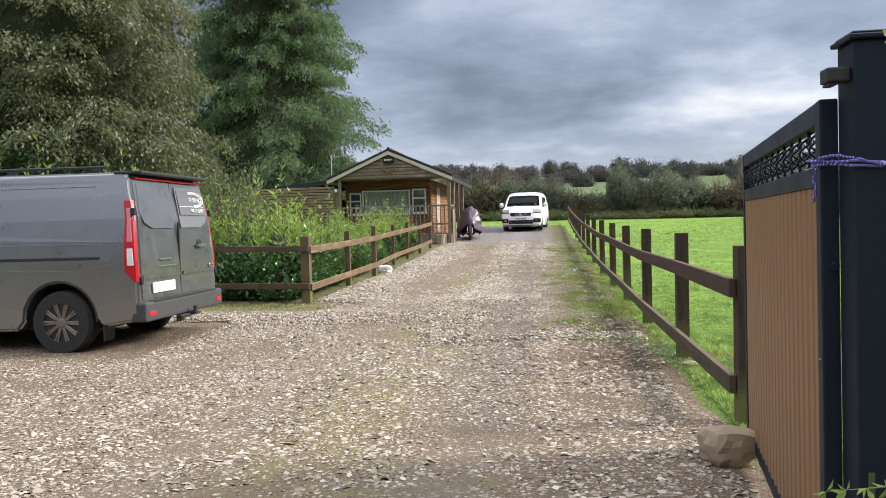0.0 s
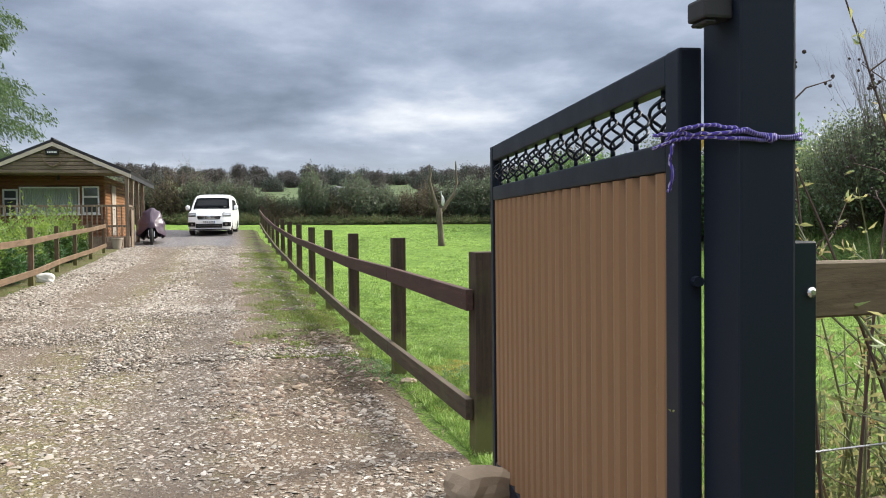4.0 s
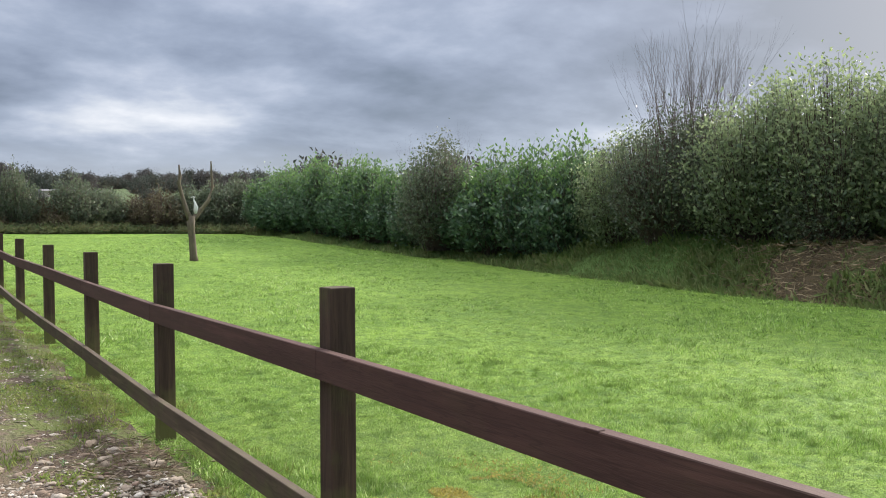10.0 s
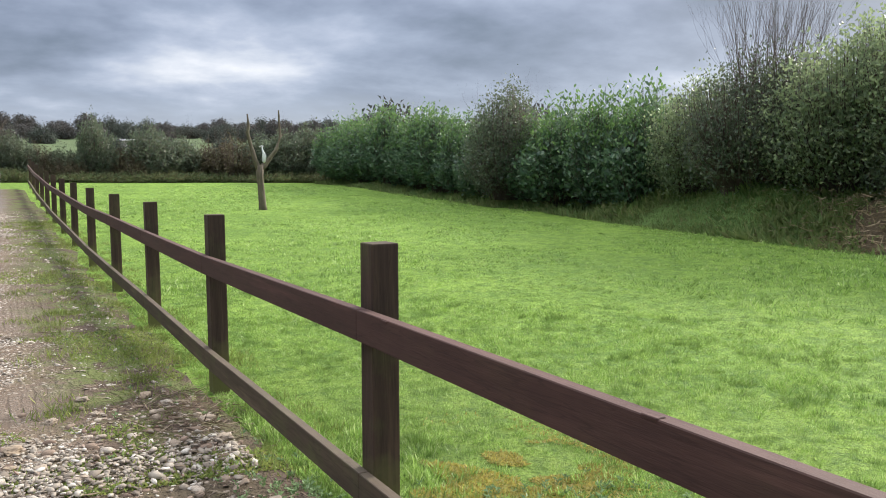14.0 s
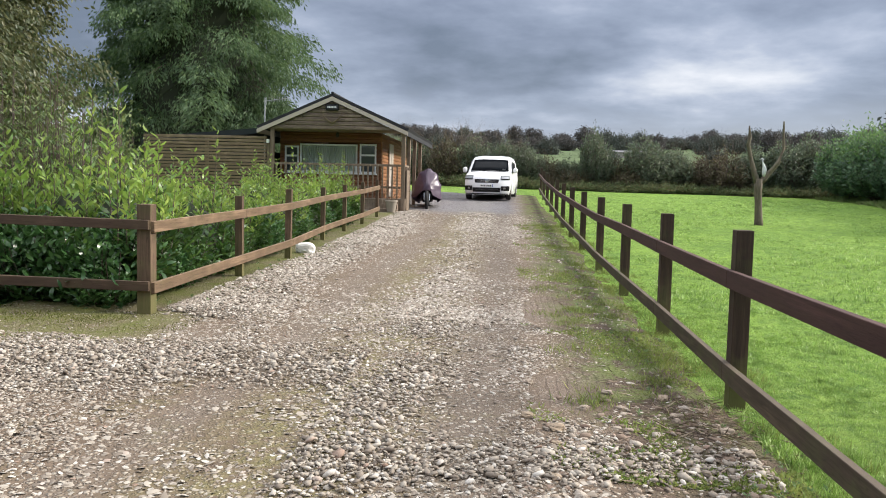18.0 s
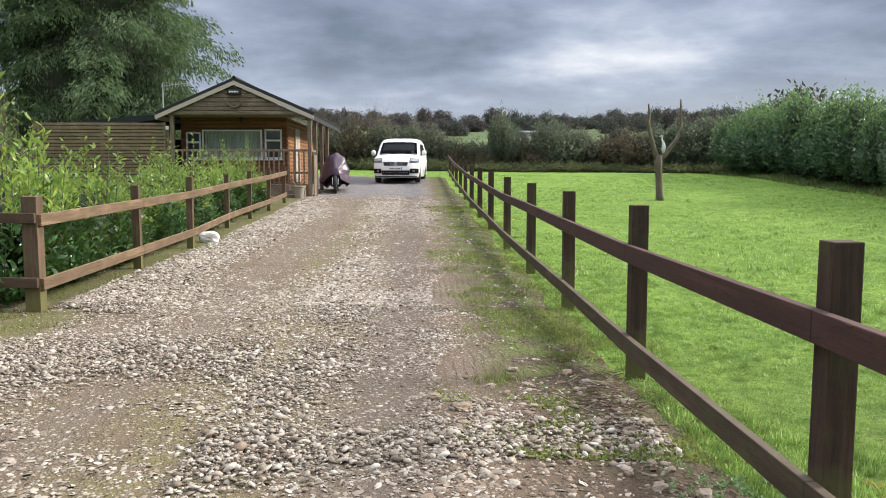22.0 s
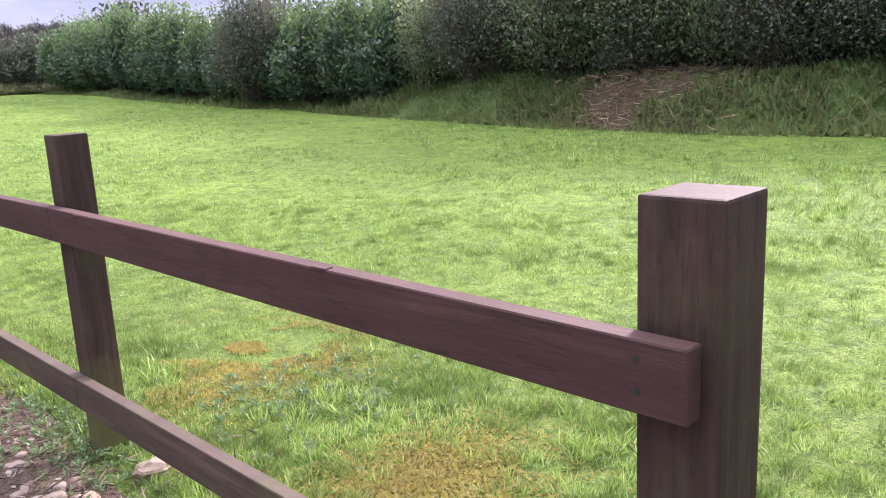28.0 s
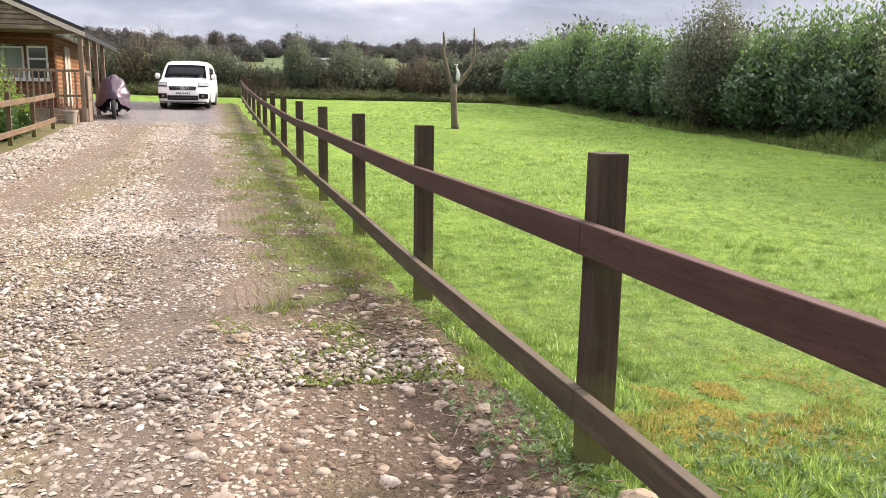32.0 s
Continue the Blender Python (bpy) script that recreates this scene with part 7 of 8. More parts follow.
    box(bm, (-0.005, -0.84, 1.925), (0.32, 0.84, 1.962), 0.016, 3)
    part("roof_spoiler", bm, M_BLACK, v)
    bm = bmesh.new()
    box(bm, (-0.03, 0.20, 0.63), (-0.013, 0.72, 0.745), 0.004, 1)
    part("number_plate", bm, M_PLATE, v)
    # side: sliding door rail, shut lines, roof bars, mud flap, tow bar
    bm = bmesh.new()
    box(bm, (0.42, S(1.04) - 0.01, 1.015), (1.75, S(1.04) + 0.006, 1.05), 0.004, 1)
    part("slide_rail", bm, M_BLACK, v)
    for x in (1.78, 3.0):
        bm = bmesh.new()
        for z0, z1 in ((0.42, 1.0), (1.0, 1.45), (1.45, 1.85)):
            beam(bm, (x, S(z0) + 0.001, z0), (x, S(z1) + 0.001, z1), 0.012, 0.004, 0.001, (0, 1, 0))
        part("shut_line", bm, M_BLACK, v)
    for s in (-1, 1):
        bm = bmesh.new()
        beam(bm, (0.45, s * 0.70, 2.02), (2.8, s * 0.70, 2.03), 0.035, 0.03, 0.008)
        for x in (0.6, 1.6, 2.6):
            box(bm, (x - 0.05, s * 0.70 - 0.02, 1.93), (x + 0.05, s * 0.70 + 0.02, 2.01), 0.006, 1)
        part("roof_bar", bm, M_BLACK, v)
        bm = bmesh.new()
        box(bm, (0.42, s * 0.86 - 0.1, 0.14), (0.44, s * 0.86 + 0.1, 0.42), 0.004, 1)
        part("mud_flap", bm, M_BLACK, v)
    bm = bmesh.new()
    tube(bm, [(0.2, 0, 0.36), (-0.10, 0, 0.33), (-0.17, 0, 0.35), (-0.17, 0, 0.42)], 0.025, 8)
    box(bm, (-0.12, -0.25, 0.30), (-0.06, 0.25, 0.335), 0.008, 1)
    part("tow_bar", bm, M_BLACK, v)
    for x in (0.90, 3.90):
        bm = bmesh.new()
        for k in range(20):
            a, b = math.pi * k / 20, math.pi * (k + 1) / 20
            beam(bm, (x + 0.425 * math.cos(a), S(0.5) + 0.002, 0.36 + 0.425 * math.sin(a)), (x + 0.425 * math.cos(b), S(0.5) + 0.002, 0.36 + 0.425 * math.sin(b)), 0.022, 0.010, 0.003, (0, 1, 0))
        part("arch_trim", bm, M_BLACK, v)
    bm = bmesh.new()
    box(bm, (0.5, -0.75, 0.25), (4.6, 0.75, 0.40))
    part("underbody", bm, M_BLACK, v)


grey_van()


def white_van():
    """Small white van, nose towards the gate; local x runs from the tail (-4.38) to the nose (0)."""
    y0 = 31.4
    v = thing("white_van", "small white van facing the gate at the end of the drive", "van", (-2.33, y0, dz(-2.3, y0 + 1)), -95)
    W = 1.84
    # outline of the middle, from the lower nose over the roof to the tail
    nose = [(-0.06, 0.20), (0.0, 0.34), (0.01, 0.56), (-0.03, 0.76), (-0.10, 0.90), (-0.22, 0.98)]
    top = [(-0.55, 1.06), (-0.98, 1.14), (-1.22, 1.33), (-1.46, 1.51), (-1.70, 1.66), (-1.90, 1.755), (-2.3, 1.81), (-3.2, 1.82), (-4.05, 1.79), (-4.28, 1.70)]
    tail = [(-4.36, 1.2), (-4.40, 0.8), (-4.36, 0.28)]
    arc = lambda cx: [(cx - 0.37 * math.cos(math.pi * k / 8), 0.30 + 0.37 * math.sin(math.pi * k / 8)) for k in range(9)]
    prof = nose + top + tail + [(-3.98, 0.24)] + arc(-3.58) + [(-3.16, 0.22), (-1.30, 0.22)] + arc(-0.90) + [(-0.50, 0.20)]

    def wide(z):
        """Half width: full at the waist, drawn in at the windows, round at the roof and the sills."""
        return W / 2 * (1 - 0.13 * max(0.0, (z - 1.02) / 0.64) ** 1.2 - 0.05 * max(0.0, (0.45 - z) / 0.25) ** 2 - 0.05 * max(0.0, (z - 1.62) / 0.2) ** 2)

    def skin(x, z, u, out=0.0):
        """The body surface at lateral fraction u: nose swept back and roof crowned towards the sides."""
        q = abs(u)
        f = max(0.0, 1 + x / 2.2) if x > -2.2 else 0.0
        return Vector((x - 0.34 * q ** 3 * f + out, u * wide(z), z - (0.05 * q ** 4 if z > 1.0 else 0.03 * q ** 3 * (z > 0.85))))

    us = (-1.0, -0.97, -0.9, -0.75, -0.5, -0.25, 0.0, 0.25, 0.5, 0.75, 0.9, 0.97, 1.0)
    bm = bmesh.new()
    rows = [[bm.verts.new(skin(x, z, u) if abs(u) < 1 else skin(x, z, u) * 0.985 + Vector((-2.2, 0, 0.9)) * 0.015) for x, z in prof] for u in us]
    n = len(prof)
    for a, b in zip(rows, rows[1:]):
        for k in range(n):
            bm.faces.new((a[k], a[(k + 1) % n], b[(k + 1) % n], b[k]))
    bm.faces.new(rows[0][::-1])
    bm.faces.new(rows[-1])
    bmesh.ops.recalc_face_normals(bm, faces=bm.faces[:])
    body = part("body", bm, M_CARWHITE, v, smooth=True)
    body.data.set_sharp_from_angle(angle=radians(42))

    def inlay(name, pts, u0, u1, mat, parent, out=0.008, nu=9, squeeze=0.0):
        """A thin panel laid on the front of the body between two lateral fractions, along points of the outline."""
        bm = bmesh.new()
        grid = []
        for j, (x, z) in enumerate(pts):
            w = 1 - squeeze * j / max(1, len(pts) - 1)
            grid.append([bm.verts.new(skin(x, z, (u0 + (u1 - u0) * i / (nu - 1)) * w) + Vector((out, 0, out * 0.6))) for i in range(nu)])
        for a, b in zip(grid, grid[1:]):
            for i in range(nu - 1):
                bm.faces.new((a[i], a[i + 1], b[i + 1], b[i]))
        bmesh.ops.solidify(bm, geom=bm.faces[:], thickness=0.004)
        return part(name, bm, mat, parent, smooth=True)

    def front(z):
        zs, xs = [p[1] for p in nose], [p[0] for p in nose]
        return (float(np.interp(z, zs, xs)), z)

    for x in (-0.90, -3.58):
        for s in (-1, 1):
            w = wheel(v, x, s * (W / 2 - 0.12), 0.31, 0.31, 0.2, M_ALLOY, 5)
            w.rotation_euler = (0, 0, math.pi if s > 0 else 0)
    ws = inlay("windscreen", [(-1.02, 1.17), (-1.22, 1.33), (-1.46, 1.51), (-1.66, 1.635)], -0.86, 0.86, M_WINDSCREEN, v, 0.012, 13)
    inlay("bonnet_edge", [(-0.93, 1.128), (-1.0, 1.155)], -0.84, 0.84, M_BLACK, v, 0.010)
    inlay("windscreen_disc", [(-1.06, 1.205), (-1.11, 1.245)], 0.58, 0.72, M_WHITE, ws, 0.020, 3)
    for u in (-0.35, 0.30):
        bm = bmesh.new()
        tube(bm, [skin(-1.0, 1.155, u, 0.03), skin(-1.06, 1.21, u + 0.48, 0.03)], 0.010, 5)
        part("wiper", bm, M_BLACK, ws)
    inlay("roof_aerial_base", [(-1.96, 1.775), (-2.04, 1.785)], -0.03, 0.03, M_BLACK, v, 0.02, 3)
    for s in (-1, 1):
        bm = bmesh.new()
        for x0, x1, xt in ((-1.28, -2.05, -1.72), (-2.12, -3.2, -2.14)):
            patch(bm, [(x0, s * (wide(1.14) + 0.004), 1.14), (x1, s * (wide(1.14) + 0.004), 1.14), (x1, s * (wide(1.56) + 0.008), 1.55), (xt, s * (wide(1.56) + 0.008), 1.55)], 0.006, (0, s, 0.3))
        part("side_window", bm, M_WINDSCREEN, v)
        bm = bmesh.new()
        bmesh.ops.create_icosphere(bm, subdivisions=2, radius=1.0)
        for q in bm.verts:
            c = q.co
            k = max(abs(c.x), abs(c.y), abs(c.z))
            c = c.lerp(c / k, 0.45)
            q.co = Vector((-1.26 + 0.07 * c.x, s * (W / 2 + 0.115) + 0.095 * c.y, 1.19 + 0.115 * c.z))
        mir = part("door_mirror", bm, M_CARWHITE, v, smooth=True)
        bm = bmesh.new()
        beam(bm, (-1.28, s * (W / 2 - 0.08), 1.09), (-1.27, s * (W / 2 + 0.07), 1.12), 0.05, 0.045, 0.01)
        part("mirror_arm", bm, M_BLACK, mir)
        a, b = (0.60, 0.985) if s > 0 else (-0.985, -0.60)
        lamp = inlay("headlamp", [front(0.78), front(0.84), (-0.12, 0.915), (-0.20, 0.968)], a, b, plain("headlamp_lens", (0.60, 0.62, 0.65), 0.08, 0.2), v, 0.010)
        inlay("lamp_bezel", [front(0.795), front(0.82)], a * 1.06 if s > 0 else a * 0.99, b * 0.97 if s > 0 else b * 1.02, M_BLACK, lamp, 0.016)
        a, b = (0.62, 0.97) if s > 0 else (-0.97, -0.62)
        fog = inlay("fog_surround", [front(0.36), front(0.45), front(0.54)], a, b, M_BLACK, v, 0.010, 7)
        a, b = (0.72, 0.82) if s > 0 else (-0.82, -0.72)
        inlay("fog_lamp", [front(0.41), front(0.48)], a, b, M_CLEARLENS, fog, 0.018, 4)
    gr = inlay("grille", [front(0.66), front(0.70), front(0.75), front(0.80)], -0.50, 0.50, M_BLACK, v, 0.010, 9, -0.06)
    for z in (0.685, 0.735, 0.785):
        inlay("grille_bar", [front(z), front(z + 0.014)], -0.47, 0.47, M_CHROME, gr, 0.016)
    bm = bmesh.new()
    lathe(bm, [(0.085, 0), (0.08, 0.012), (0.03, 0.018)], 6, Matrix.Translation((0.005, 0, 0.735)) @ pose(0, 0, 0, 0, 90))
    part("emblem", bm, M_CHROME, gr)
    low = inlay("lower_grille", [front(0.30), front(0.36), front(0.43), front(0.47)], -0.60, 0.60, M_BLACK, v, 0.010)
    inlay("grille_bar", [front(0.375), front(0.392)], -0.57, 0.57, M_CHROME, low, 0.015)
    inlay("front_skirt", [(-0.05, 0.205), (-0.02, 0.245)], -0.95, 0.95, M_BLACK, v, 0.010)
    bm = bmesh.new()
    box(bm, (0.004, -0.26, 0.50), (0.026, 0.26, 0.61), 0.004, 1)
    plate = part("number_plate", bm, M_PLATE, v)
    bm = bmesh.new()
    box(bm, (0.0262, 0.225, 0.505), (0.0285, 0.255, 0.605), 0.001, 1)
    part("plate_band", bm, plain("blue_band", (0.03, 0.08, 0.35), 0.4), plate)
    for i in range(6):
        bm = bmesh.new()
        yy = -0.22 + i * 0.07 + (0.02 if i > 2 else 0)
        box(bm, (0.0262, yy, 0.525), (0.0285, yy + 0.042, 0.585), 0.001, 1)
        part("plate_bar", bm, M_BLACK, plate)
    bm = bmesh.new()
    box(bm, (-3.9, -0.72, 0.22), (-0.5, 0.72, 0.40))
    part("underbody", bm, M_BLACK, v)


white_van()


def covered_bike():
    y0 = 26.5
    z0 = dz(-4.2, y0)
    b = thing("covered_motorcycle", "motorcycle under a crumpled purple-grey rain cover", "motorcycle", (-4.2, y0, z0), 4)
    secs = [(0.06, 0.10, 0.80, 0.58), (0.2, 0.22, 1.02, 0.5), (0.36, 0.40, 1.24, 0.42), (0.48, 0.48, 1.36, 0.32), (0.66, 0.38, 1.33, 0.24), (0.85, 0.33, 1.16, 0.2), (1.1, 0.31, 1.03, 0.2), (1.4, 0.34, 1.02, 0.2), (1.7, 0.36, 1.20, 0.22), (1.95, 0.33, 1.22, 0.25), (2.1, 0.2, 1.0, 0.3)]
    bm = bmesh.new()
    n, rings = 30, []
    for yy, w, h, lo in secs:
        ring = []
        for k in range(n):
            a = math.pi * (k / (n - 1))
            q = math.sin(a)
            x = -math.cos(a) * w * (0.72 + 0.28 * (1 - q) + 0.18 * math.exp(-((q - 0.75) / 0.2) ** 2) * (0.4 < yy < 0.7))
            z = lo + (h - lo) * q ** 0.62
            pleat = (1 - q) * 0.085 * math.sin(yy * 23 + x * 7 + 2 * noise.noise(Vector((x * 3, yy * 3, 1)))) + 0.05 * noise.noise(Vector((x * 6, yy * 5, z * 4)))
            ring.append(bm.verts.new((x * (1 + 0.6 * pleat) + (0.05 if x > 0 else -0.05) * pleat * 6, yy + pleat * 0.4, z + pleat * 0.5)))
        rings.append(ring)
    for r, s in zip(rings, rings[1:]):
        for k in range(n - 1):
            bm.faces.new((r[k], r[k + 1], s[k + 1], s[k]))
    bm.faces.new(rings[0])
    bm.faces.new(rings[-1][::-1])
    bmesh.ops.recalc_face_normals(bm, faces=bm.faces[:])
    bmesh.ops.subdivide_edges(bm, edges=bm.edges[:], cuts=1, use_grid_fill=True)
    for v in bm.verts:
        v.co += v.normal * (0.03 * noise.noise(v.co * 7) + 0.02 * abs(noise.noise(v.co * 15)))
    part("cover", bm, M_COVER, b, smooth=True)
    for yy in (0.12, 1.62):
        bm = bmesh.new()
        lathe(bm, [(0.20, -0.055), (0.285, -0.055), (0.31, -0.02), (0.31, 0.02), (0.285, 0.055), (0.20, 0.055)], 28, Matrix.Translation((0, yy, 0.305)) @ pose(0, 0, 0, 0, 90))
        w = part("wheel", bm, M_RUBBER, b)
        bm = bmesh.new()
        lathe(bm, [(0.20, -0.03), (0.215, 0.0), (0.20, 0.03)], 24, Matrix.Translation((0, yy, 0.305)) @ pose(0, 0, 0, 0, 90))
        part("rim", bm, M_ALLOY, w)
    for s in (-1, 1):
        bm = bmesh.new()
        rod(bm, (s * 0.085, 0.12, 0.30), (s * 0.09, 0.36, 0.95), 0.025, seg=8)
        part("fork_leg", bm, M_CHROME, b)
        bm = bmesh.new()
        rod(bm, (s * 0.14, 0.9, 0.28), (s * 0.15, 1.8, 0.36), 0.045, seg=10)
        part("exhaust", bm, M_ALLOY, b)
    bm = bmesh.new()
    box(bm, (-0.16, 0.6, 0.22), (0.16, 1.2, 0.6), 0.04, 2)
    part("engine", bm, M_BLACK, b)


covered_bike()


def planter():
    x, y = -5.12, 24.55
    p = thing("planter", "grey tapered pot with a bare twiggy plant", "plant pot", (x, y, dz(x, y) - 0.01))
    bm = bmesh.new()
    lathe(bm, [(0.12, 0.0), (0.13, 0.02), (0.18, 0.33), (0.20, 0.34), (0.20, 0.38), (0.175, 0.385), (0.165, 0.33)], 22)
    part("pot", bm, M_CLAY, p)
    rng = np.random.default_rng(12)
    bm = bmesh.new()
    for i in range(6):
        bare_shape(bm, rng, Vector((rng.normal(0, 0.05), rng.normal(0, 0.05), 0.3)), Vector((rng.normal(0, 0.35), rng.normal(0, 0.35), 1)).normalized(), 0.4, 0.01, 3, 0.5, 4, 0.1)
    part("twigs", bm, M_TWIGPALE, p)


planter()


# ---- dead forked tree with a heron ornament ----
def dead_tree():
    x, y = 6.4, 25.6
    z = gz(x, y)
    t = thing("dead_tree", "bare lopped tree trunk forking into two crooked limbs", "tree", (x, y, z))
    bm = bmesh.new()
    tube(bm, [(0.05, 0, -0.2), (0.03, 0, 0.15), (0.0, 0.02, 0.7), (-0.04, 0, 1.1), (-0.03, 0, 1.45)], [0.16, 0.125, 0.11, 0.12, 0.14], 12)
    for v in bm.verts:
        v.co += v.normal * 0.03 * noise.noise(v.co * 6)
    part("trunk", bm, M_BARK, t, smooth=True)
    for pts, rad in (([(-0.06, 0, 1.3), (-0.18, 0, 1.62), (-0.30, 0.03, 2.05), (-0.40, 0, 2.5), (-0.36, 0.03, 2.75), (-0.40, 0, 3.1)], [0.11, 0.08, 0.065, 0.06, 0.045, 0.025]),
                     ([(0.0, 0, 1.3), (0.26, 0, 1.62), (0.52, -0.03, 1.95), (0.68, 0, 2.4), (0.66, 0.02, 2.85), (0.64, 0, 3.25)], [0.10, 0.08, 0.06, 0.05, 0.04, 0.02])):
        bm = bmesh.new()
        tube(bm, pts, rad, 9)
        bmesh.ops.subdivide_edges(bm, edges=bm.edges[:], cuts=1)
        for v in bm.verts:
            v.co += v.normal * 0.02 * noise.noise(v.co * 8)
        part("limb", bm, M_BARK, t, smooth=True)
    for p, d in (((0.67, 0, 2.35), (0.1, 0, 0.12)), ((0.54, 0, 2.0), (0.09, 0, -0.03)), ((-0.38, 0, 2.45), (-0.08, 0, 0.08))):
        bm = bmesh.new()
        tube(bm, [p, Vector(p) + Vector(d)], [0.035, 0.02], 6)
        part("stub", bm, M_BARK, t)
    bm = bmesh.new()
    tube(bm, [(0.10, -0.05, 1.52), (0.10, -0.05, 1.60), (0.11, -0.06, 1.74), (0.09, -0.05, 1.86), (0.05, -0.05, 1.95), (0.045, -0.05, 2.02), (0.07, -0.05, 2.07), (0.03, -0.05, 2.075), (-0.06, -0.05, 2.05)],
         [0.03, 0.062, 0.072, 0.042, 0.024, 0.020, 0.028, 0.016, 0.003], 10)
    solid("heron_ornament", bm, plain("heron_paint", (0.62, 0.63, 0.64), 0.5, 0, 0.25, 14), "white heron garden ornament perched in the tree fork", "ornament", (x, y, z), smooth=True)


dead_tree()

# ---- bushes and trees on the left ----
young = {0: bush("young_laurel", "young laurel with bright yellow-green upright shoots", 241, 1.75, 0.66, 84, 54, 0.130, 0.31, M_LAUREL, tip_mat=M_LAURELTIP, tip_from=0.70, splay=0.9, upright=0.75, first=0.06, spike=0.5, ragged=0.30, twig_r=0.008, loose=0.05, shell=0.8, core=0.5),
         1: bush("young_laurel", "young laurel with bright yellow-green upright shoots", 242, 1.75, 0.62, 80, 54, 0.130, 0.31, M_LAUREL, tip_mat=M_LAURELTIP, tip_from=0.70, splay=0.9, upright=0.7, first=0.06, spike=0.55, ragged=0.34, twig_r=0.008, loose=0.05, shell=0.8, core=0.5),
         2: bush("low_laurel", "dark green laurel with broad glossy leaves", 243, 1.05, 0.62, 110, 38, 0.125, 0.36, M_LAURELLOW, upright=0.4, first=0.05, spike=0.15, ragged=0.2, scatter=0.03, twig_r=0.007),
         3: bush("grey_shrub", "tall greyish twiggy shrub behind the laurels", 244, 2.5, 1.0, 150, 36, 0.085, 0.4, M_BROADLEAF, upright=0.6, first=0.2, spike=0.25, bare=0.2, scatter=0.05, twig_r=0.008)}
for k, ob in young.items():
    if k < 2:
        tagged(ob, "young laurel with bright yellow-green upright shoots", "bush", "young laurels behind the fence")
rnd = random.Random(19)
set_out = []
for i in range(13):
    y = 8.05 + i * 1.08
    set_out.append((i % 2, -5.78 - 0.02 * i + rnd.uniform(-0.06, 0.06), y, 0, 1.0 if i < 3 else 0.9, (0.92, 0.86, 0.8)[i] if i < 3 else rnd.uniform(0.52, 0.84), rnd.uniform(0, 360)))
for i in range(7):
    set_out.append((i % 2, -6.55 - i * 0.92 + rnd.uniform(-0.08, 0.08), 8.15 + rnd.uniform(-0.1, 0.15), 0, rnd.uniform(0.9, 1.05), (0.92, 0.96, 1.16, 1.02, 1.2, 1.1, 1.2)[i], rnd.uniform(0, 360)))
# extra low bushes make the foot of the laurel rows darker
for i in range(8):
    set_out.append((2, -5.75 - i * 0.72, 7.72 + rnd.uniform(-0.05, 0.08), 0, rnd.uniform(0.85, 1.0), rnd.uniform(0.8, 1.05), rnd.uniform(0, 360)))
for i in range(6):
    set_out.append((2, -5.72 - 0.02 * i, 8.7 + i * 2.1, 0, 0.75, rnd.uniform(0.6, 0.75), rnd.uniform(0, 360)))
for i, (x, y, q, z) in enumerate(((-7.7, 10.6, 1.0, 1.0), (-9.0, 11.2, 1.1, 1.05), (-8.4, 12.6, 1.0, 0.95), (-10.4, 10.4, 1.1, 1.0))):
    set_out.append((3, x, y, 0, q, z, i * 70))
for i in range(6):
    set_out.append((i % 2, -7.2 - rnd.uniform(0, 1.2), 10.5 + i * 1.9, 0, 1.0, rnd.uniform(0.62, 0.8), rnd.uniform(0, 360)))
plant_out(young, set_out)
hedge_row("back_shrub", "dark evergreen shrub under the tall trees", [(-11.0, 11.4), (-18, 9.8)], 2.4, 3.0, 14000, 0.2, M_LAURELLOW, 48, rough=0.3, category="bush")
crown_tree("tall_conifer", "tall dark green conifer with drooping sprays", -14.5, 33.0, 15.2, 5.1, M_CONIFER, 51, n=190000, spray=0.17, wide=0.30, droop=0.38, shape=0.55)
crown_tree("tall_conifer", "tall brownish green conifer with heavy limbs", -25.0, 30.5, 15.5, 4.6, M_CONIFERBROWN, 52, n=60000, spray=0.25, wide=0.30, droop=0.38)
crown_tree("tall_conifer", "tall dark conifer hung with ivy", -12.6, 13.1, 9.8, 3.55, M_IVYTREE, 53, n=200000, spray=0.095, wide=0.50, droop=0.30, shape=0.42)
crown_tree("leafy_tree", "rounded evergreen tree with light green leaves", -15.8, 12.0, 7.6, 2.6, M_BROADLEAF, 54, n=48000, spray=0.14, wide=0.45, droop=0.05, bottom=0.15, shape=0.5, trunk_r=0.15, category="tree", limbs=18)
crown_tree("leafy_tree", "dark evergreen tree behind the parked van", -20.0, 12.0, 9.5, 3.1, M_BROADLEAF, 55, n=30000, spray=0.2, wide=0.42, droop=0.05, bottom=0.1, shape=0.5, trunk_r=0.18, category="tree", limbs=18)
crown_tree("tall_conifer", "broad dark green conifer beyond the shed", -24.0, 24.0, 14.0, 4.6, M_CONIFER, 56, n=34000, spray=0.4)


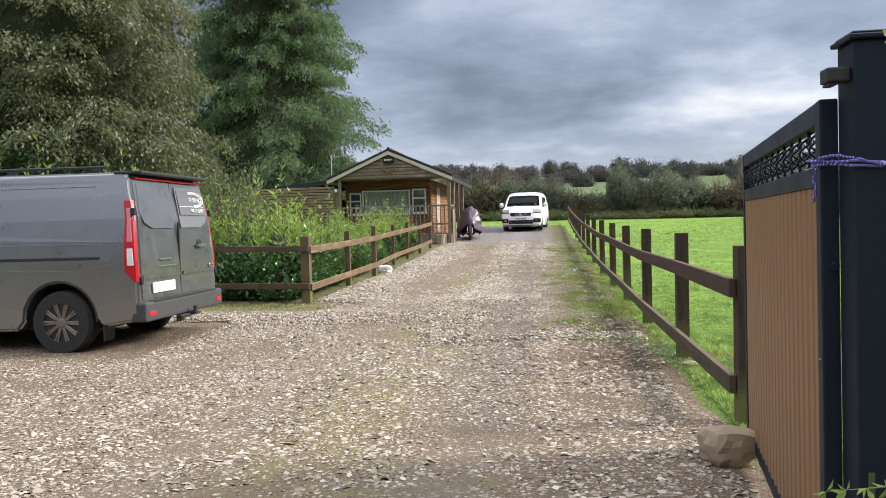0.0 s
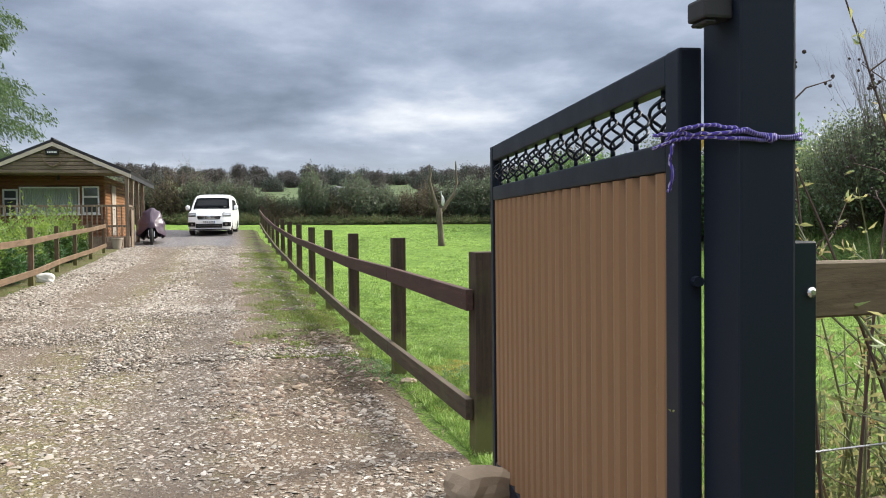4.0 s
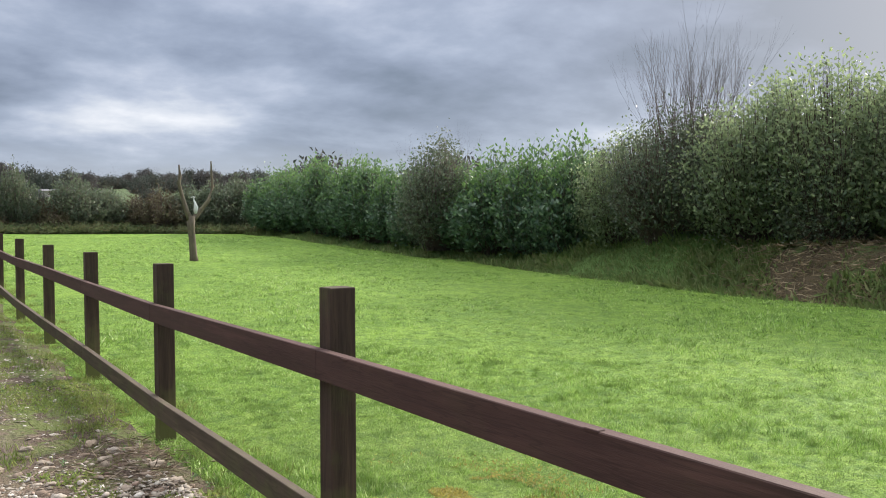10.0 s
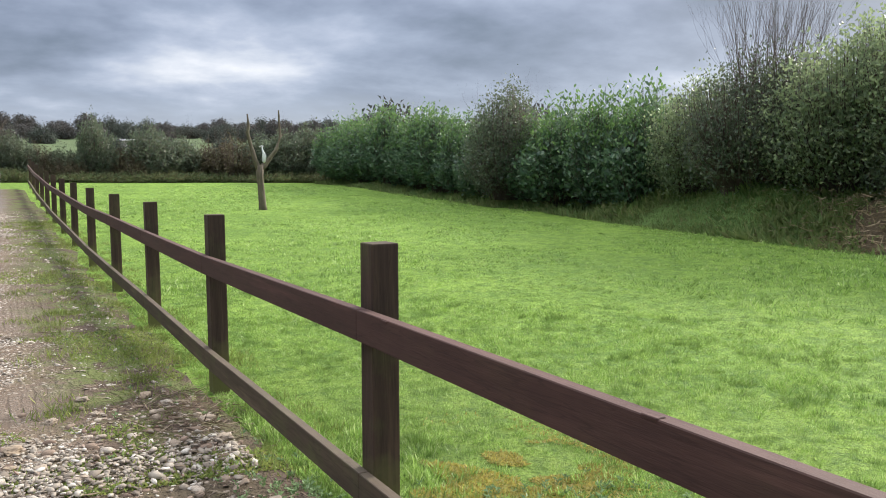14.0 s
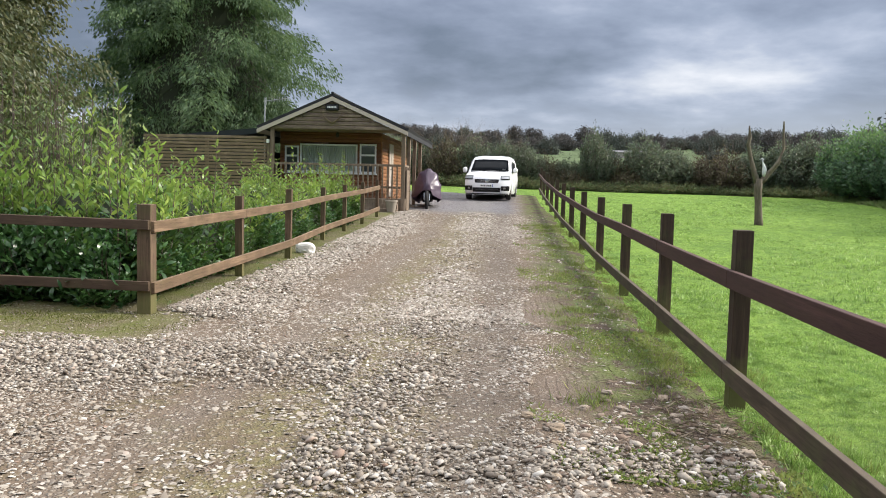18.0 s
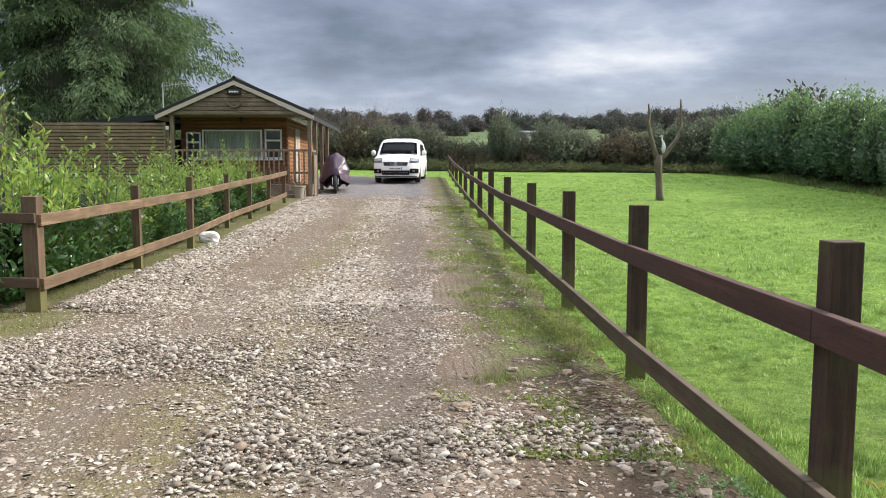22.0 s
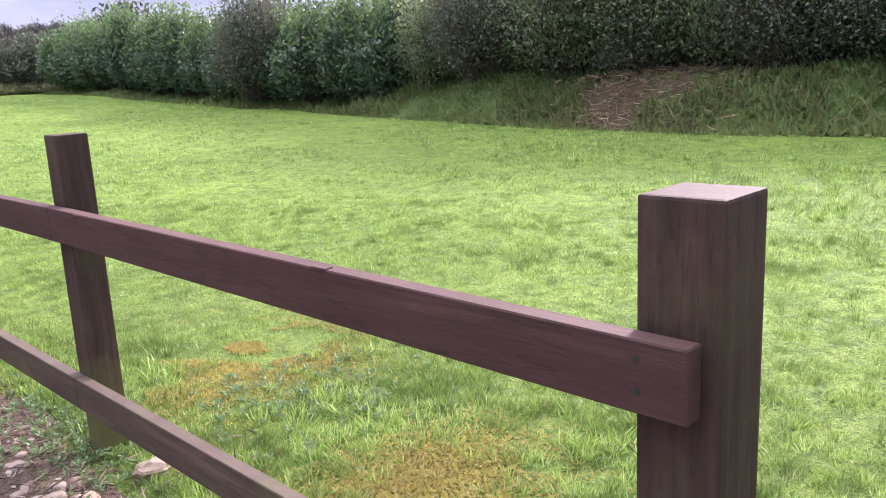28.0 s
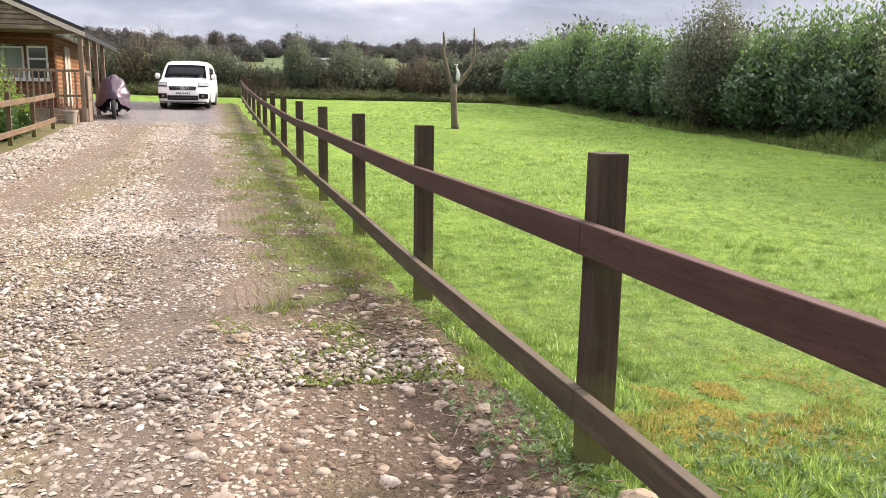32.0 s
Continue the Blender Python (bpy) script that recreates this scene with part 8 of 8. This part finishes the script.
# ---- distance ----
FARLAB = "distant bare hedgerow tree on the hillside"
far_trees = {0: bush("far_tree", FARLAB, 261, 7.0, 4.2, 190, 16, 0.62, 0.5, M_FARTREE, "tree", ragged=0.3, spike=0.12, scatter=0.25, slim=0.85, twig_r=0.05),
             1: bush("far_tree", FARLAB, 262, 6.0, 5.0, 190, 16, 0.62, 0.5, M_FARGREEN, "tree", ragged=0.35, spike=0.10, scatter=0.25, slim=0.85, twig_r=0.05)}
for ob in far_trees.values():
    tagged(ob, FARLAB, "tree", "distant trees")
rnd = random.Random(77)
far_set = []
for y0, x0, x1, step, q in ((120, -70, 70, 15, 0.42), (192, -90, 130, 8.5, 0.62), (255, -130, 200, 10.0, 0.85), (330, -160, 260, 11.0, 1.05)):
    x = x0
    while x < x1:
        far_set.append((rnd.choice((0, 0, 1)), x, y0 + rnd.uniform(-7, 7) + 0.03 * x, -0.4, q * rnd.uniform(0.85, 1.3), q * rnd.uniform(0.65, 1.15), rnd.uniform(0, 360)))
        x += step * rnd.uniform(0.55, 1.25)
for i in range(26):
    a = i / 25
    far_set.append((rnd.choice((0, 1)), 26 + 60 * a + rnd.uniform(-3, 3), 62 - 85 * a, -0.4, rnd.uniform(0.5, 0.8), rnd.uniform(0.5, 0.85), rnd.uniform(0, 360)))
plant_out(far_trees, far_set)


def far_building(x, y, w, rz, label):
    z = gz(x, y)
    b = thing("far_building", label, "building", (x, y, z - 0.5), rz)
    bm = bmesh.new()
    box(bm, (-w / 2, -4, 0), (w / 2, 4, 1.5))
    wall = part("wall", bm, plain("far_render", (0.42, 0.38, 0.35), 0.9), b)
    bm = bmesh.new()
    extrude_poly(bm, [(-4.4, 1.42), (4.4, 1.42), (0, 2.0)], "x", -w / 2 - 0.4, w / 2 + 0.4)
    part("roof", bm, plain("far_slate", (0.16, 0.16, 0.17), 0.9), b)
    for i in range(int(w / 4)):
        bm = bmesh.new()
        box(bm, (-w / 2 + 1.5 + i * 4, -4.05, 0.6), (-w / 2 + 2.7 + i * 4, -3.99, 1.2))
        part("window", bm, M_GLASS, b)


far_building(24.5, 176, 6.5, 4, "long pale farm shed on the far hillside")


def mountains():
    """Hills along the skyline to the right, distance haze painted on as blue-grey."""
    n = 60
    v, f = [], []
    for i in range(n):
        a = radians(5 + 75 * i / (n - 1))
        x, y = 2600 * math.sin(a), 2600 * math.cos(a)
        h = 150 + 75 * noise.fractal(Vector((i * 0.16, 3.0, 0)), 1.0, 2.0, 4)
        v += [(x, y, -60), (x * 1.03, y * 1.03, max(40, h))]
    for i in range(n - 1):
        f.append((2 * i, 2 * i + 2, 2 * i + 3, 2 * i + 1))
    m = Mat("far_hazed_hills", 1.0, spec=0.0)
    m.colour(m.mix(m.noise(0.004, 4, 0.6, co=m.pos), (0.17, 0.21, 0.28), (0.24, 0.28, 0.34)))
    tagged(new("backdrop", raw_mesh("backdrop", v, f, m.m, True)), "far haze-blue mountains on the horizon", "mountains", kind="structure")


mountains()


# ---- loose gravel ----
def in_tread(x, y):
    """Where tyres have churned the edge of the drive to bare mud."""
    return (((x + 1.04) / 0.30) ** 2 + ((y - 5.0) / 0.70) ** 2 < 1) | (((x + 1.0 - 0.03 * (y - 8.5)) / 0.32) ** 2 + ((y - 8.5) / 1.25) ** 2 < 1)


def stone_where(rng, n, y0, y1, power):
    """Places for loose stones: heaps pushed up between the wheel tracks, bare mud in the tracks."""
    x, y = rng.uniform(-9.5, -0.15, n), y0 + (y1 - y0) * rng.uniform(0, 1, n) ** power
    dens = snoise(x * 1.1, y * 0.8, 5, 1.0) + 0.6 * snoise(x, y, 6, 3.0)
    heap = (1.3 * np.exp(-((y - 5.3 - 0.12 * (x + 3)) / 0.6) ** 2) * (x < -2.6) + 1.0 * np.exp(-((x + 2.25 - 0.12 * (y - 4.5)) / 0.34) ** 2 - ((y - 4.9) / 1.5) ** 2)
            + 1.3 * np.exp(-((y - 3.45 - 0.15 * (x + 1.5)) / 0.36) ** 2) * (x > -2.6) + 1.0 * np.exp(-((x + 4.5) / 0.5) ** 2) * (y > 7.0) + 0.5 * np.exp(-((x + 2.3) / 0.4) ** 2) * (y > 6.5))
    track = np.exp(-((x + 1.75) / 0.30) ** 2) + np.exp(-((x + 3.35) / 0.32) ** 2)
    soil = (x > -1.0 + 0.2 * np.sin(y * 1.7)) * (y > 1.2)
    prob = np.clip(0.11 + 0.22 * dens + 0.46 * heap - 0.12 * track - 0.26 * soil, 0.02, 0.95)
    prob = np.where((x < -4.6) & (y > 6.0) & (y < 7.2), 0.03, prob)
    ok = (rng.uniform(0, 1, n) < prob) & ~in_tread(x, y) & ~((y > 7.1) & (x < -5.0)) & ~((x < -5.4) & (y > 2.2) & (y < 4.8))
    return x[ok], y[ok], heap[ok]


def stone_mesh(name, rng, x, y, heap, s, bv, bf):
    n = len(x)
    sc = np.stack([s * rng.uniform(0.9, 1.6, n), s * rng.uniform(0.65, 1.1, n), s * rng.uniform(0.30, 0.62, n)], 1)
    a = rng.uniform(0, 6.28, n)
    p = bv[None] * (1 + rng.normal(0, 0.21, (n, len(bv), 1))) * sc[:, None, :]
    px = p[..., 0] * np.cos(a)[:, None] - p[..., 1] * np.sin(a)[:, None]
    py = p[..., 0] * np.sin(a)[:, None] + p[..., 1] * np.cos(a)[:, None]
    tip = rng.normal(0, 0.22, (n, 2, 1))
    pz = p[..., 2] + px * tip[:, 0] + py * tip[:, 1]
    z0 = np.array([dz(u, w) for u, w in zip(x, y)]) + sc[:, 2] * 0.25 + 0.025 * np.clip(heap, 0, 1) * rng.uniform(0, 1, n)
    v = np.stack([px + x[:, None], py + y[:, None], pz + z0[:, None]], 2).reshape(-1, 3)
    f = (bf[None] + (np.arange(n) * len(bv))[:, None, None]).reshape(-1, 3)
    return raw_mesh(name, v, f, M_PEBBLE, True)


def loose_stones():
    rng = np.random.default_rng(101)
    bm = bmesh.new()
    bmesh.ops.create_icosphere(bm, subdivisions=1, radius=1.0)
    bv = np.array([v.co[:] for v in bm.verts])
    bf = np.array([[v.index for v in f.verts] for f in bm.faces])
    bm.free()
    x, y, heap = stone_where(rng, 480000, -3.6, 8.5, 1.0)
    x, y, heap = x[:58000], y[:58000], heap[:58000]
    s = np.clip(rng.lognormal(-4.80, 0.48, len(x)), 0.004, 0.024) * (0.76 + 0.40 * np.clip(heap, 0, 1))
    tagged(new("loose_gravel", stone_mesh("loose_gravel", rng, x, y, heap, s, bv, bf)), "loose rounded grey and buff stones on the driveway", "gravel", kind="stuff")
    # farther up the drive: plain six-sided domes, bedded in the mud
    a = np.arange(6) * math.pi / 3
    bv = np.concatenate([np.stack([np.cos(a), np.sin(a), 0 * a - 0.4], 1), [[0.1, 0.05, 0.9]]])
    bf = np.array([[k, (k + 1) % 6, 6] for k in range(6)])
    n = 95000
    x, y = rng.uniform(-9.5, -0.25, n), rng.uniform(-3.6, 8.5, n)
    ok = ~in_tread(x, y) & ((snoise(x, y, 61, 2.0) + 0.5 * snoise(x, y, 62, 6.0) > -0.55) & ~((y > 7.1) & (x < -5.0)) & ~((x < -5.4) & (y > 2.2) & (y < 4.8)) & ~((x < -4.6) & (y > 6.0))
          & ((x < -1.05 + 0.15 * np.sin(y * 2.1)) | (y < 1.5) | (rng.uniform(0, 1, n) < 0.15)))
    x, y = x[ok], y[ok]
    s = np.clip(rng.lognormal(-4.55, 0.45, len(x)), 0.005, 0.022)
    tagged(new("bedded_gravel", stone_mesh("bedded_gravel", rng, x, y, 0 * x, s, bv * [1, 1, 0.55], bf)), "flat pale stones trodden into the muddy drive", "gravel", kind="stuff")
    x, y, heap = stone_where(rng, 420000, 7.5, 25.5, 1.25)
    x, y, heap = x[:70000], y[:70000], heap[:70000]
    s = np.clip(rng.lognormal(-4.3, 0.42, len(x)), 0.006, 0.028)
    tagged(new("loose_gravel_far", stone_mesh("loose_gravel_far", rng, x, y, heap, s, bv, bf)), "pale loose stones farther up the driveway", "gravel", kind="stuff")


loose_stones()


def verge_rubble():
    """Angular brown and buff stones trodden into the soil beside the fence."""
    rng = np.random.default_rng(103)
    bm = bmesh.new()
    bmesh.ops.create_icosphere(bm, subdivisions=2, radius=1.0)
    bv = np.array([v.co[:] for v in bm.verts])
    bf = np.array([[v.index for v in f.verts] for f in bm.faces])
    bm.free()
    n = 2200
    x, y = -1.5 + 1.42 * rng.uniform(0, 1, n), 0.4 + 4.4 * rng.uniform(0, 1, n)
    k = (snoise(x, y, 55, 2.2) > -0.35) & (x < -0.12)
    x, y = x[k], y[k]
    n = len(x)
    s = np.clip(rng.lognormal(-4.5, 0.62, n), 0.004, 0.038)
    sc = np.stack([s * rng.uniform(0.9, 1.5, n), s * rng.uniform(0.7, 1.1, n), s * rng.uniform(0.4, 0.8, n)], 1)
    a = rng.uniform(0, 6.28, n)
    bump = 1 + 0.20 * np.sin(bv[None] @ rng.normal(0, 2.0, (n, 3, 1)) + rng.uniform(0, 6, (n, 1, 1))) + 0.12 * np.sin(bv[None] @ rng.normal(0, 4.0, (n, 3, 1)))
    p = np.clip(bv[None] * bump, -0.86, 0.86) * sc[:, None, :]
    px = p[..., 0] * np.cos(a)[:, None] - p[..., 1] * np.sin(a)[:, None] + x[:, None]
    py = p[..., 0] * np.sin(a)[:, None] + p[..., 1] * np.cos(a)[:, None] + y[:, None]
    z0 = np.array([dz(u, w) for u, w in zip(x, y)]) + sc[:, 2] * 0.2 - 0.004
    v = np.stack([px, py, p[..., 2] + z0[:, None]], 2).reshape(-1, 3)
    f = (bf[None] + (np.arange(n) * len(bv))[:, None, None]).reshape(-1, 3)
    tagged(new("verge_rubble", raw_mesh("verge_rubble", v, f, M_RUBBLE)), "angular brown and buff stones bedded in the soil", "stones", kind="stuff")


verge_rubble()


# ---- grass, weeds and litter ----
def blades(name, label, x, y, h, mat, seed, width=0.10, lean=0.45, category="grass", lift=0.0):
    rng = np.random.default_rng(seed)
    n = len(x)
    z = np.array([dz(a, b) if a < 0.1 else lawn_z(a, b) for a, b in zip(x, y)]) - 0.008 + lift
    p = np.stack([x, y, z], 1)
    way = np.stack([rng.normal(0, lean, n), rng.normal(0, lean, n), np.ones(n)], 1)
    tagged(new(name, leaves(name, p, way, h, np.clip(h * width, 0.003, 0.02), mat, rng, 0.15)), label, category, kind="stuff")


def tufts(name, label, cx, cy, per, h, seed, spread, width=0.10, lean=0.75, mat=None, lift=0.0):
    """Grass in tufts: blades splay outwards from each tuft's middle."""
    rng = np.random.default_rng(seed)
    n = len(cx)
    a = rng.uniform(0, 6.28, (n, per))
    q = rng.uniform(0, 1, (n, per)) ** 0.6
    x = (cx[:, None] + np.cos(a) * q * spread[:, None]).reshape(-1)
    y = (cy[:, None] + np.sin(a) * q * spread[:, None]).reshape(-1)
    comb = rng.normal(0, 0.35, (n, 2))
    wx = (np.cos(a) * q * lean + comb[:, :1]).reshape(-1) + rng.normal(0, 0.25, n * per)
    wy = (np.sin(a) * q * lean + comb[:, 1:]).reshape(-1) + rng.normal(0, 0.25, n * per)
    L = (h[:, None] * rng.uniform(0.55, 1.3, (n, per)) * (1.15 - 0.4 * q)).reshape(-1)
    ok = x > 0.0 if lift == 0.0 else x > -9
    x, y, wx, wy, L = x[ok], y[ok], wx[ok], wy[ok], L[ok]
    z = np.array([lawn_z(u, v) for u, v in zip(x, y)]) - 0.008 + lift
    tagged(new(name, leaves(name, np.stack([x, y, z], 1), np.stack([wx, wy, np.ones(len(x))], 1), L, np.clip(L * width, 0.0022, 0.018), mat or M_GRASS, rng, 0.15)), label, "grass", kind="stuff")


def lawn_grass():
    rng = np.random.default_rng(7)
    n = 20500
    x, y = 0.02 + 8.0 * rng.uniform(0, 1, n) ** 1.8, -1.5 + 13.0 * rng.uniform(0, 1, n) ** 1.4
    moss = np.exp(-((x - 0.92) / 0.42) ** 2 - ((y - 2.85) / 0.42) ** 2) + np.exp(-((x - 0.62) / 0.36) ** 2 - ((y - 1.15) / 0.26) ** 2)
    moss *= np.clip(0.9 + 0.9 * snoise(x, y, 91, 3.2), 0.15, 1)
    k = (rng.uniform(0, 1, n) > moss * 1.3) & (rng.uniform(0, 1, n) < np.clip((11.5 - y) / 5, 0, 1) * np.clip((8 - x) / 4, 0, 1))
    x, y = x[k], y[k]
    lush = np.exp(-((x - 1.75) / 0.9) ** 2 - ((y - 1.5) / 0.8) ** 2) + 0.7 * np.exp(-((x - 1.35) / 0.3) ** 2 - ((y - 3.25) / 0.35) ** 2)
    h = 0.042 * (1 + 0.5 * np.clip(snoise(x, y, 16, 2.3), -0.6, 1)) * rng.uniform(0.65, 1.3, len(x)) * (1 + 0.4 * lush)
    tufts("lawn_grass", "bright green clumpy lawn grass near the fence", x, y, 27, h, 8, rng.uniform(0.025, 0.08, len(x)), 0.055, 0.75)
    n = 15000
    x, y = 0.05 + 14.5 * rng.uniform(0, 1, n), -3.0 + 42 * rng.uniform(0, 1, n) ** 1.4
    k = ~((x < 6) & (y < 9)) & (snoise(x, y, 18, 1.2) > -0.5)
    x, y = x[k], y[k]
    h = 0.055 * (1 + 0.5 * np.clip(snoise(x, y, 18, 1.2), -0.6, 1)) * rng.uniform(0.6, 1.4, len(x))
    tufts("lawn_grass_far", "bright green clumpy lawn grass farther out", x, y, 13, h, 9, rng.uniform(0.05, 0.14, len(x)), 0.16, 0.9)
    # longer tufts along the fence foot and scattered on the verge
    cx, cy = [], []
    for i in range(290):
        if i < 170:
            a, b = rng.normal(0.20, 0.14), rng.uniform(-1.2, 26)
        else:
            a, b = -0.1 - 1.1 * rng.uniform(0, 1) ** 1.2, 4.2 + 18 * rng.uniform(0, 1) ** 1.2
        m = int(rng.integers(25, 80))
        cx.append(rng.normal(a, 0.07, m))
        cy.append(rng.normal(b, 0.09, m))
    x, y = np.concatenate(cx), np.concatenate(cy)
    h = rng.uniform(0.03, 0.09, len(x))
    blades("verge_grass", "uneven grass tufts along the foot of the fence", x, y, h, M_VERGE, 10, 0.07, 0.6)
    # mossy turf before the garden fence
    n = 9000
    x, y = rng.uniform(-11, -4.4, n), rng.normal(6.75, 0.28, n)
    k = (snoise(x, y, 19, 2.5) > -0.3) & (y < 7.3)
    blades("mossy_turf", "short mossy turf along the garden fence", x[k], y[k], rng.uniform(0.015, 0.05, k.sum()), leafy("turf_blade", [(0.10, 0.12, 0.025), (0.15, 0.165, 0.035), (0.20, 0.20, 0.05)], 0.8, 0.25, 0.3, 4.0, 0.7), 12, 0.16, 1.0, "turf")


lawn_grass()


def mosses():
    rng = np.random.default_rng(17)
    m = leafy("yellow_moss", [(0.20, 0.16, 0.04), (0.42, 0.36, 0.065), (0.54, 0.46, 0.09), (0.28, 0.34, 0.07), (0.58, 0.49, 0.22)], 0.9, 0.2)
    n = 36000
    c = rng.integers(0, 3, n)
    x = np.where(c < 2, rng.normal(0.90, 0.33, n), rng.normal(0.58, 0.28, n))
    y = np.where(c < 2, rng.normal(2.80, 0.30, n), rng.normal(1.20, 0.20, n))
    k = (snoise(x, y, 91, 3.2) + 0.7 * snoise(x, y, 92, 9.0) > -0.40) & (x > 0.05)
    x, y, n = x[k], y[k], int(k.sum())
    blades("moss", "yellow moss and dry thatch in the lawn", x, y, rng.uniform(0.012, 0.030, n), m, 18, 0.35, 2.0, "moss", 0.012)


mosses()


def weeds():
    """Broad-leaved rosettes by the foot of the fence."""
    rng = np.random.default_rng(27)
    m = leafy("weed_leaf", [(0.10, 0.18, 0.07), (0.16, 0.26, 0.105), (0.25, 0.36, 0.16)], 0.6, 0.25)
    base, way, ln = [], [], []
    spots = [(rng.normal(-0.05, 0.15), rng.normal(2.6, 0.35)) for _ in range(230)] + [(rng.normal(0.80, 0.28), rng.normal(2.15, 0.25)) for _ in range(170)] + [(rng.normal(-0.35, 0.3), rng.uniform(3.2, 14)) for _ in range(60)] + [(rng.normal(-5.0, 0.15), rng.uniform(7.4, 21)) for _ in range(30)]
    for a, b in spots:
        z = dz(a, b)
        k = int(rng.integers(6, 12))
        for j in range(k):
            t = 2 * math.pi * j / k + rng.uniform(-0.3, 0.3)
            base.append((a, b, z + rng.uniform(0, 0.03)))
            way.append((math.cos(t), math.sin(t), rng.uniform(0.25, 0.9)))
            ln.append(rng.uniform(0.014, 0.034))
    ln = np.array(ln)
    tagged(new("weeds", leaves("weeds", np.array(base), np.array(way), ln, ln * 0.4, m, rng)), "low broad-leaved weeds beside the fence", "weeds", kind="stuff")
    n = 40000
    x, y = -1.35 + 1.4 * rng.uniform(0, 1, n) ** 0.8, 3.3 + 20 * rng.uniform(0, 1, n) ** 1.6
    k = snoise(x * 1.2, y, 88, 2.4) + 0.6 * snoise(x, y, 89, 6.0) > 0.42 - 0.45 * (x + 0.7)
    k &= ~in_tread(x, y)
    x, y = x[k], y[k]
    n = len(x)
    p = np.stack([x, y, np.array([dz(a, b) for a, b in zip(x, y)]) - 0.004], 1)
    way = np.stack([rng.normal(0, 1, n), rng.normal(0, 1, n), rng.uniform(0.2, 1.0, n)], 1)
    L = rng.uniform(0.018, 0.05, n)
    tagged(new("verge_weeds", leaves("verge_weeds", p, way, L, L * 0.32, M_VERGE, rng)), "low mats of weeds and moss on the muddy verge", "weeds", kind="stuff")
    n = 2300
    c = rng.integers(0, 3, n)
    x = np.where(c == 0, rng.normal(-0.30, 0.22, n), np.where(c == 1, rng.normal(-0.35, 0.28, n), rng.uniform(-0.9, 0.0, n)))
    y = np.where(c == 0, rng.normal(4.5, 0.35, n), np.where(c == 1, rng.normal(2.0, 0.6, n), rng.uniform(0.5, 12, n)))
    p = np.stack([x, y, np.array([dz(a, b) for a, b in zip(x, y)]) + rng.uniform(0.0, 0.035, n)], 1)
    way = rng.normal(0, 1, (n, 3)) * [1, 1, 0.18]
    tagged(new("dead_stems", leaves("dead_stems", p, way, rng.uniform(0.03, 0.13, n), 0.0026, M_DEADSTEM, rng)), "dry broken stems lying on the verge", "dead stems", kind="stuff")


weeds()

# a few larger stones on the verge
rs = random.Random(5)
for i in range(30):
    x, y = rs.uniform(-1.4, -0.12), rs.uniform(1.6, 5.2)
    if i == 0:
        x, y = 0.06, 2.0
    s = rs.uniform(0.020, 0.036) if i else 0.05
    solid("verge_stone", rock_bm(s * 1.3, s, s * 0.7, 20 + i, 3, 0.34), M_RUBBLESTONE if i % 3 else M_BROWNROCK, "rounded pale stone lying on the muddy verge", "stone", (x, y, dz(x, y) + s * 0.3), rs.uniform(0, 180), "stones on the verge")
